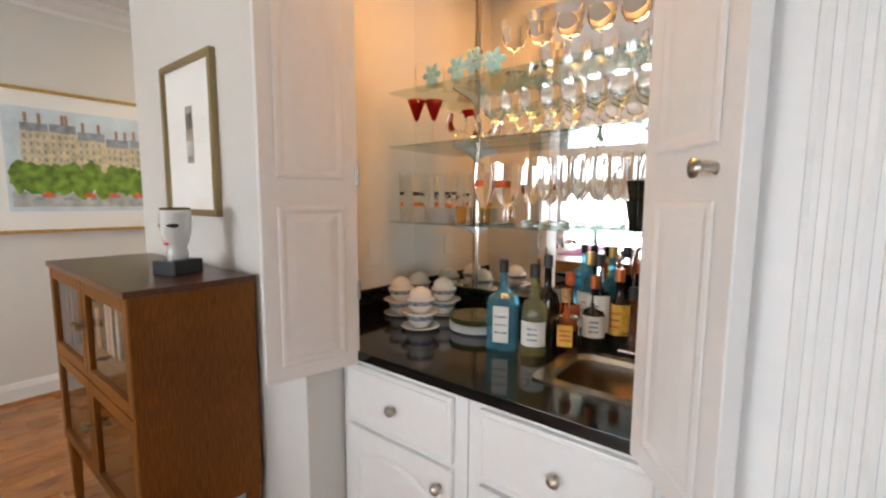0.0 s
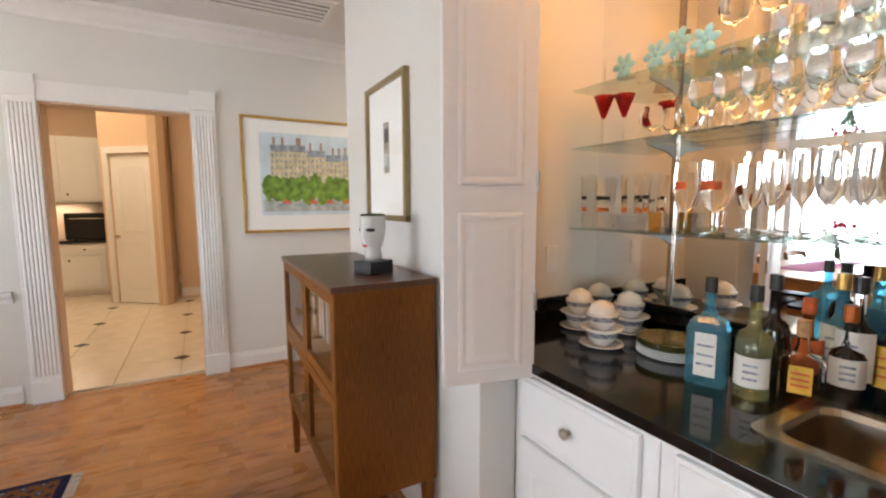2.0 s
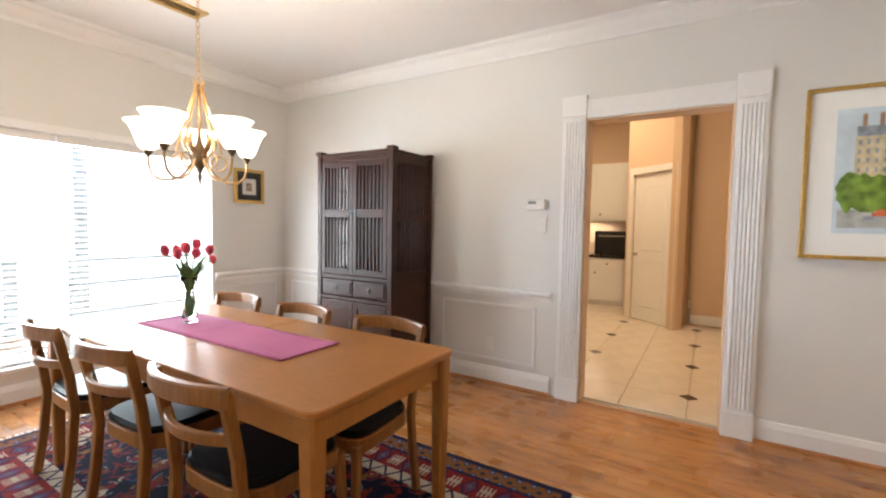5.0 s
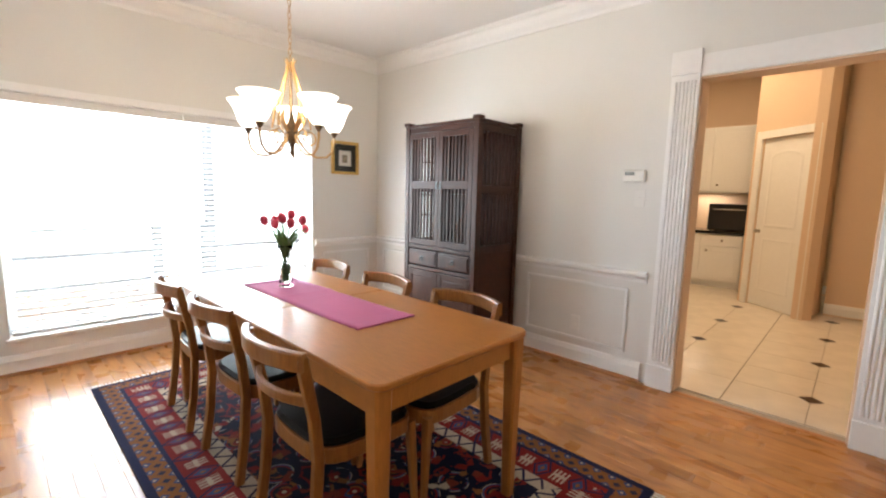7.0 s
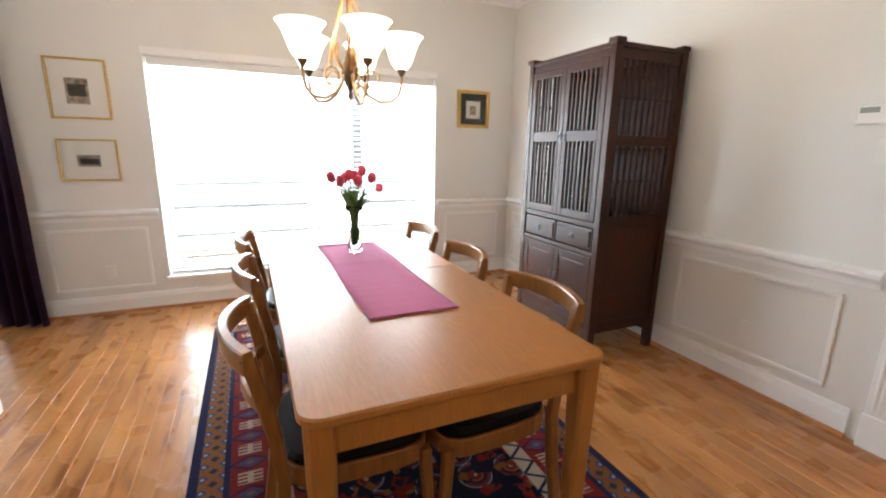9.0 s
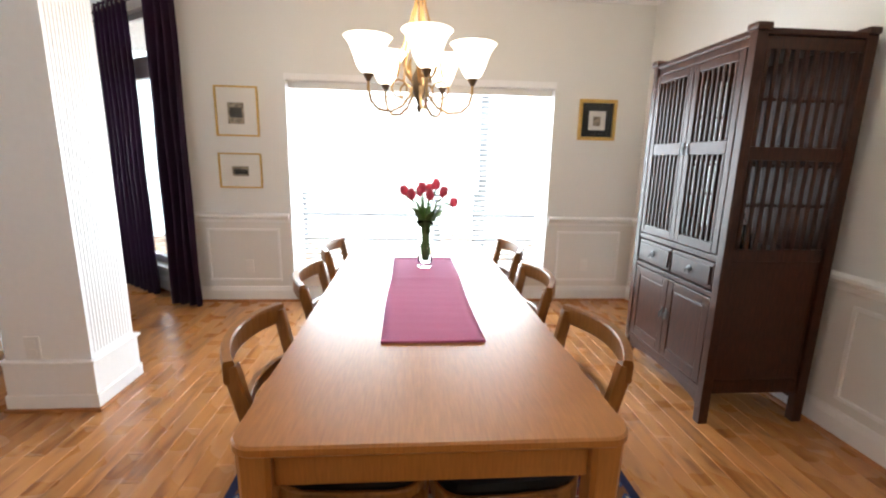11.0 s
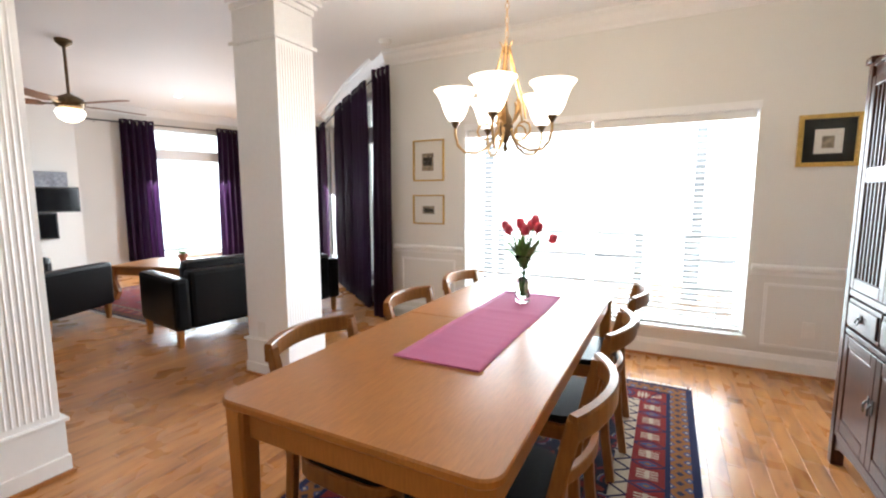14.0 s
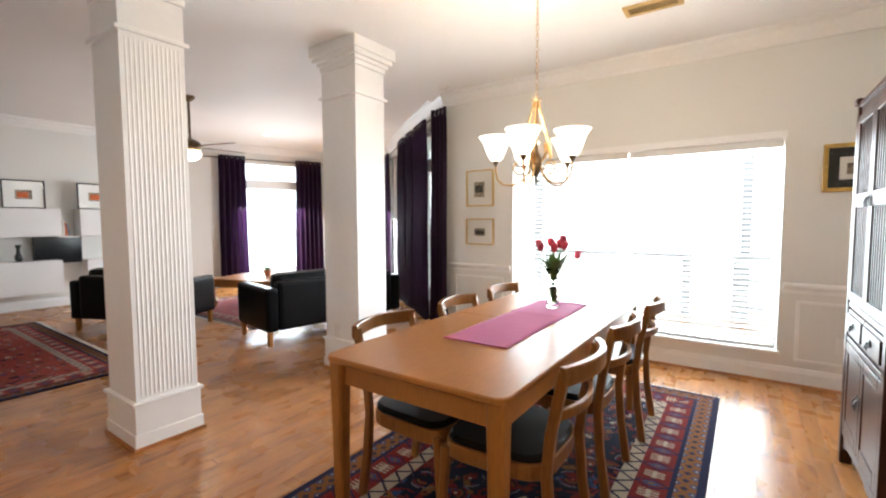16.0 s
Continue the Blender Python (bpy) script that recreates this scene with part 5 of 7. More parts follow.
# ---- small wall and ceiling fittings ----
th = thing("thermostat", pose(-0.001, -2.90, 1.452, 0, 0, -90), "white plastic thermostat with a small display", "thermostat")
bm = bm_new()
box(bm, -0.072, 0.072, -0.035, 0, -0.042, 0.042, 0.008)
part("housing", bm, M_PLASTIC, th)
bm = bm_new()
box(bm, -0.058, 0.008, -0.0365, -0.035, 0.005, 0.028)
part("display", bm, M_GREYP, th)


def wall_plate(m, label, toggle):
    p = thing("light_switch" if toggle else "wall_outlet", m, label, "switch" if toggle else "outlet")
    bm = bm_new()
    box(bm, -0.035, 0.035, -0.006, 0, -0.058, 0.058, 0.003)
    part("plate", bm, M_PLASTIC, p)
    bm = bm_new()
    if toggle:
        box(bm, -0.005, 0.005, -0.016, -0.006, -0.004, 0.012, 0.002)
    else:
        box(bm, -0.016, 0.016, -0.008, -0.006, 0.008, 0.038, 0.003)
        box(bm, -0.016, 0.016, -0.008, -0.006, -0.038, -0.008, 0.003)
    part("toggle" if toggle else "socket", bm, M_PLASTIC, p)


wall_plate(pose(-0.001, -2.945, 1.30, 0, 0, -90), "white switch plate below the thermostat", True)
wall_plate(pose(-0.001, -2.53, 0.32, 0, 0, -90), "white outlet plate in the panelled wall", False)
wall_plate(pose(-3.476, -0.001, 0.32), "white outlet plate under the small pictures", False)
wall_plate(pose(-0.446, -0.001, 0.34), "white outlet plate in the corner wall", False)
wall_plate(pose(-3.90, -1.731, 0.34), "white outlet plate on the column", False)


def ceiling_vent(x0, x1, y0, y1, n, fm, sm, label, name):
    v = thing(name, pose((x0 + x1) / 2, (y0 + y1) / 2, CEIL), label, "air vent")
    w, h = (x1 - x0) / 2, (y1 - y0) / 2
    bm = bm_new()
    for a in ((-w, w, -h, -h + 0.03), (-w, w, h - 0.03, h), (-w, -w + 0.03, -h + 0.03, h - 0.03), (w - 0.03, w, -h + 0.03, h - 0.03)):
        box(bm, a[0], a[1], a[2], a[3], -0.012, 0, 0.003)
    part("frame", bm, fm, v)
    bm = bm_new()
    box(bm, -w + 0.03, w - 0.03, -h + 0.03, h - 0.03, -0.003, -0.0005)
    part("backing", bm, M_BLKFRAME, v)
    for k in range(n):
        bm = bm_new()
        if w < h:
            x = -w + 0.03 + (2 * w - 0.06) * (k + 0.5) / n
            box(bm, -0.012, 0.012, -h + 0.03, h - 0.03, -0.001, 0.001)
            bmesh.ops.transform(bm, matrix=pose(x, 0, -0.008, 0, 30, 0), verts=bm.verts)
        else:
            y = -h + 0.03 + (2 * h - 0.06) * (k + 0.5) / n
            box(bm, -w + 0.03, w - 0.03, -0.009, 0.009, -0.001, 0.001)
            bmesh.ops.transform(bm, matrix=pose(0, y, -0.008, 30, 0, 0), verts=bm.verts)
        part("slat", bm, sm, v)


ceiling_vent(-0.86, -0.42, -5.06, -4.27, 6, M_TRIM, M_TRIM, "large grey return air grille in the ceiling", "ceiling_vent")
ceiling_vent(-1.80, -1.44, -1.02, -0.86, 6, M_VENTGOLD, M_VENTGOLD, "small gold coloured ceiling register", "ceiling_register")
sd = thing("smoke_detector", pose(-3.78, -0.30, CEIL), "round white smoke detector on the ceiling", "smoke detector")
bm = bm_new()
lathe(bm, [(0, -0.035), (0.045, -0.034), (0.055, -0.025), (0.06, -0.008), (0.06, 0), (0, 0)], 20)
part("housing", bm, M_PLASTIC, sd)

# ---- glass-fronted cabinet ----
GX0, GX1, GY0, GY1, GZ0, GZ1 = -2.486, -1.478, -4.93, -4.545, 0.30, 1.096
cab = thing("display_cabinet", pose(GX0, GY1, 0), "brown oak display cabinet with four glass doors on tapered legs", "cabinet")
GW, GD = GX1 - GX0, GY1 - GY0
bm = bm_new()
box(bm, -0.006, GW + 0.006, -GD - 0.004, 0.008, GZ1 - 0.022, GZ1, 0.003)
part("top", bm, mat("dark_oak_top", (0.10, 0.035, 0.012), 0.28, vary=0.25, grain=18, bump=0.06, stretch=(1, 12, 1)), cab, "dark brown polished top")
for x0 in (0, GW - 0.022):
    bm = bm_new()
    box(bm, x0, x0 + 0.022, -GD, -0.002, GZ0, GZ1 - 0.022, 0.002)
    part("side_panel", bm, M_CABWOOD, cab)
bm = bm_new()
box(bm, 0.022, GW - 0.022, -GD, -0.03, GZ0, GZ0 + 0.02)
box(bm, 0.022, GW - 0.022, -GD, -0.03, 0.695, 0.715)
box(bm, 0.022, GW - 0.022, -GD, -GD + 0.008, GZ0 + 0.02, GZ1 - 0.022)
part("carcass", bm, M_CABWOOD, cab)
for z0, z1 in ((GZ0 + 0.004, 0.695), (0.702, GZ1 - 0.026)):
    for k in range(2):
        x0 = 0.004 + k * (GW - 0.004) / 2
        x1 = x0 + (GW - 0.012) / 2
        f = 0.045
        hinge = x0 if k == 0 else x1 - f
        bm = bm_new()
        box(bm, hinge, hinge + f, -0.022, 0.0, z0, z1, 0.003)
        d = part("door", bm, M_CABWOOD, cab)
        free = x1 - f if k == 0 else x0
        for nm, a in (("stile", (free, free + f, z0, z1)), ("rail", (x0 + f, x1 - f, z0, z0 + f)), ("rail", (x0 + f, x1 - f, z1 - f, z1))):
            bm = bm_new()
            box(bm, a[0], a[1], -0.022, -0.0005, a[2], a[3], 0.003)
            part(nm, bm, M_CABWOOD, d)
        bm = bm_new()
        box(bm, x0 + f - 0.004, x1 - f + 0.004, -0.014, -0.010, z0 + f - 0.004, z1 - f + 0.004)
        part("pane", bm, M_PANE2, d).visible_shadow = False
        bm = bm_new()
        kx = x1 - 0.02 if k == 0 else x0 + 0.02
        lathe(bm, [(0, 0), (0.008, 0.0), (0.006, 0.012), (0.013, 0.02), (0.012, 0.03), (0, 0.033)], 12, pose(kx, 0, (z0 + z1) / 2 + 0.02, -90))
        part("knob", bm, M_CHAMP, d)
for x, y in ((0.025, -0.028), (GW - 0.025, -0.028), (0.025, -GD + 0.025), (GW - 0.025, -GD + 0.025)):
    bm = bm_new()
    leg(bm, x, y, 0, GZ0 + 0.001, 0.045, 0.03)
    part("leg", bm, M_CABWOOD, cab)
rng = random.Random(5)
for zs in (0.716,):
    x = 0.56 * GW
    while x < GW - 0.09:
        w = rng.uniform(0.02, 0.045)
        bk = thing("book", pose(GX0 + x, GY1 - 0.12, zs), "book standing behind the cabinet glass", "book", "books in the cabinet")
        bm = bm_new()
        box(bm, 0, w - 0.002, -0.16, 0, 0, rng.uniform(0.17, 0.24), 0.003)
        part("cover", bm, rng.choice([M_ROOFP, M_CUPGREEN, M_STREETP, M_TERRA]), bk)
        x += w

# painted head vase on a black block
hv = thing("head_vase", pose(-2.26, -4.77, GZ1, 0, 0, 112), "white glass head-shaped vase with a painted eye on a black block", "vase")
bm = bm_new()
box(bm, -0.06, 0.06, -0.05, 0.05, 0, 0.052, 0.004)
part("block", bm, M_BLKFRAME, hv, "black lacquered block")
bm = bm_new()
vs = lathe(bm, [(0, 0.052), (0.04, 0.053), (0.042, 0.075), (0.036, 0.095), (0.046, 0.115), (0.058, 0.15), (0.062, 0.185), (0.060, 0.215), (0.056, 0.235), (0.05, 0.235), (0.052, 0.2), (0, 0.19)], 24)
for v in vs:
    v.co.x *= 0.86
    v.co.y *= 0.8
    if v.co.x > 0 and abs(v.co.y) < 0.03:
        v.co.x += 0.018 * math.exp(-((v.co.z - 0.14) / 0.02) ** 2) * (1 - abs(v.co.y) / 0.03)
head = part("head", bm, M_CERAM, hv, smooth=True)
for s in (-1, 1):
    bm = bm_new()
    a = radians(s * 38)
    bmesh.ops.create_uvsphere(bm, u_segments=12, v_segments=8, radius=1)
    bmesh.ops.transform(bm, matrix=Matrix.Translation((0.0505 * math.cos(a), 0.0475 * math.sin(a), 0.175)) @ Matrix.Rotation(a, 4, "Z") @ Matrix.Diagonal((0.004, 0.02, 0.008, 1)), verts=bm.verts)
    part("painted_eye", bm, M_BLKFRAME, hv)
bm = bm_new()
bmesh.ops.create_uvsphere(bm, u_segments=10, v_segments=6, radius=1)
bmesh.ops.transform(bm, matrix=Matrix.Translation((0.043, 0, 0.112)) @ Matrix.Diagonal((0.006, 0.012, 0.006, 1)), verts=bm.verts)
part("painted_lips", bm, M_TULIP, hv)
bm = bm_new()
lathe(bm, [(0.0565, 0.226), (0.058, 0.231), (0.0565, 0.2365), (0.0495, 0.2365), (0.0495, 0.231)], 24, Matrix.Diagonal((0.86, 0.8, 1, 1)))
part("rim", bm, M_DKPLATE, hv, "olive green rim")


# ---- bar ----
CT = 0.865
warm_niche = area_light("bar_ceiling_light", (-3.2, -5.42, 2.53), (-3.2, -5.42, 0), 0.5, 0.25, BAR_POWER, (1.0, 0.44, 0.12))
bm = bm_new()
box(bm, NX0 + 0.001, NX1 - 0.001, NY + 0.0005, NY + 0.006, CT + 0.1, 2.549)
structure("mirror_back", bm, M_MIRROR, "mirror covering the back of the bar", "mirror")
# worktop with a hole for the sink
SX0, SX1, SY0, SY1 = -3.76, -3.42, -5.555, -5.225
ctop = thing("bar_worktop", pose(0, 0, 0), "polished black granite worktop with a backsplash", "worktop")
bm = bm_new()
z0, z1 = CT - 0.032, CT
box(bm, SX1 - 0.015, NX1 - 0.001, NY + 0.001, -5.0705, z0, z1, 0.0008)
box(bm, NX0 + 0.001, SX0 + 0.015, NY + 0.001, -5.0705, z0, z1, 0.0008)
box(bm, SX0 + 0.015, SX1 - 0.015, SY1 - 0.015, -5.0705, z0, z1, 0.0008)
box(bm, SX0 + 0.015, SX1 - 0.015, NY + 0.001, SY0 + 0.015, z0, z1, 0.0008)
part("slab", bm, M_GRANITE, ctop)
bm = bm_new()
box(bm, NX0 + 0.021, NX1 - 0.021, NY + 0.001, NY + 0.02, CT, CT + 0.1, 0.003)
box(bm, NX1 - 0.02, NX1 - 0.001, NY + 0.001, -5.1, CT, CT + 0.1, 0.003)
box(bm, NX0 + 0.001, NX0 + 0.02, NY + 0.001, -5.1, CT, CT + 0.1, 0.003)
part("backsplash", bm, M_GRANITE, ctop)
sink = thing("bar_sink", pose((SX0 + SX1) / 2, (SY0 + SY1) / 2, CT), "small stainless steel bar sink set in the worktop", "sink")
sw, sh = (SX1 - SX0) / 2, (SY1 - SY0) / 2
bm = bm_new()
rings = []
for (w_, h_, r_, z_) in ((sw, sh, 0.03, 0.001), (sw, sh, 0.03, 0.006), (sw - 0.035, sh - 0.035, 0.05, 0.005), (sw - 0.042, sh - 0.042, 0.05, -0.01), (sw - 0.055, sh - 0.055, 0.05, -0.13), (sw - 0.09, sh - 0.09, 0.04, -0.15)):
    rings.append([bm.verts.new((x, y, z_)) for x, y in round_rect(-w_, w_, -h_, h_, r_, 5)])
for a, b in zip(rings, rings[1:]):
    for k in range(len(a)):
        bm.faces.new((a[k], a[(k + 1) % len(a)], b[(k + 1) % len(a)], b[k]))
bm.faces.new(rings[-1])
part("basin", bm, M_STEEL, sink)
bm = bm_new()
lathe(bm, [(0.03, 0.002), (0.026, 0.004), (0.008, -0.004), (0, -0.004)], 16, Matrix.Translation((0, 0, -0.149)))
part("drain", bm, M_CHROME, sink)
fa = thing("bar_faucet", pose(-3.64, -5.615, CT), "chrome gooseneck bar faucet with a clear knob", "faucet")
bm = bm_new()
lathe(bm, [(0, 0), (0.026, 0), (0.026, 0.012), (0.014, 0.025), (0.011, 0.06), (0, 0.06)], 16)
box(bm, -0.01, 0.09, -0.024, 0.024, 0, 0.016, 0.006)
part("base", bm, M_CHROME, fa)
bm = bm_new()
tube(bm, [(0, 0, 0.05), (0, 0, 0.17)] + [(0, 0.05 - 0.05 * math.cos(a), 0.17 + 0.05 * math.sin(a)) for a in [math.pi * k / 10 for k in range(1, 10)]] + [(0, 0.1, 0.15)], 0.011, 12)
part("spout", bm, M_CHROME, fa, smooth=True)
bm = bm_new()
lathe(bm, [(0, 0.016), (0.009, 0.018), (0.009, 0.03), (0.024, 0.038), (0.027, 0.055), (0.022, 0.07), (0, 0.074)], 8, Matrix.Translation((0.07, 0, 0)))
part("knob", bm, M_GLASS, fa, "clear faceted knob")


def panel_front(x0, x1, z0, z1, arch, name, parent, label="", edge=0.05):
    """A shaker front at the bar, with a raised field, arched on top where asked."""
    bm = bm_new()
    box(bm, x0, x1, 0, 0.02, z0, z1, 0.004)
    n = 11
    top = [(x1 - edge - (x1 - x0 - 2 * edge) * k / (n - 1), z1 - edge - arch * (1 - math.sin(math.pi * k / (n - 1)))) for k in range(n)]
    pts = [(x0 + edge, z0 + edge), (x1 - edge, z0 + edge)] + top
    cx, cz = (x0 + x1) / 2, (z0 + z1) / 2
    loops = []
    for k, (s, y) in enumerate(((1.0, 0.0205), (0.985, 0.017), (0.96, 0.0175), (0.86, 0.0235)) if edge > 0.03 else ((1.0, 0.0200), (0.99, 0.0215), (0.975, 0.023))):
        loops.append([bm.verts.new((cx + (x - cx) * s, y + 0.001, cz + (z - cz) * (1 - (1 - s) * (x1 - x0) / (z1 - z0)))) for x, z in pts])
    m = len(pts)
    for a, b in zip(loops, loops[1:]):
        for k in range(m):
            bm.faces.new((a[k], a[(k + 1) % m], b[(k + 1) % m], b[k]))
    bm.faces.new(loops[-1])
    return part(name, bm, M_TRIM, parent, label)


def bar_knob(x, z, parent):
    bm = bm_new()
    lathe(bm, [(0, 0.0), (0.009, 0.0), (0.006, 0.012), (0.015, 0.02), (0.0165, 0.027), (0.011, 0.033), (0, 0.035)], 16, pose(x, 0.02, z, -90))
    part("knob", bm, M_NICKEL, parent, "satin nickel knob", smooth=True)


mid = (BX0 + BX1) / 2
for k, (x0, x1) in enumerate(((mid + 0.002, BX1 - 0.005), (BX0 + 0.005, mid - 0.002))):
    u = thing("bar_base_cabinet", pose(0, -5.10, 0), "white painted base cabinet with a drawer and arched door", "cabinet", "bar base cabinets")
    bm = bm_new()
    box(bm, x0, x1, -0.62, 0.0, 0.0, 0.70)
    box(bm, x0, x1, -0.018, 0.0, 0.70, CT - 0.033)
    box(bm, x0 - 0.003, x1 + 0.003, 0.0005, 0.029, CT - 0.036, CT - 0.0005, 0.003)
    part("body", bm, M_TRIM, u)
    d = panel_front(x0 + 0.045, x1 - 0.045, 0.61, 0.81, 0.0, "drawer", u, edge=0.012)
    bar_knob((x0 + x1) / 2, 0.71, d)
    d = panel_front(x0 + 0.045, x1 - 0.045, 0.06, 0.59, 0.06, "door", u)
    bar_knob(x1 - 0.085 if k else x0 + 0.085, 0.53, d)


# folding doors standing open
def fold_door(p0, p1, z0, z1, knob, label):
    a, b = Vector((*p0, 0)), Vector((*p1, 0))
    d = b - a
    m = Matrix.Translation((*p0, z0)) @ Matrix.Rotation(math.atan2(d.y, d.x), 4, "Z")
    w, h = d.length, z1 - z0
    dr = thing("folding_door", m, label, "door", "bar doors")
    for dy in (0,):
        bm = bm_new()
        box(bm, 0, w, dy, dy + 0.03, 0, h, 0.003)
        for q0, q1 in ((0.05, 0.52), (0.61, h - 0.06)):
            for y, s in ((dy - 0.0, -1), (dy + 0.03, 1)):
                lo = []
                for e, off in ((0.045, 0.0005), (0.05, 0.0025), (0.058, 0.003), (0.07, 0.0008), (0.095, 0.003)):
                    lo.append([bm.verts.new((x, y + s * (off + 0.001), z)) for x, z in ((e, q0 + e - 0.05), (w - e, q0 + e - 0.05), (w - e, q1 - e + 0.05), (e, q1 - e + 0.05))])
                for p, q in zip(lo, lo[1:]):
                    for k in range(4):
                        bm.faces.new((p[k], p[(k + 1) % 4], q[(k + 1) % 4], q[k]))
                bm.faces.new(lo[-1])
        leaf = part("door_leaf", bm, M_TRIM, dr)
    bm = bm_new()
    for z in (0.25, 0.62, h - 0.2):
        tube(bm, [(0.0, 0.03, z - 0.03), (0.0, 0.03, z + 0.03)], 0.006, 8)
    part("hinge", bm, M_NICKEL, dr)
    if knob:
        bm = bm_new()
        lathe(bm, [(0, 0.0), (0.009, 0.0), (0.005, 0.008), (0.005, 0.024), (0.014, 0.029), (0.015, 0.035), (0, 0.039)], 16, pose(w - 0.05, 0.0 if knob < 0 else 0.03, knob if knob > 0 else -knob, 90 if knob < 0 else -90))
        part("knob", bm, M_NICKEL, dr, smooth=True)


fold_door((-2.848, -5.085), (-2.778, -4.795), 0.82, 2.40, 0, "white panelled folding door standing open")
fold_door((-3.738, -5.065), (-3.908, -4.859), 0.84, 2.40, -0.57, "white panelled folding door with a satin knob, open")

# shelves
M_BRACKET = mat("blue_grey_enamel", (0.36, 0.42, 0.44), 0.35, vary=0.03, bump=0.0)
SH = [1.270, 1.598, 1.828]
SFRONT = -5.535
for z in SH:
    s = thing("glass_shelf", pose(-3.225, (NY + SFRONT) / 2, z), "clear glass shelf with a green edge", "shelf", "bar shelves")
    bm = bm_new()
    box(bm, -0.67, 0.67, (NY - SFRONT) / 2 + 0.012, (SFRONT - NY) / 2, -0.008, 0, 0.0015)
    part("glass", bm, M_SHELF, s)
for x in (-2.86, -3.60):
    s = thing("shelf_standard", pose(x, NY + 0.006, CT + 0.1), "chrome shelf standard with brackets", "shelf standard", "shelf standards")
    bm = bm_new()
    box(bm, -0.008, 0.008, 0, 0.012, 0, 1.4, 0.002)
    part("upright", bm, M_STEEL, s)
    for z in SH:
        bm = bm_new()
        zz = z - CT - 0.1 - 0.009
        p = [(0.012, zz - 0.05), (0.012, zz), (0.17, zz), (0.17, zz - 0.008), (0.06, zz - 0.026)]
        a = [bm.verts.new((-0.004, y, h)) for y, h in p]
        b = [bm.verts.new((0.004, y, h)) for y, h in p]
        for k in range(5):
            bm.faces.new((a[k], a[(k + 1) % 5], b[(k + 1) % 5], b[k]))
        bm.faces.new(a[::-1])
        bm.faces.new(b)
        part("bracket", bm, M_BRACKET, s)
wall_plate(pose(NX1 - 0.001, -5.50, 1.13, 0, 0, -90), "white outlet plate on the bar side wall", False)


def vessel(name, prof, material, label, category, group, place, extra=None, seg=18):
    o = thing(name, pose(*place), label, category, group)
    bm = bm_new()
    lathe(bm, prof, seg)
    part("bowl" if "glass" in name else "body", bm, material, o, smooth=True)
    if extra:
        for nm, pf, mm in extra:
            bm = bm_new()
            (ra, za), (rb, zb) = pf
            spread = [radians(62 + 56 * i / 6) for i in range(7)]
            lo = [bm.verts.new((ra * math.cos(q), ra * math.sin(q), za)) for q in spread]
            hi = [bm.verts.new((rb * math.cos(q), rb * math.sin(q), zb)) for q in spread]
            for i in range(6):
                bm.faces.new((lo[i], lo[i + 1], hi[i + 1], hi[i]))
            part(nm, bm, mm, o, smooth=True)
    return o


def stem_prof(foot, stem, bowl_r, rim_r, total):
    b0 = stem
    h = total - stem
    return [(0, 0.0), (foot, 0.0), (foot, 0.002), (0.006, 0.006), (0.0035, 0.015), (0.0035, b0 - 0.01), (0.006, b0),
            (bowl_r * 0.7, b0 + h * 0.12), (bowl_r, b0 + h * 0.4), (bowl_r * 0.96, b0 + h * 0.65), (rim_r, total)]


def tumbler_prof(r0, r1, h):
    return [(0, 0), (r0, 0), (r0 + 0.001, 0.004), (r1, h)]


def place_row(name, prof, material, label, category, group, spots, extra=None):
    f = vessel(name, prof, material, label, category, group, spots[0], extra)
    for s in spots[1:]:
        copy_thing(f, pose(*s))


M_SHOT = tinted_glass("pale_amber_glass", (0.9, 0.66, 0.28), 0.12)
yf, yb = SFRONT - 0.06, SFRONT - 0.145
# lowest shelf
place_row("tumbler_glass", tumbler_prof(0.022, 0.031, 0.215), M_GLASS, "tall tumbler with painted fruit on a glass shelf", "tumbler", "painted tumblers",
          [(-2.60, yf, SH[0]), (-2.67, yf - 0.01, SH[0]), (-2.73, yb, SH[0]), (-2.63, yb, SH[0]), (-2.79, yb, SH[0]), (-2.84, yb + 0.02, SH[0])],
          [("painted_band", [(0.0266, 0.068), (0.0273, 0.084)], M_ORANGEP), ("painted_leaf", [(0.0288, 0.116), (0.0294, 0.130)], M_INK)])
for k in range(9):
    pl = thing("side_plate", pose(-2.80, yf + 0.0, SH[0] + 0.0065 * k), "white plate in a stack on the shelf", "plate", "stack of white plates")
    bm = bm_new()
    lathe(bm, [(0, 0.0), (0.04, 0.0), (0.045, 0.002), (0.066, 0.0055), (0.066, 0.0068), (0.044, 0.004), (0, 0.003)], 24)
    part("plate", bm, M_CERAM, pl, smooth=True)
place_row("shot_glass", tumbler_prof(0.018, 0.023, 0.07), M_SHOT, "amber shot glass with gilt band", "shot glass", "shot glasses", [(-2.925, yf + 0.02, SH[0]), (-2.97, yb, SH[0])])
place_row("goblet_glass", stem_prof(0.036, 0.075, 0.043, 0.038, 0.235), M_GLASS, "clear beer goblet with a red crest", "goblet", "beer goblets",
          [(-3.03, yf + 0.01, SH[0]), (-3.12, yf + 0.01, SH[0]), (-3.08, yb, SH[0])], [("crest", [(0.0436, 0.145), (0.0434, 0.170)], M_REDP)])
place_row("champagne_glass", stem_prof(0.031, 0.10, 0.028, 0.024, 0.25), M_GLASS, "clear champagne flute on a glass shelf", "champagne flute", "champagne flutes",
          [(-3.21 - 0.062 * k, yf if k % 2 else yf - 0.02, SH[0]) for k in range(7)] + [(-3.24 - 0.07 * k, yb - 0.005, SH[0]) for k in range(6)])
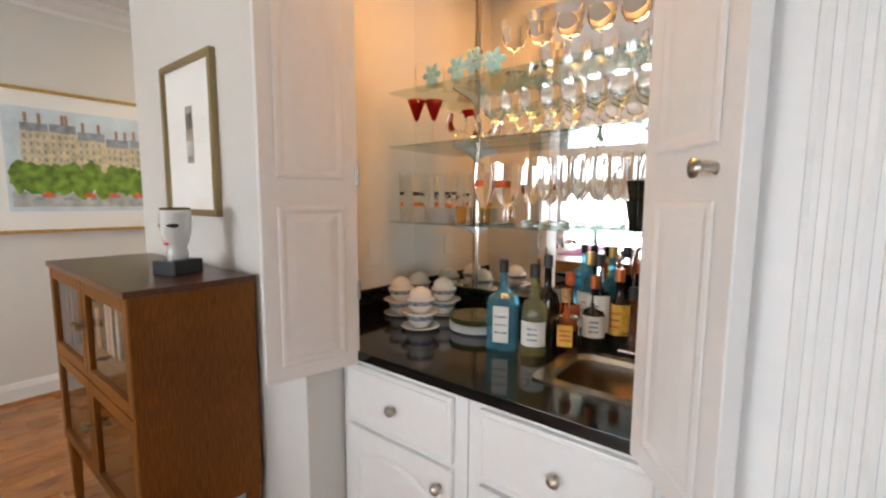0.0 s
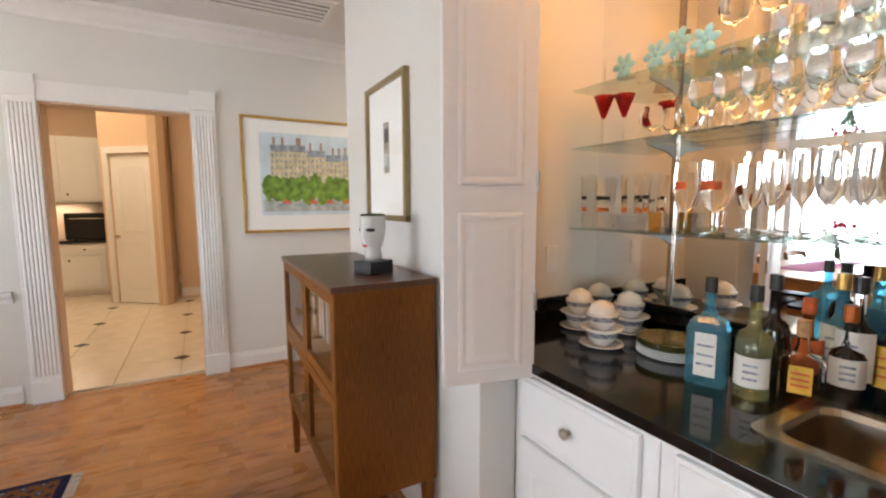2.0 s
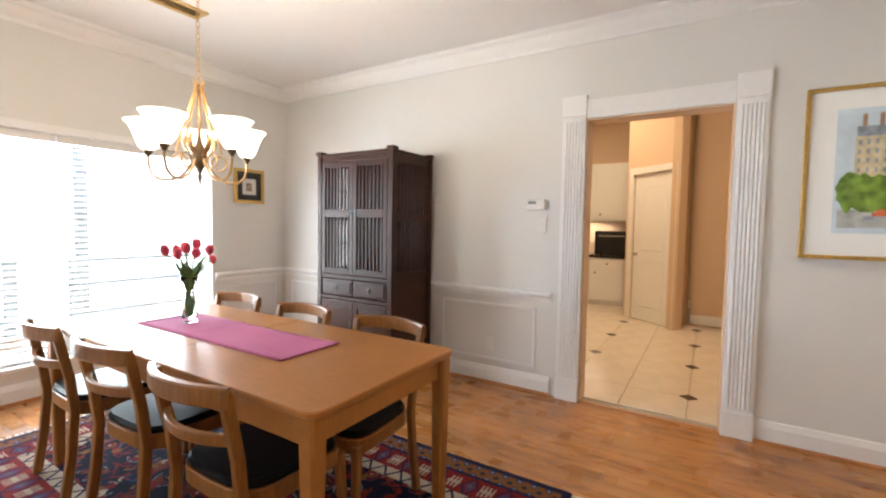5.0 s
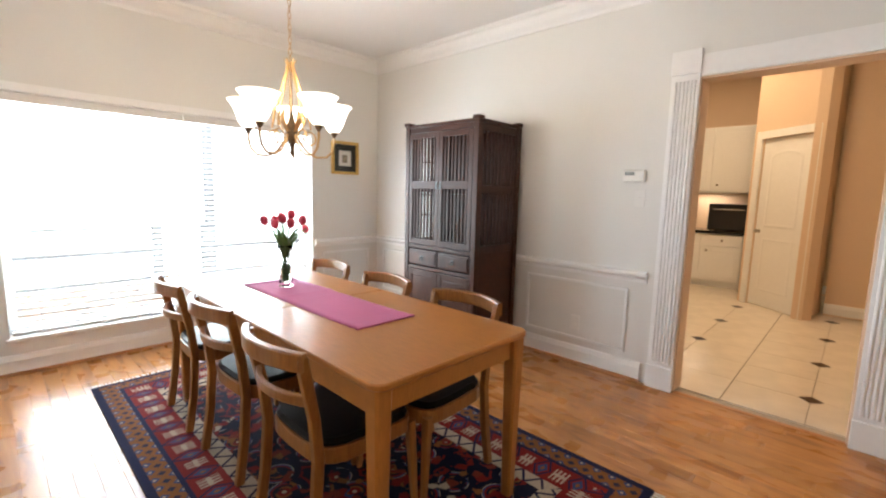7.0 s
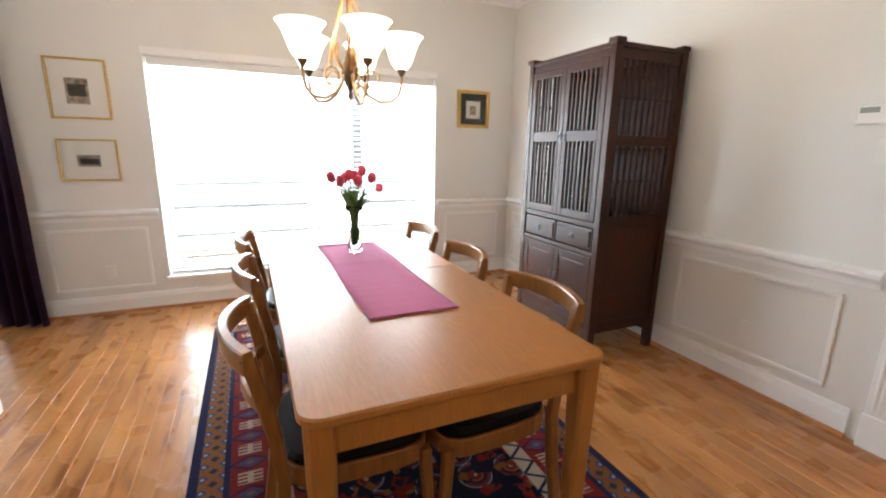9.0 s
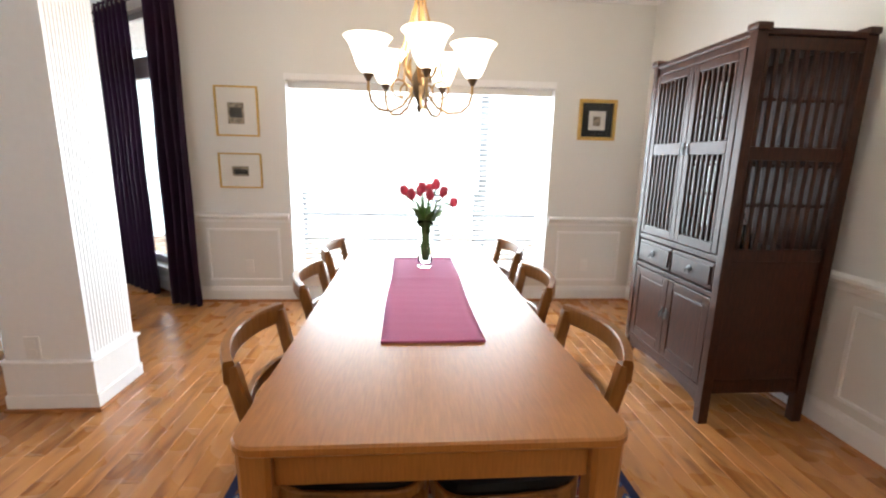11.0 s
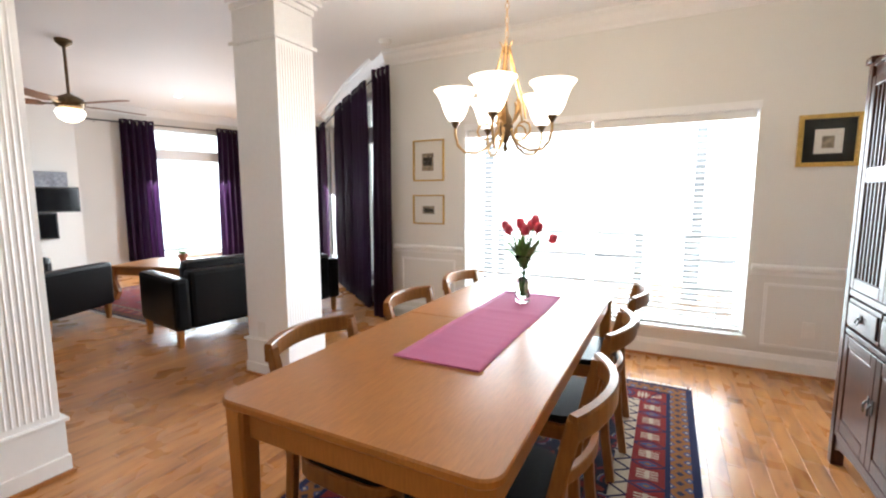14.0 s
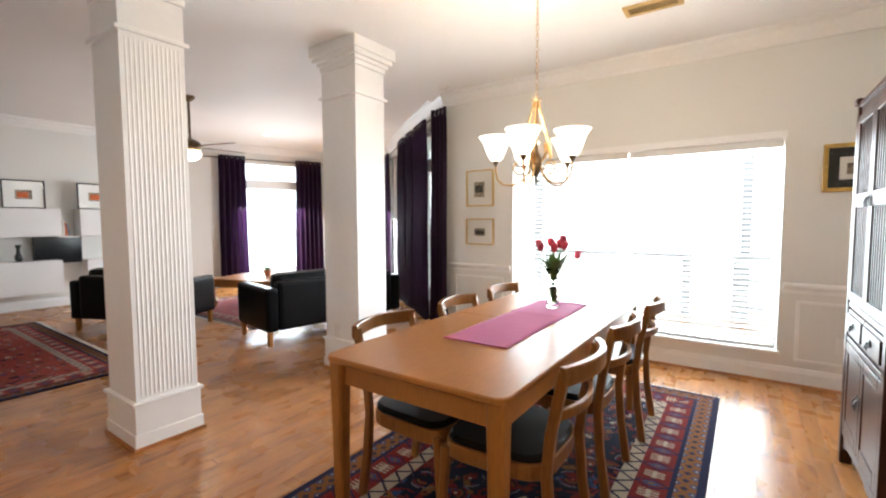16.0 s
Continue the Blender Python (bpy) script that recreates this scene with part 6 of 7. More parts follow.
for x, y, n in ((-3.60, yf + 0.01, 2), (-3.70, yf + 0.01, 2)):
    for k in range(n):
        vessel("cup", tumbler_prof(0.028, 0.044, 0.095), M_CUPGREEN if x > -3.65 else M_TERRA, "dark glazed cup stacked on the shelf", "cup", "stacked cups", (x, y, SH[0] + 0.06 * k))
# second shelf
for x, y in ((-2.665, yf), (-2.725, yf - 0.045)):
    g = vessel("cocktail_glass", [(0, 0.0), (0.034, 0.0), (0.034, 0.002), (0.006, 0.006), (0.0035, 0.015), (0.0035, 0.10), (0.006, 0.108)], M_GLASS, "red cone-shaped cocktail glass on a clear stem", "cocktail glass", "red glasses", (x, y, SH[1]))
    bm = bm_new()
    lathe(bm, [(0, 0.104), (0.008, 0.108), (0.022, 0.145), (0.040, 0.192), (0.038, 0.192), (0.020, 0.147), (0, 0.112)], 20)
    part("cone", bm, M_RED, g, "red glass cone", smooth=True)
place_row("wine_glass", stem_prof(0.034, 0.075, 0.036, 0.029, 0.165), M_GLASS, "clear wine glass on a glass shelf", "wine glass", "wine glasses",
          [(-3.05 - 0.079 * k, yf, SH[1]) for k in range(10)] + [(-3.02 - 0.079 * k, yb, SH[1]) for k in range(10)])
place_row("brandy_glass", stem_prof(0.03, 0.03, 0.042, 0.03, 0.11), M_GLASS, "clear brandy glass on a glass shelf", "brandy glass", "brandy glasses", [(-2.88, yf, SH[1]), (-2.96, yb, SH[1]), (-2.90, yb - 0.01, SH[1])])
# top shelf
place_row("juice_glass", tumbler_prof(0.026, 0.03, 0.10), M_GLASS, "clear juice glass on the top shelf", "tumbler", "juice glasses", [(-2.70, yf, SH[2]), (-2.78, yb, SH[2]), (-2.98, yf, SH[2])])
for k, (x, dz) in enumerate(((-2.76, 0.05), (-2.89, 0.055), (-2.97, 0.07), (-3.06, 0.05))):
    fl = thing("blue_flower", pose(x, yf + 0.01, SH[2]), "aqua blue flower-shaped drink stirrer holder", "ornament", "blue flower ornaments")
    bm = bm_new()
    for j in range(6):
        a = 2 * math.pi * j / 6 + k
        bmesh.ops.create_uvsphere(bm, u_segments=8, v_segments=6, radius=1, matrix=Matrix.Translation((0.030 * math.cos(a), 0, dz + 0.030 * math.sin(a))) @ Matrix.Rotation(-a, 4, "Y") @ Matrix.Diagonal((0.021, 0.004, 0.014, 1)))
    bmesh.ops.create_uvsphere(bm, u_segments=8, v_segments=6, radius=1, matrix=Matrix.Translation((0, 0, dz)) @ Matrix.Diagonal((0.012, 0.006, 0.012, 1)))
    part("petals", bm, M_AQUA, fl, smooth=True)
    bm = bm_new()
    lathe(bm, [(0, 0), (0.018, 0), (0.018, 0.004), (0.003, 0.008), (0.003, dz)], 10)
    part("stand", bm, M_AQUA, fl)
place_row("cocktail_glass", stem_prof(0.034, 0.08, 0.045, 0.052, 0.18), M_GLASS, "large clear cocktail glass on the top shelf", "cocktail glass", "cocktail glasses",
          [(-3.13 - 0.105 * k, yf - 0.02, SH[2]) for k in range(6)], None)


# cups and saucers, plates
def bowl_stack(x, y, n):
    z = CT
    for k in range(n):
        c = thing("cup_and_saucer", pose(x, y, z, 0, 0, 40 * k), "white porcelain two-handled cup on a saucer, stacked", "cup and saucer", "stacked porcelain cups")
        bm = bm_new()
        lathe(bm, [(0, 0), (0.035, 0), (0.045, 0.004), (0.076, 0.012), (0.076, 0.0145), (0.044, 0.008), (0, 0.005)], 26)
        part("saucer", bm, M_CERAM, c, smooth=True)
        bm = bm_new()
        lathe(bm, [(0, 0.006), (0.028, 0.006), (0.030, 0.012), (0.046, 0.028), (0.054, 0.05), (0.056, 0.064), (0.0535, 0.064), (0.051, 0.05), (0.043, 0.03), (0, 0.014)], 26)
        part("cup", bm, M_CERAM, c, smooth=True)
        bm = bm_new()
        lathe(bm, [(0.0515, 0.040), (0.0548, 0.049), (0.0562, 0.058)], 26)
        part("pattern_band", bm, M_BLUEPRINT, c, "grey-blue floral band")
        z += 0.058
    d = thing("bowl", pose(x, y, z + 0.006), "white bowl turned upside down on the stack", "bowl", "upturned bowls")
    bm = bm_new()
    lathe(bm, [(0.047, 0.0), (0.045, 0.014), (0.038, 0.029), (0.024, 0.038), (0.016, 0.039), (0.015, 0.043), (0, 0.043)], 24)
    part("body", bm, M_CERAM, d, smooth=True)


for x, y, n in ((-2.86, -5.40, 2), (-2.66, -5.50, 2), (-2.80, -5.62, 2), (-2.62, -5.66, 2)):
    bowl_stack(x, y, n)
for k in range(7):
    pl = thing("glass_plate", pose(-3.035, -5.53, CT + 0.008 * k), "dark olive glass plate in a stack" if k > 3 else "pale glass plate in a stack", "plate", "stack of glass plates")
    bm = bm_new()
    lathe(bm, [(0, 0), (0.06, 0), (0.1, 0.006), (0.105, 0.010), (0.1, 0.010), (0.06, 0.004), (0, 0.004)], 26)
    part("plate", bm, M_DKPLATE if k > 3 else M_CERAM, pl, smooth=True)


def bottle(x, y, h, r, body, cap, label_mat, label, neck=0.3, sq=False, rz=0.0, lab=(0.2, 0.6), liquid=None):
    b = thing("bottle", pose(x, y, CT, 0, 0, rz), label, "bottle", "bar bottles")
    hb = h * (1 - neck)
    prof = [(0, 0), (r * 0.94, 0), (r, 0.006), (r, hb * 0.82), (r * 0.85, hb * 0.93), (r * 0.42, hb), (0.013, hb + 0.02), (0.012, h - 0.02), (0.0145, h - 0.018), (0.0145, h - 0.004), (0, h - 0.002)]
    bm = bm_new()
    if sq:
        prev = None
        for q, z in prof:
            s = max(q, 0.002)
            o = round_rect(-s, s, -s * 0.8, s * 0.8, s * (0.25 if q > 0.02 else 0.9), 3)
            ring = [bm.verts.new((px, py, z)) for px, py in o]
            if prev:
                for k in range(len(ring)):
                    bm.faces.new((prev[k], prev[(k + 1) % len(ring)], ring[(k + 1) % len(ring)], ring[k]))
            prev = ring
        bm.faces.new(prev)
    else:
        lathe(bm, prof, 20)
    part("glass", bm, body, b, smooth=not sq)
    bm = bm_new()
    lathe(bm, [(0, h + 0.012), (0.0155, h + 0.011), (0.016, h - 0.03), (0.0135, h - 0.032), (0, h - 0.032)], 14)
    part("cap", bm, cap, b)
    if label_mat:
        bm = bm_new()
        z0, z1 = h * lab[0], h * lab[1]
        if sq:
            box(bm, -r * 0.52, r * 0.52, r * 0.8 + 0.0004, r * 0.8 + 0.0016, z0, z1)
        else:
            n = 12
            lo = [bm.verts.new(((r + 0.0008) * math.cos(a), (r + 0.0008) * math.sin(a), z0)) for a in [radians(20 + 140 * k / (n - 1)) for k in range(n)]]
            hi = [bm.verts.new((v.co.x, v.co.y, z1)) for v in lo]
            for k in range(n - 1):
                bm.faces.new((lo[k], lo[k + 1], hi[k + 1], hi[k]))
        lb = part("label", bm, label_mat, b)
        for k in range(3):
            bm = bm_new()
            zc = z0 + (z1 - z0) * (0.25 + 0.22 * k)
            box(bm, -r * 0.4, r * 0.4, (r * 0.8 if sq else r) + 0.0012, (r * 0.8 if sq else r) + 0.0022, zc, zc + 0.006)
            part("printed_bar", bm, M_BLUEPRINT if label_mat is M_LABEL else M_REDP, lb)
    if liquid:
        bm = bm_new()
        lathe(bm, [(0, 0.006), (r * 0.9, 0.008), (r * 0.9, hb * 0.5), (0, hb * 0.5)], 16)
        part("liquid", bm, liquid, b)
    return b


bottle(-3.225, -5.41, 0.29, 0.05, M_BLUEG, M_BLKFRAME, M_LABEL, "square blue glass gin bottle with white label", 0.34, True, 20, (0.1, 0.52))
bottle(-3.335, -5.42, 0.285, 0.04, M_GREENG, M_BLKFRAME, M_LABEL, "pale green vermouth bottle with cream label", 0.36, False, 20, (0.12, 0.4))
bottle(-3.41, -5.50, 0.20, 0.046, M_GLASS, M_CORK, M_YLABEL, "squat clear liqueur bottle with yellow label and cork", 0.36, True, 20, (0.15, 0.5))
bottle(-3.32, -5.55, 0.30, 0.038, M_DKGLASS, M_BLKFRAME, None, "dark glass wine bottle", 0.36)
bottle(-3.38, -5.60, 0.24, 0.036, M_AMBER, M_REDP, M_REDP, "amber bitters bottle with red label", 0.4, False, 30)
bottle(-3.43, -5.65, 0.31, 0.04, M_BLUEG, M_GOLD, M_LABEL, "tall clear blue spirit bottle with gold cap", 0.36)
bottle(-3.475, -5.62, 0.31, 0.042, M_GLASS, M_BLKFRAME, M_LABEL, "tall clear spirit bottle with black cap", 0.36)
bottle(-3.47, -5.53 - 0.06, 0.24, 0.038, M_DKGLASS, M_COPPER, M_LABEL, "dark liqueur bottle with copper neck foil", 0.4, False, 20, (0.2, 0.5))
bottle(-3.53, -5.66, 0.26, 0.042, M_DKGLASS, M_COPPER, M_YLABEL, "dark rum bottle with amber cap", 0.36)
bottle(-3.57, -5.68, 0.20, 0.04, M_AMBER, M_BLKFRAME, None, "short amber glass decanter on the worktop", 0.36)


# ---- curtains ----
def curtain(m, w, h, folds, depth, label, seed, gather=1.0):
    c = thing("curtain", m, label, "curtain", "purple curtains")
    rg = random.Random(seed)
    nx, nz = folds * 10, 14
    bm = bm_new()
    ph = [rg.uniform(-0.5, 0.5) for _ in range(folds + 1)]
    g = []
    for j in range(nz + 1):
        v = j / nz
        row = []
        for i in range(nx + 1):
            u = i / nx
            f = u * folds
            a = 2 * math.pi * f + 0.6 * ph[int(f) if int(f) <= folds else folds] * (1 - v)
            spread = 1 + 0.10 * (1 - v) * gather
            x = (u - 0.5) * w * spread + 0.012 * noise.noise((u * 5, v * 2, seed))
            y = depth * math.sin(a) * (0.75 + 0.35 * (1 - v)) + 0.02 * noise.noise((u * 3 + seed, v * 3, 1.0))
            row.append(bm.verts.new((x, y, 0.012 + v * (h - 0.012) + (0.008 * noise.noise((u * 9, 0, seed)) if j == 0 else 0))))
        g.append(row)
    for j in range(nz):
        for i in range(nx):
            bm.faces.new((g[j][i], g[j][i + 1], g[j + 1][i + 1], g[j + 1][i]))
    r = bmesh.ops.solidify(bm, geom=list(bm.faces), thickness=0.003)
    part("cloth", bm, M_CURTAIN, c, smooth=True)
    for k in range(folds):
        bm = bm_new()
        x = (k + 0.5) / folds * w - w / 2
        pts = [(x, 0.028 * math.cos(a), h - 0.055 + 0.028 * math.sin(a)) for a in [2 * math.pi * i / 14 for i in range(15)]]
        tube(bm, pts, 0.006, 6)
        part("grommet", bm, M_CHROME, c)


M_ROD = mat("black_rod", (0.02, 0.02, 0.02), 0.4, metal=0.5, vary=0.1, bump=0.0)


def bay_curtain(i, u, w, folds, seed):
    m, ln = bay_matrix(i)
    curtain(m @ pose(u, -0.11, 0), w, 2.55, folds, 0.04, "dark purple satin grommet curtain drawn aside", seed)


for i, (ua, ub) in enumerate(((0.5, 2.40), (0.1, 1.75), (0.1, 2.2), (0.12, 1.4))):
    m, ln = bay_matrix(i)
    rod = thing("curtain_rod", m, "black metal curtain rod", "curtain rod", "curtain rods")
    bm = bm_new()
    tube(bm, [(0.12, -0.11, 2.495), (ln - 0.12, -0.11, 2.495)], 0.010, 8)
    part("pole", bm, M_ROD, rod)
    for u in (0.25, ln - 0.2):
        bm = bm_new()
        tube(bm, [(u, 0, 2.47), (u, -0.11, 2.485)], 0.006, 6)
        part("bracket", bm, M_ROD, rod)
bay_curtain(0, 0.80, 0.48, 5, 1)
bay_curtain(0, 2.30, 0.56, 6, 2)
bay_curtain(1, 1.55, 0.48, 5, 3)
bay_curtain(2, 0.38, 0.40, 5, 4)
bay_curtain(2, 1.95, 0.55, 6, 5)
bay_curtain(3, 0.22, 0.36, 4, 6)
bay_curtain(3, 0.80, 0.60, 7, 7)
curtain(pose(-3.985, -0.10, 0, 0, 0, -18), 0.29, 2.55, 4, 0.045, "dark purple satin grommet curtain at the wall end", 9, 1.6)

# ---- living room ----
def sofa(m, w, d, label):
    s = thing("sofa", m, label, "sofa", "black leather sofas")
    bm = bm_new()
    box(bm, -w / 2 + 0.1, w / 2 - 0.1, -d / 2 + 0.06, d / 2 - 0.02, 0.16, 0.30, 0.02)
    part("base", bm, M_BLACK, s)
    for sx in (-1, 1):
        bm = bm_new()
        x0, x1 = sorted((sx * w / 2, sx * (w / 2 - 0.13)))
        box(bm, x0, x1, -d / 2, d / 2 - 0.01, 0.15, 0.60, 0.035)
        part("arm", bm, M_BLACK, s)
    bm = bm_new()
    box(bm, -w / 2 + 0.13, w / 2 - 0.13, -d / 2, -d / 2 + 0.15, 0.15, 0.66, 0.04)
    part("back", bm, M_BLACK, s)
    n = 2
    cw = (w - 0.27) / n
    for k in range(n):
        x0 = -w / 2 + 0.135 + k * cw
        bm = bm_new()
        box(bm, x0 + 0.004, x0 + cw - 0.004, -d / 2 + 0.16, d / 2, 0.29, 0.43, 0.04)
        part("seat_cushion", bm, M_BLACK, s)
        bm = bm_new()
        box(bm, x0 + 0.004, x0 + cw - 0.004, -d / 2 + 0.10, -d / 2 + 0.28, 0.40, 0.735, 0.07)
        part("back_cushion", bm, M_BLACK, s)
    for sx in (-1, 1):
        for sy in (-1, 1):
            bm = bm_new()
            leg(bm, sx * (w / 2 - 0.05), sy * (d / 2 - 0.06), 0, 0.155, 0.055, 0.04)
            part("foot", bm, M_TABLE, s, "oak block foot")


sofa(pose(-5.20, -0.79, 0.0, 0, 0, 80), 1.72, 0.80, "low black leather sofa with oak feet, seen from behind")
sofa(pose(-7.05, -1.97, 0.0, 0, 0, 24), 1.30, 0.80, "low black leather sofa with loose back cushions")
ct = thing("coffee_table", pose(-7.1, -0.45, 0.011, 0, 0, 20), "low carved orange-brown wooden coffee table", "coffee table")
bm = bm_new()
slab(bm, round_rect(-0.55, 0.55, -0.38, 0.38, 0.03, 3), 0.40, 0.43, 0.006)
part("tabletop", bm, M_TABLE, ct)
bm = bm_new()
for a in ((-0.5, 0.5, -0.345, -0.32), (-0.5, 0.5, 0.32, 0.345), (-0.515, -0.49, -0.32, 0.32), (0.49, 0.515, -0.32, 0.32)):
    box(bm, *a, 0.31, 0.40, 0.004)
part("apron", bm, M_TABLE, ct)
for sx in (-1, 1):
    for sy in (-1, 1):
        bm = bm_new()
        sweep(bm, [(sx * 0.50, sy * 0.33, 0.40), (sx * 0.52, sy * 0.35, 0.25), (sx * 0.49, sy * 0.32, 0.1), (sx * 0.52, sy * 0.35, 0.0)], 0.065, 0.065)
        part("leg", bm, M_TABLE, ct)
pt = thing("potted_plant", pose(-7.0, -0.35, 0.442), "small succulent in a terracotta pot on the coffee table", "plant")
bm = bm_new()
lathe(bm, [(0, 0), (0.04, 0), (0.055, 0.08), (0.06, 0.08), (0.06, 0.1), (0.05, 0.1), (0.045, 0.08), (0, 0.08)], 16)
part("pot", bm, M_TERRA, pt)
bm = bm_new()
for k in range(16):
    a, e = k * 2.4, 0.3 + 0.06 * k
    tube(bm, [(0, 0, 0.09), (0.03 * math.cos(a), 0.03 * math.sin(a), 0.10 + 0.03 * e), (0.06 * math.cos(a), 0.06 * math.sin(a), 0.11 + 0.06 * e)], 0.006, 5, (0.008, 0.002))
part("leaves", bm, M_LEAF, pt)
r = rug(-8.47, -5.37, -4.70, -2.70, M_RUG2, "red patterned oriental rug on the living room floor")
r2 = rug(-8.2, -5.8, -1.35, 0.35, M_RUG3, "faded red rug under the coffee table")


def wall_box(y0, y1, z0, z1, d, label):
    s = thing("floating_cabinet", pose(-9.6, (y0 + y1) / 2, z0), label, "wall cabinet", "floating white cabinets")
    w, h = y1 - y0, z1 - z0
    bm = bm_new()
    box(bm, 0.001, d, -w / 2, w / 2, 0, h, 0.004)
    part("body", bm, M_WHITELAC, s)
    bm = bm_new()
    box(bm, d + 0.001, d + 0.018, -w / 2 + 0.002, w / 2 - 0.002, 0.002, h - 0.002, 0.003)
    part("door", bm, M_WHITELAC, s)


WS = "glossy white floating cabinet on the wall"
wall_box(-3.2, -2.17, 1.07, 1.47, 0.3, WS)
wall_box(-1.95, -1.0, 1.07, 1.47, 0.3, WS)
wall_box(-3.2, -2.18, 0.25, 0.72, 0.3, WS)
wall_box(-1.89, -1.0, 0.40, 0.70, 0.3, WS)
tv = thing("television", pose(-9.6, -2.165, 0.66), "black flat television on the wall between white cabinets", "television")
bm = bm_new()
box(bm, 0.001, 0.09, -0.28, 0.28, 0, 0.415, 0.006)
part("casing", bm, M_BLKFRAME, tv)
bm = bm_new()
box(bm, 0.0905, 0.092, -0.27, 0.27, 0.012, 0.403)
part("screen", bm, M_TVB, tv)
def panel_unit(y0, y1, z0, z1, name, label, category, front):
    o = thing(name, pose(-9.6, (y0 + y1) / 2, z0), label, category)
    w, h = y1 - y0, z1 - z0
    bm = bm_new()
    box(bm, 0.001, 0.06, -w / 2, w / 2, 0, h, 0.004)
    part("casing", bm, M_BLKFRAME if front is M_TVB else M_ROOFP, o)
    bm = bm_new()
    box(bm, 0.0605, 0.063, -w / 2 + 0.02, w / 2 - 0.02, 0.02, h - 0.02, 0.001)
    part("front_panel", bm, front, o)


panel_unit(-0.98, -0.335, 1.06, 1.44, "wall_screen", "black glossy screen hung on the living room wall", "screen", M_TVB)
panel_unit(-0.98, -0.64, 0.66, 1.055, "wall_cabinet", "black glass-fronted cabinet below the wall screen", "wall cabinet", M_TVB)
panel_unit(-0.96, -0.47, 1.4415, 1.665, "soundbar_box", "grey cloth-fronted loudspeaker on the wall screen", "loudspeaker", M_ROOFP)
for y in (-2.53, -1.70):
    picture(pose(-9.45, y, 1.471 + 0.2, 0, 0, 90), 0.46, 0.40, M_BLKFRAME, 0.016, "framed photograph standing on a white wall cabinet", [(-0.09, 0.09, -0.07, 0.06, M_PRINT, 0), (-0.07, 0.05, -0.05, 0.03, M_REDP, 0.001)])
for k in range(3):
    bk = thing("book", pose(-9.45, -2.14 + 0.035 * k, 1.076, 6 * k, 0, 0), "book leaning between the white cabinets", "book", "books on the wall shelf")
    bm = bm_new()
    box(bm, -0.08, 0.08, 0, 0.025, 0, 0.22 - 0.02 * k, 0.003)
    part("cover", bm, (M_MAT, M_REDP, M_ROOFP)[k], bk)
bm = bm_new()
box(bm, -9.598, -9.35, -2.17, -1.95, 1.05, 1.074, 0.003)
tagged(finish(bm, "wall_shelf", M_WHITELAC), "white wall shelf between the cabinets", "shelf")
vessel("dark_vase", [(0, 0), (0.03, 0), (0.045, 0.06), (0.025, 0.13), (0.02, 0.16), (0.035, 0.24), (0.03, 0.24), (0, 0.15)], M_BLKFRAME, "slim dark vase on a white wall cabinet", "vase", "", (-9.45, -2.62, 0.721))

fan = thing("ceiling_fan", pose(-6.55, -1.62, LCEIL), "dark ceiling fan with wooden blades and a lit bowl light", "ceiling fan")
bm = bm_new()
lathe(bm, [(0, 0), (0.07, 0), (0.065, -0.03), (0.03, -0.06), (0.014, -0.065), (0.013, -0.49), (0.05, -0.51), (0.11, -0.54), (0.125, -0.58), (0.11, -0.62), (0.06, -0.64), (0, -0.64)], 24)
part("motor", bm, M_BRONZE, fan, smooth=True)
for k in range(5):
    a = 72 * k + 15
    bm = bm_new()
    slab(bm, round_rect(0.2, 0.66, -0.065, 0.065, 0.04, 4), -0.004, 0.004, 0.002)
    bmesh.ops.transform(bm, matrix=pose(0, 0, -0.59, 10, 0, a), verts=bm.verts)
    b = part("blade", bm, M_FANWOOD, fan)
    bm = bm_new()
    box(bm, 0.08, 0.24, -0.018, 0.018, -0.004, 0.004, 0.002, pose(0, 0, -0.595, 10, 0, a))
    part("blade_iron", bm, M_BRONZE, b)
bm = bm_new()
lathe(bm, [(0.105, -0.645), (0.12, -0.67), (0.10, -0.72), (0.05, -0.755), (0, -0.76)], 24)
part("light_bowl", bm, M_FROST, fan, "lit frosted glass bowl", smooth=True)
point_light("fan_bulb", (-6.55, -1.62, LCEIL - 0.80), 6, WARM, 0.06)
for x, y in ((-7.9, 0.3), (-6.0, 0.2), (-5.2, -2.6)):
    dl = thing("recessed_light", pose(x, y, LCEIL), "small round recessed ceiling light", "ceiling light", "recessed lights")
    bm = bm_new()
    lathe(bm, [(0.07, 0.0), (0.07, -0.006), (0.05, -0.008), (0.048, -0.001)], 20)
    part("trim_ring", bm, M_PLASTIC, dl)
    bm = bm_new()
    lathe(bm, [(0, -0.002), (0.047, -0.002), (0.047, -0.001), (0, -0.001)], 20)
    part("lens", bm, M_BULB, dl)

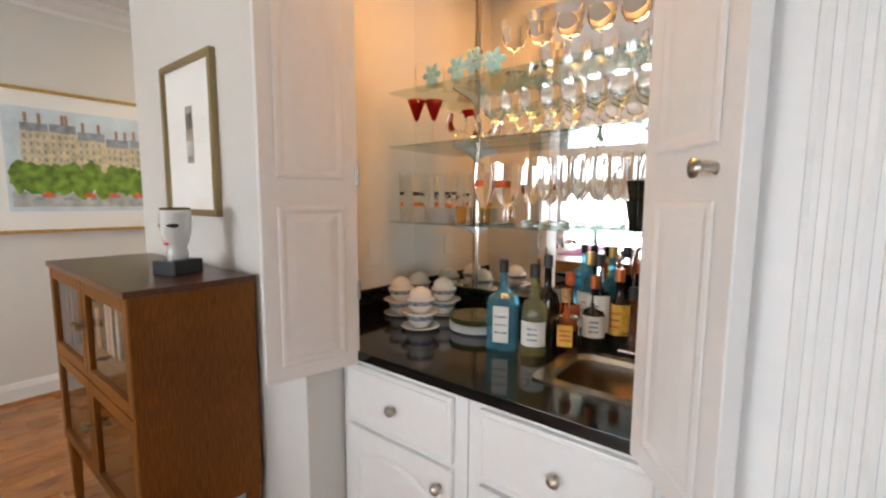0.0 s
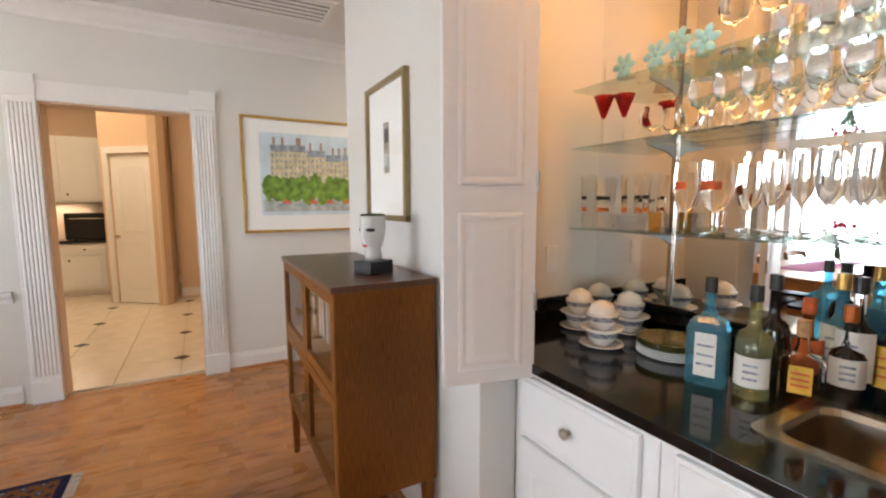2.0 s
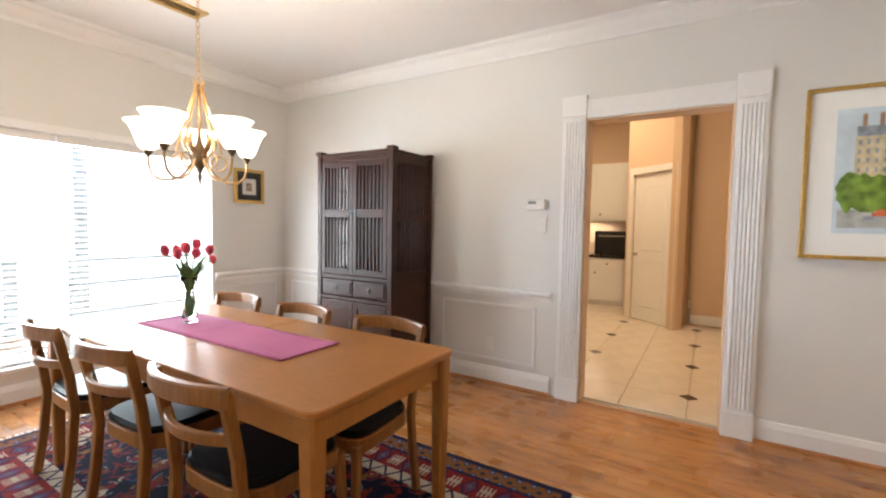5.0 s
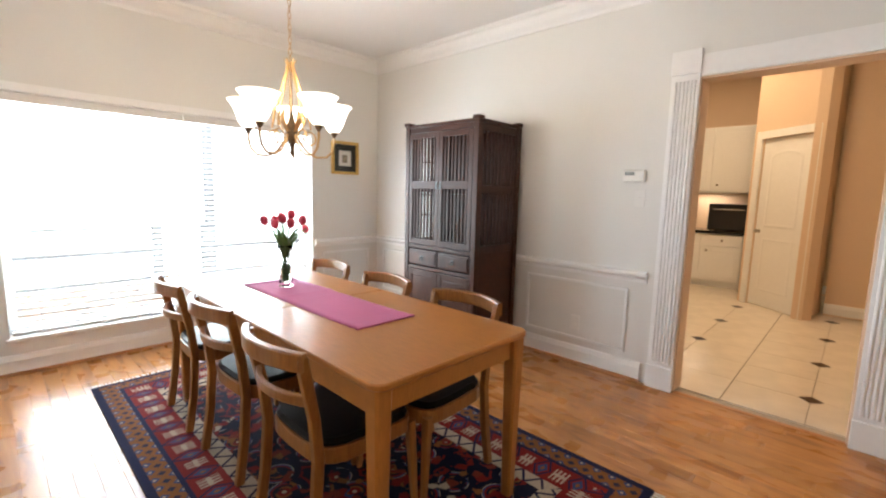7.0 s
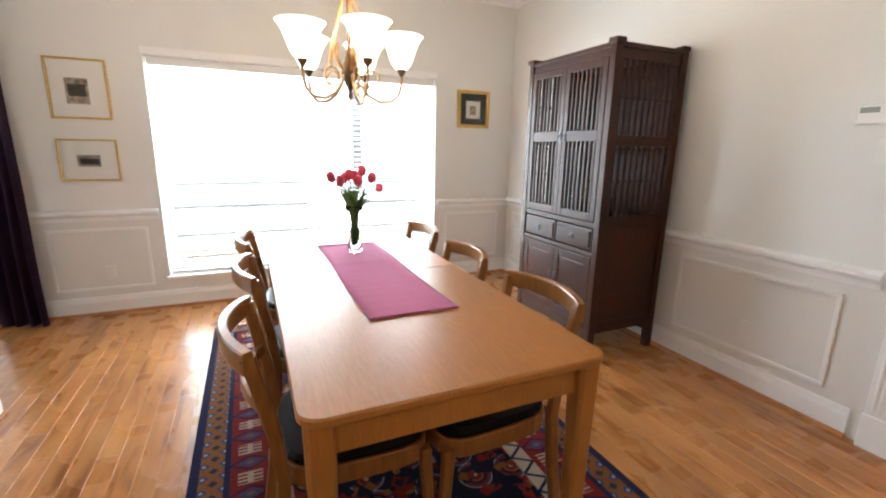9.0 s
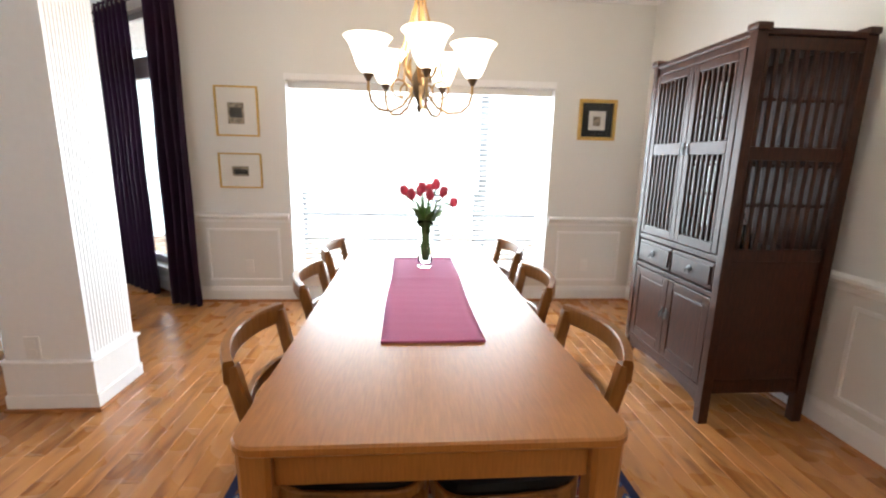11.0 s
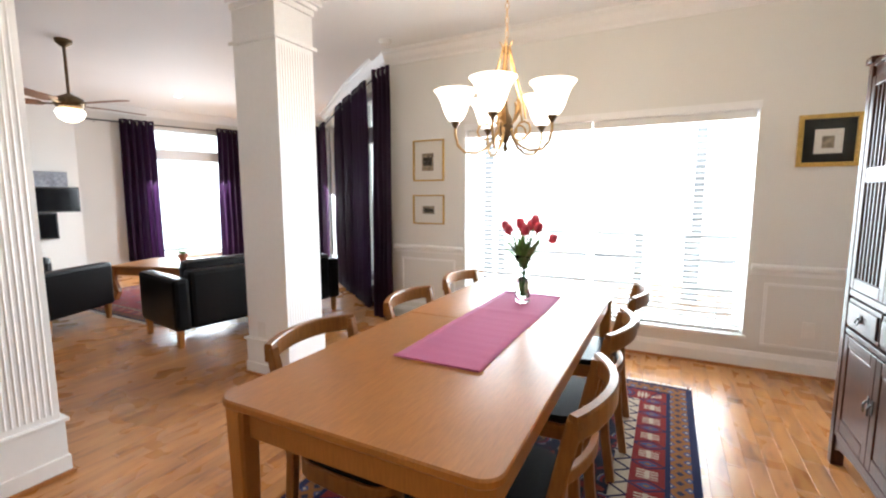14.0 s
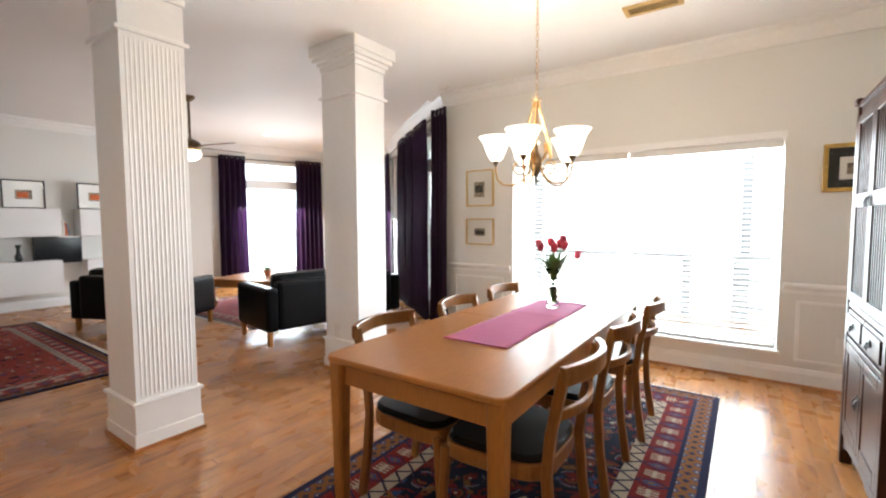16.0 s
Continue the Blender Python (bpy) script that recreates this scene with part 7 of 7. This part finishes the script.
# ---- kitchen ----
kc = thing("kitchen_base_cabinet", pose(4.58, -2.35, 0), "cream kitchen base cabinet with a drawer and door", "cabinet")
bm = bm_new()
box(bm, -0.28, 0.32, -0.55, 1.1, 0.09, 0.80)
box(bm, -0.22, 0.32, -0.55, 1.1, 0.0, 0.09)
part("body", bm, M_TRIM, kc)
for y0 in (-0.53, 0.0):
    bm = bm_new()
    box(bm, -0.3, -0.281, y0, y0 + 0.5, 0.63, 0.78, 0.005)
    part("drawer", bm, M_TRIM, kc)
    bm = bm_new()
    box(bm, -0.3, -0.281, y0, y0 + 0.5, 0.11, 0.61, 0.005)
    box(bm, -0.308, -0.3, y0 + 0.07, y0 + 0.43, 0.18, 0.54, 0.006)
    part("door", bm, M_TRIM, kc)
    for z in (0.705, 0.55):
        bm = bm_new()
        lathe(bm, [(0, 0), (0.007, 0), (0.005, 0.012), (0.016, 0.02), (0.012, 0.03), (0, 0.032)], 10, pose(-0.3, y0 + 0.25 if z > 0.6 else y0 + 0.44, z, 0, -90, 0))
        part("knob", bm, M_BRONZE, kc)
bm = bm_new()
box(bm, 4.26, 4.898, -2.92, -1.24, 0.80, 0.84, 0.005)
tagged(finish(bm, "kitchen_worktop", M_GRANITE), "black granite kitchen worktop on the cabinets", "worktop")
ku = thing("kitchen_wall_cabinet", pose(4.9, -2.35, 1.40), "cream kitchen wall cabinet with panelled doors", "cabinet")
bm = bm_new()
box(bm, -0.34, -0.001, -0.55, 1.1, 0, 0.98, 0.003)
part("body", bm, M_TRIM, ku)
for y0 in (-0.53, 0.0):
    bm = bm_new()
    box(bm, -0.36, -0.341, y0, y0 + 0.5, 0.02, 0.96, 0.005)
    box(bm, -0.366, -0.36, y0 + 0.07, y0 + 0.43, 0.09, 0.89, 0.006)
    d = part("door", bm, M_TRIM, ku)
    bm = bm_new()
    lathe(bm, [(0, 0), (0.007, 0), (0.005, 0.012), (0.016, 0.02), (0, 0.03)], 10, pose(-0.36, y0 + 0.44, 0.12, 0, -90, 0))
    part("knob", bm, M_BRONZE, d)
area_light("under_cabinet_light", (4.72, -2.3, 1.385), (4.72, -2.3, 0), 0.1, 0.5, 3, WARM)
mw = thing("kitchen_appliance", pose(4.58, -2.66, 0.841), "black countertop oven under the wall cabinet", "oven")
bm = bm_new()
box(bm, -0.22, 0.22, -0.26, 0.26, 0.012, 0.40, 0.012)
part("casing", bm, M_TVB, mw)
bm = bm_new()
for x in (-0.18, 0.18):
    for y in (-0.22, 0.22):
        box(bm, x - 0.015, x + 0.015, y - 0.015, y + 0.015, 0, 0.013)
part("feet", bm, M_BLKFRAME, mw)
bm = bm_new()
tube(bm, [(-0.235, -0.2, 0.32), (-0.25, -0.18, 0.32), (-0.25, 0.18, 0.32), (-0.235, 0.2, 0.32)], 0.008, 8)
part("handle", bm, M_CHROME, mw)
bm = bm_new()
extrude_profile(bm, BASE, (4.9, -5.85, 0), (4.9, -2.95, 0), (-1, 0, 0))
structure("baseboard_kitchen", bm, M_TRIM, "white kitchen baseboard", "baseboard")

# ---- floor pieces ----
rng = random.Random(11)
BW, LENS = 0.083, (0.75, 1.0, 1.25, 1.5)


def board_mesh(ln):
    bm = bm_new()
    c, g = 0.0007, 0.0003
    lo = [bm.verts.new((x, y, -0.02)) for x, y in ((-BW / 2 + g, 0), (BW / 2 - g, 0), (BW / 2 - g, ln - 2 * g), (-BW / 2 + g, ln - 2 * g))]
    md = [bm.verts.new((v.co.x, v.co.y, -c)) for v in lo]
    hi = [bm.verts.new((v.co.x * (1 - 2 * c / BW), c + v.co.y * (1 - 2 * c / ln), 0)) for v in lo]
    for a, b in ((lo, md), (md, hi)):
        for k in range(4):
            bm.faces.new((a[k], a[(k + 1) % 4], b[(k + 1) % 4], b[k]))
    bm.faces.new(hi)
    me = bpy.data.meshes.new("floor_board")
    bm.to_mesh(me)
    bm.free()
    me.materials.append(M_OAK)
    return me


BOARDS = {ln: board_mesh(ln) for ln in LENS}
verts, faces = [], []
near = 0
x = -9.6 + BW / 2
row = 0
while x < 0.0:
    y = -9.2 - rng.uniform(0, 0.7)
    xc = min(x, -BW / 2)
    while y < 2.6:
        ln = rng.choice(LENS)
        mid_y = y + ln / 2
        if -3.75 < x and -4.95 < mid_y < 0.1 and near < 300 and (mid_y > -4.6):
            o = new("floor_board", BOARDS[ln])
            o.location = (x, y, 0)
            o.parent = FLOOR
            near += 1
        elif y + ln > -9.0:
            y0 = max(y, -9.2)
            n = len(verts)
            c, g, h = 0.0007, 0.0003, BW / 2
            verts += [(x - h + g, y0, -c), (x + h - g, y0, -c), (x + h - g, y + ln - g, -c), (x - h + g, y + ln - g, -c),
                      (x - h + g + c, y0 + c, 0), (x + h - g - c, y0 + c, 0), (x + h - g - c, y + ln - g - c, 0), (x - h + g + c, y + ln - g - c, 0)]
            faces += [(n + 4, n + 5, n + 6, n + 7), (n, n + 1, n + 5, n + 4), (n + 1, n + 2, n + 6, n + 5), (n + 2, n + 3, n + 7, n + 6), (n + 3, n, n + 4, n + 7)]
        y += ln
    x += BW
    row += 1
me = bpy.data.meshes.new("far_floor_boards")
me.from_pydata(verts, [], faces)
me.materials.append(M_OAKREST)
ff = new("far_floor_boards", me)
ff.parent = FLOOR
tagged(ff, "honey oak floor boards further off", kind="stuff")
# doorway saddle
bm = bm_new()
box(bm, -0.004, 0.03, OY0, OY1, -0.02, 0.003, 0.002)
structure("trim_threshold", bm, M_SHOE, "oak threshold strip in the doorway", "trim")

P = 0.4375
tile = bpy.data.meshes.new("floor_tile")
bm = bm_new()
slab(bm, [(-P / 2 + 0.002, -P / 2 + 0.002), (P / 2 - 0.002, -P / 2 + 0.002), (P / 2 - 0.002, P / 2 - 0.002), (-P / 2 + 0.002, P / 2 - 0.002)], -0.012, 0.0, 0.0015)
bm.to_mesh(tile)
bm.free()
tile.materials.append(M_TILE)
dot = bpy.data.meshes.new("inset_tile")
bm = bm_new()
slab(bm, [(-0.066, 0), (0, -0.066), (0.066, 0), (0, 0.066)], -0.004, 0.0012, 0.001)
bm.to_mesh(dot)
bm.free()
dot.materials.append(mat("dark_tile", (0.035, 0.02, 0.012), 0.25, vary=0.2, bump=0.0))
for i in range(12):
    for j in range(14):
        cx, cy = 0.554 - P / 2 - P + P * i, -3.953 + P / 2 + P * (j - 6)
        if cx - P / 2 > -0.35 and cx < 5.0:
            if cx - P / 2 < -0.02:
                continue
            o = new("floor_tile", tile)
            o.location = (cx, cy, 0)
            o.parent = KFLOOR
        if i % 2 == 1 and j % 2 == 0:
            o = new("inset_tile", dot)
            o.location = (cx + P / 2, cy - P / 2, 0.001)
            o.parent = KFLOOR
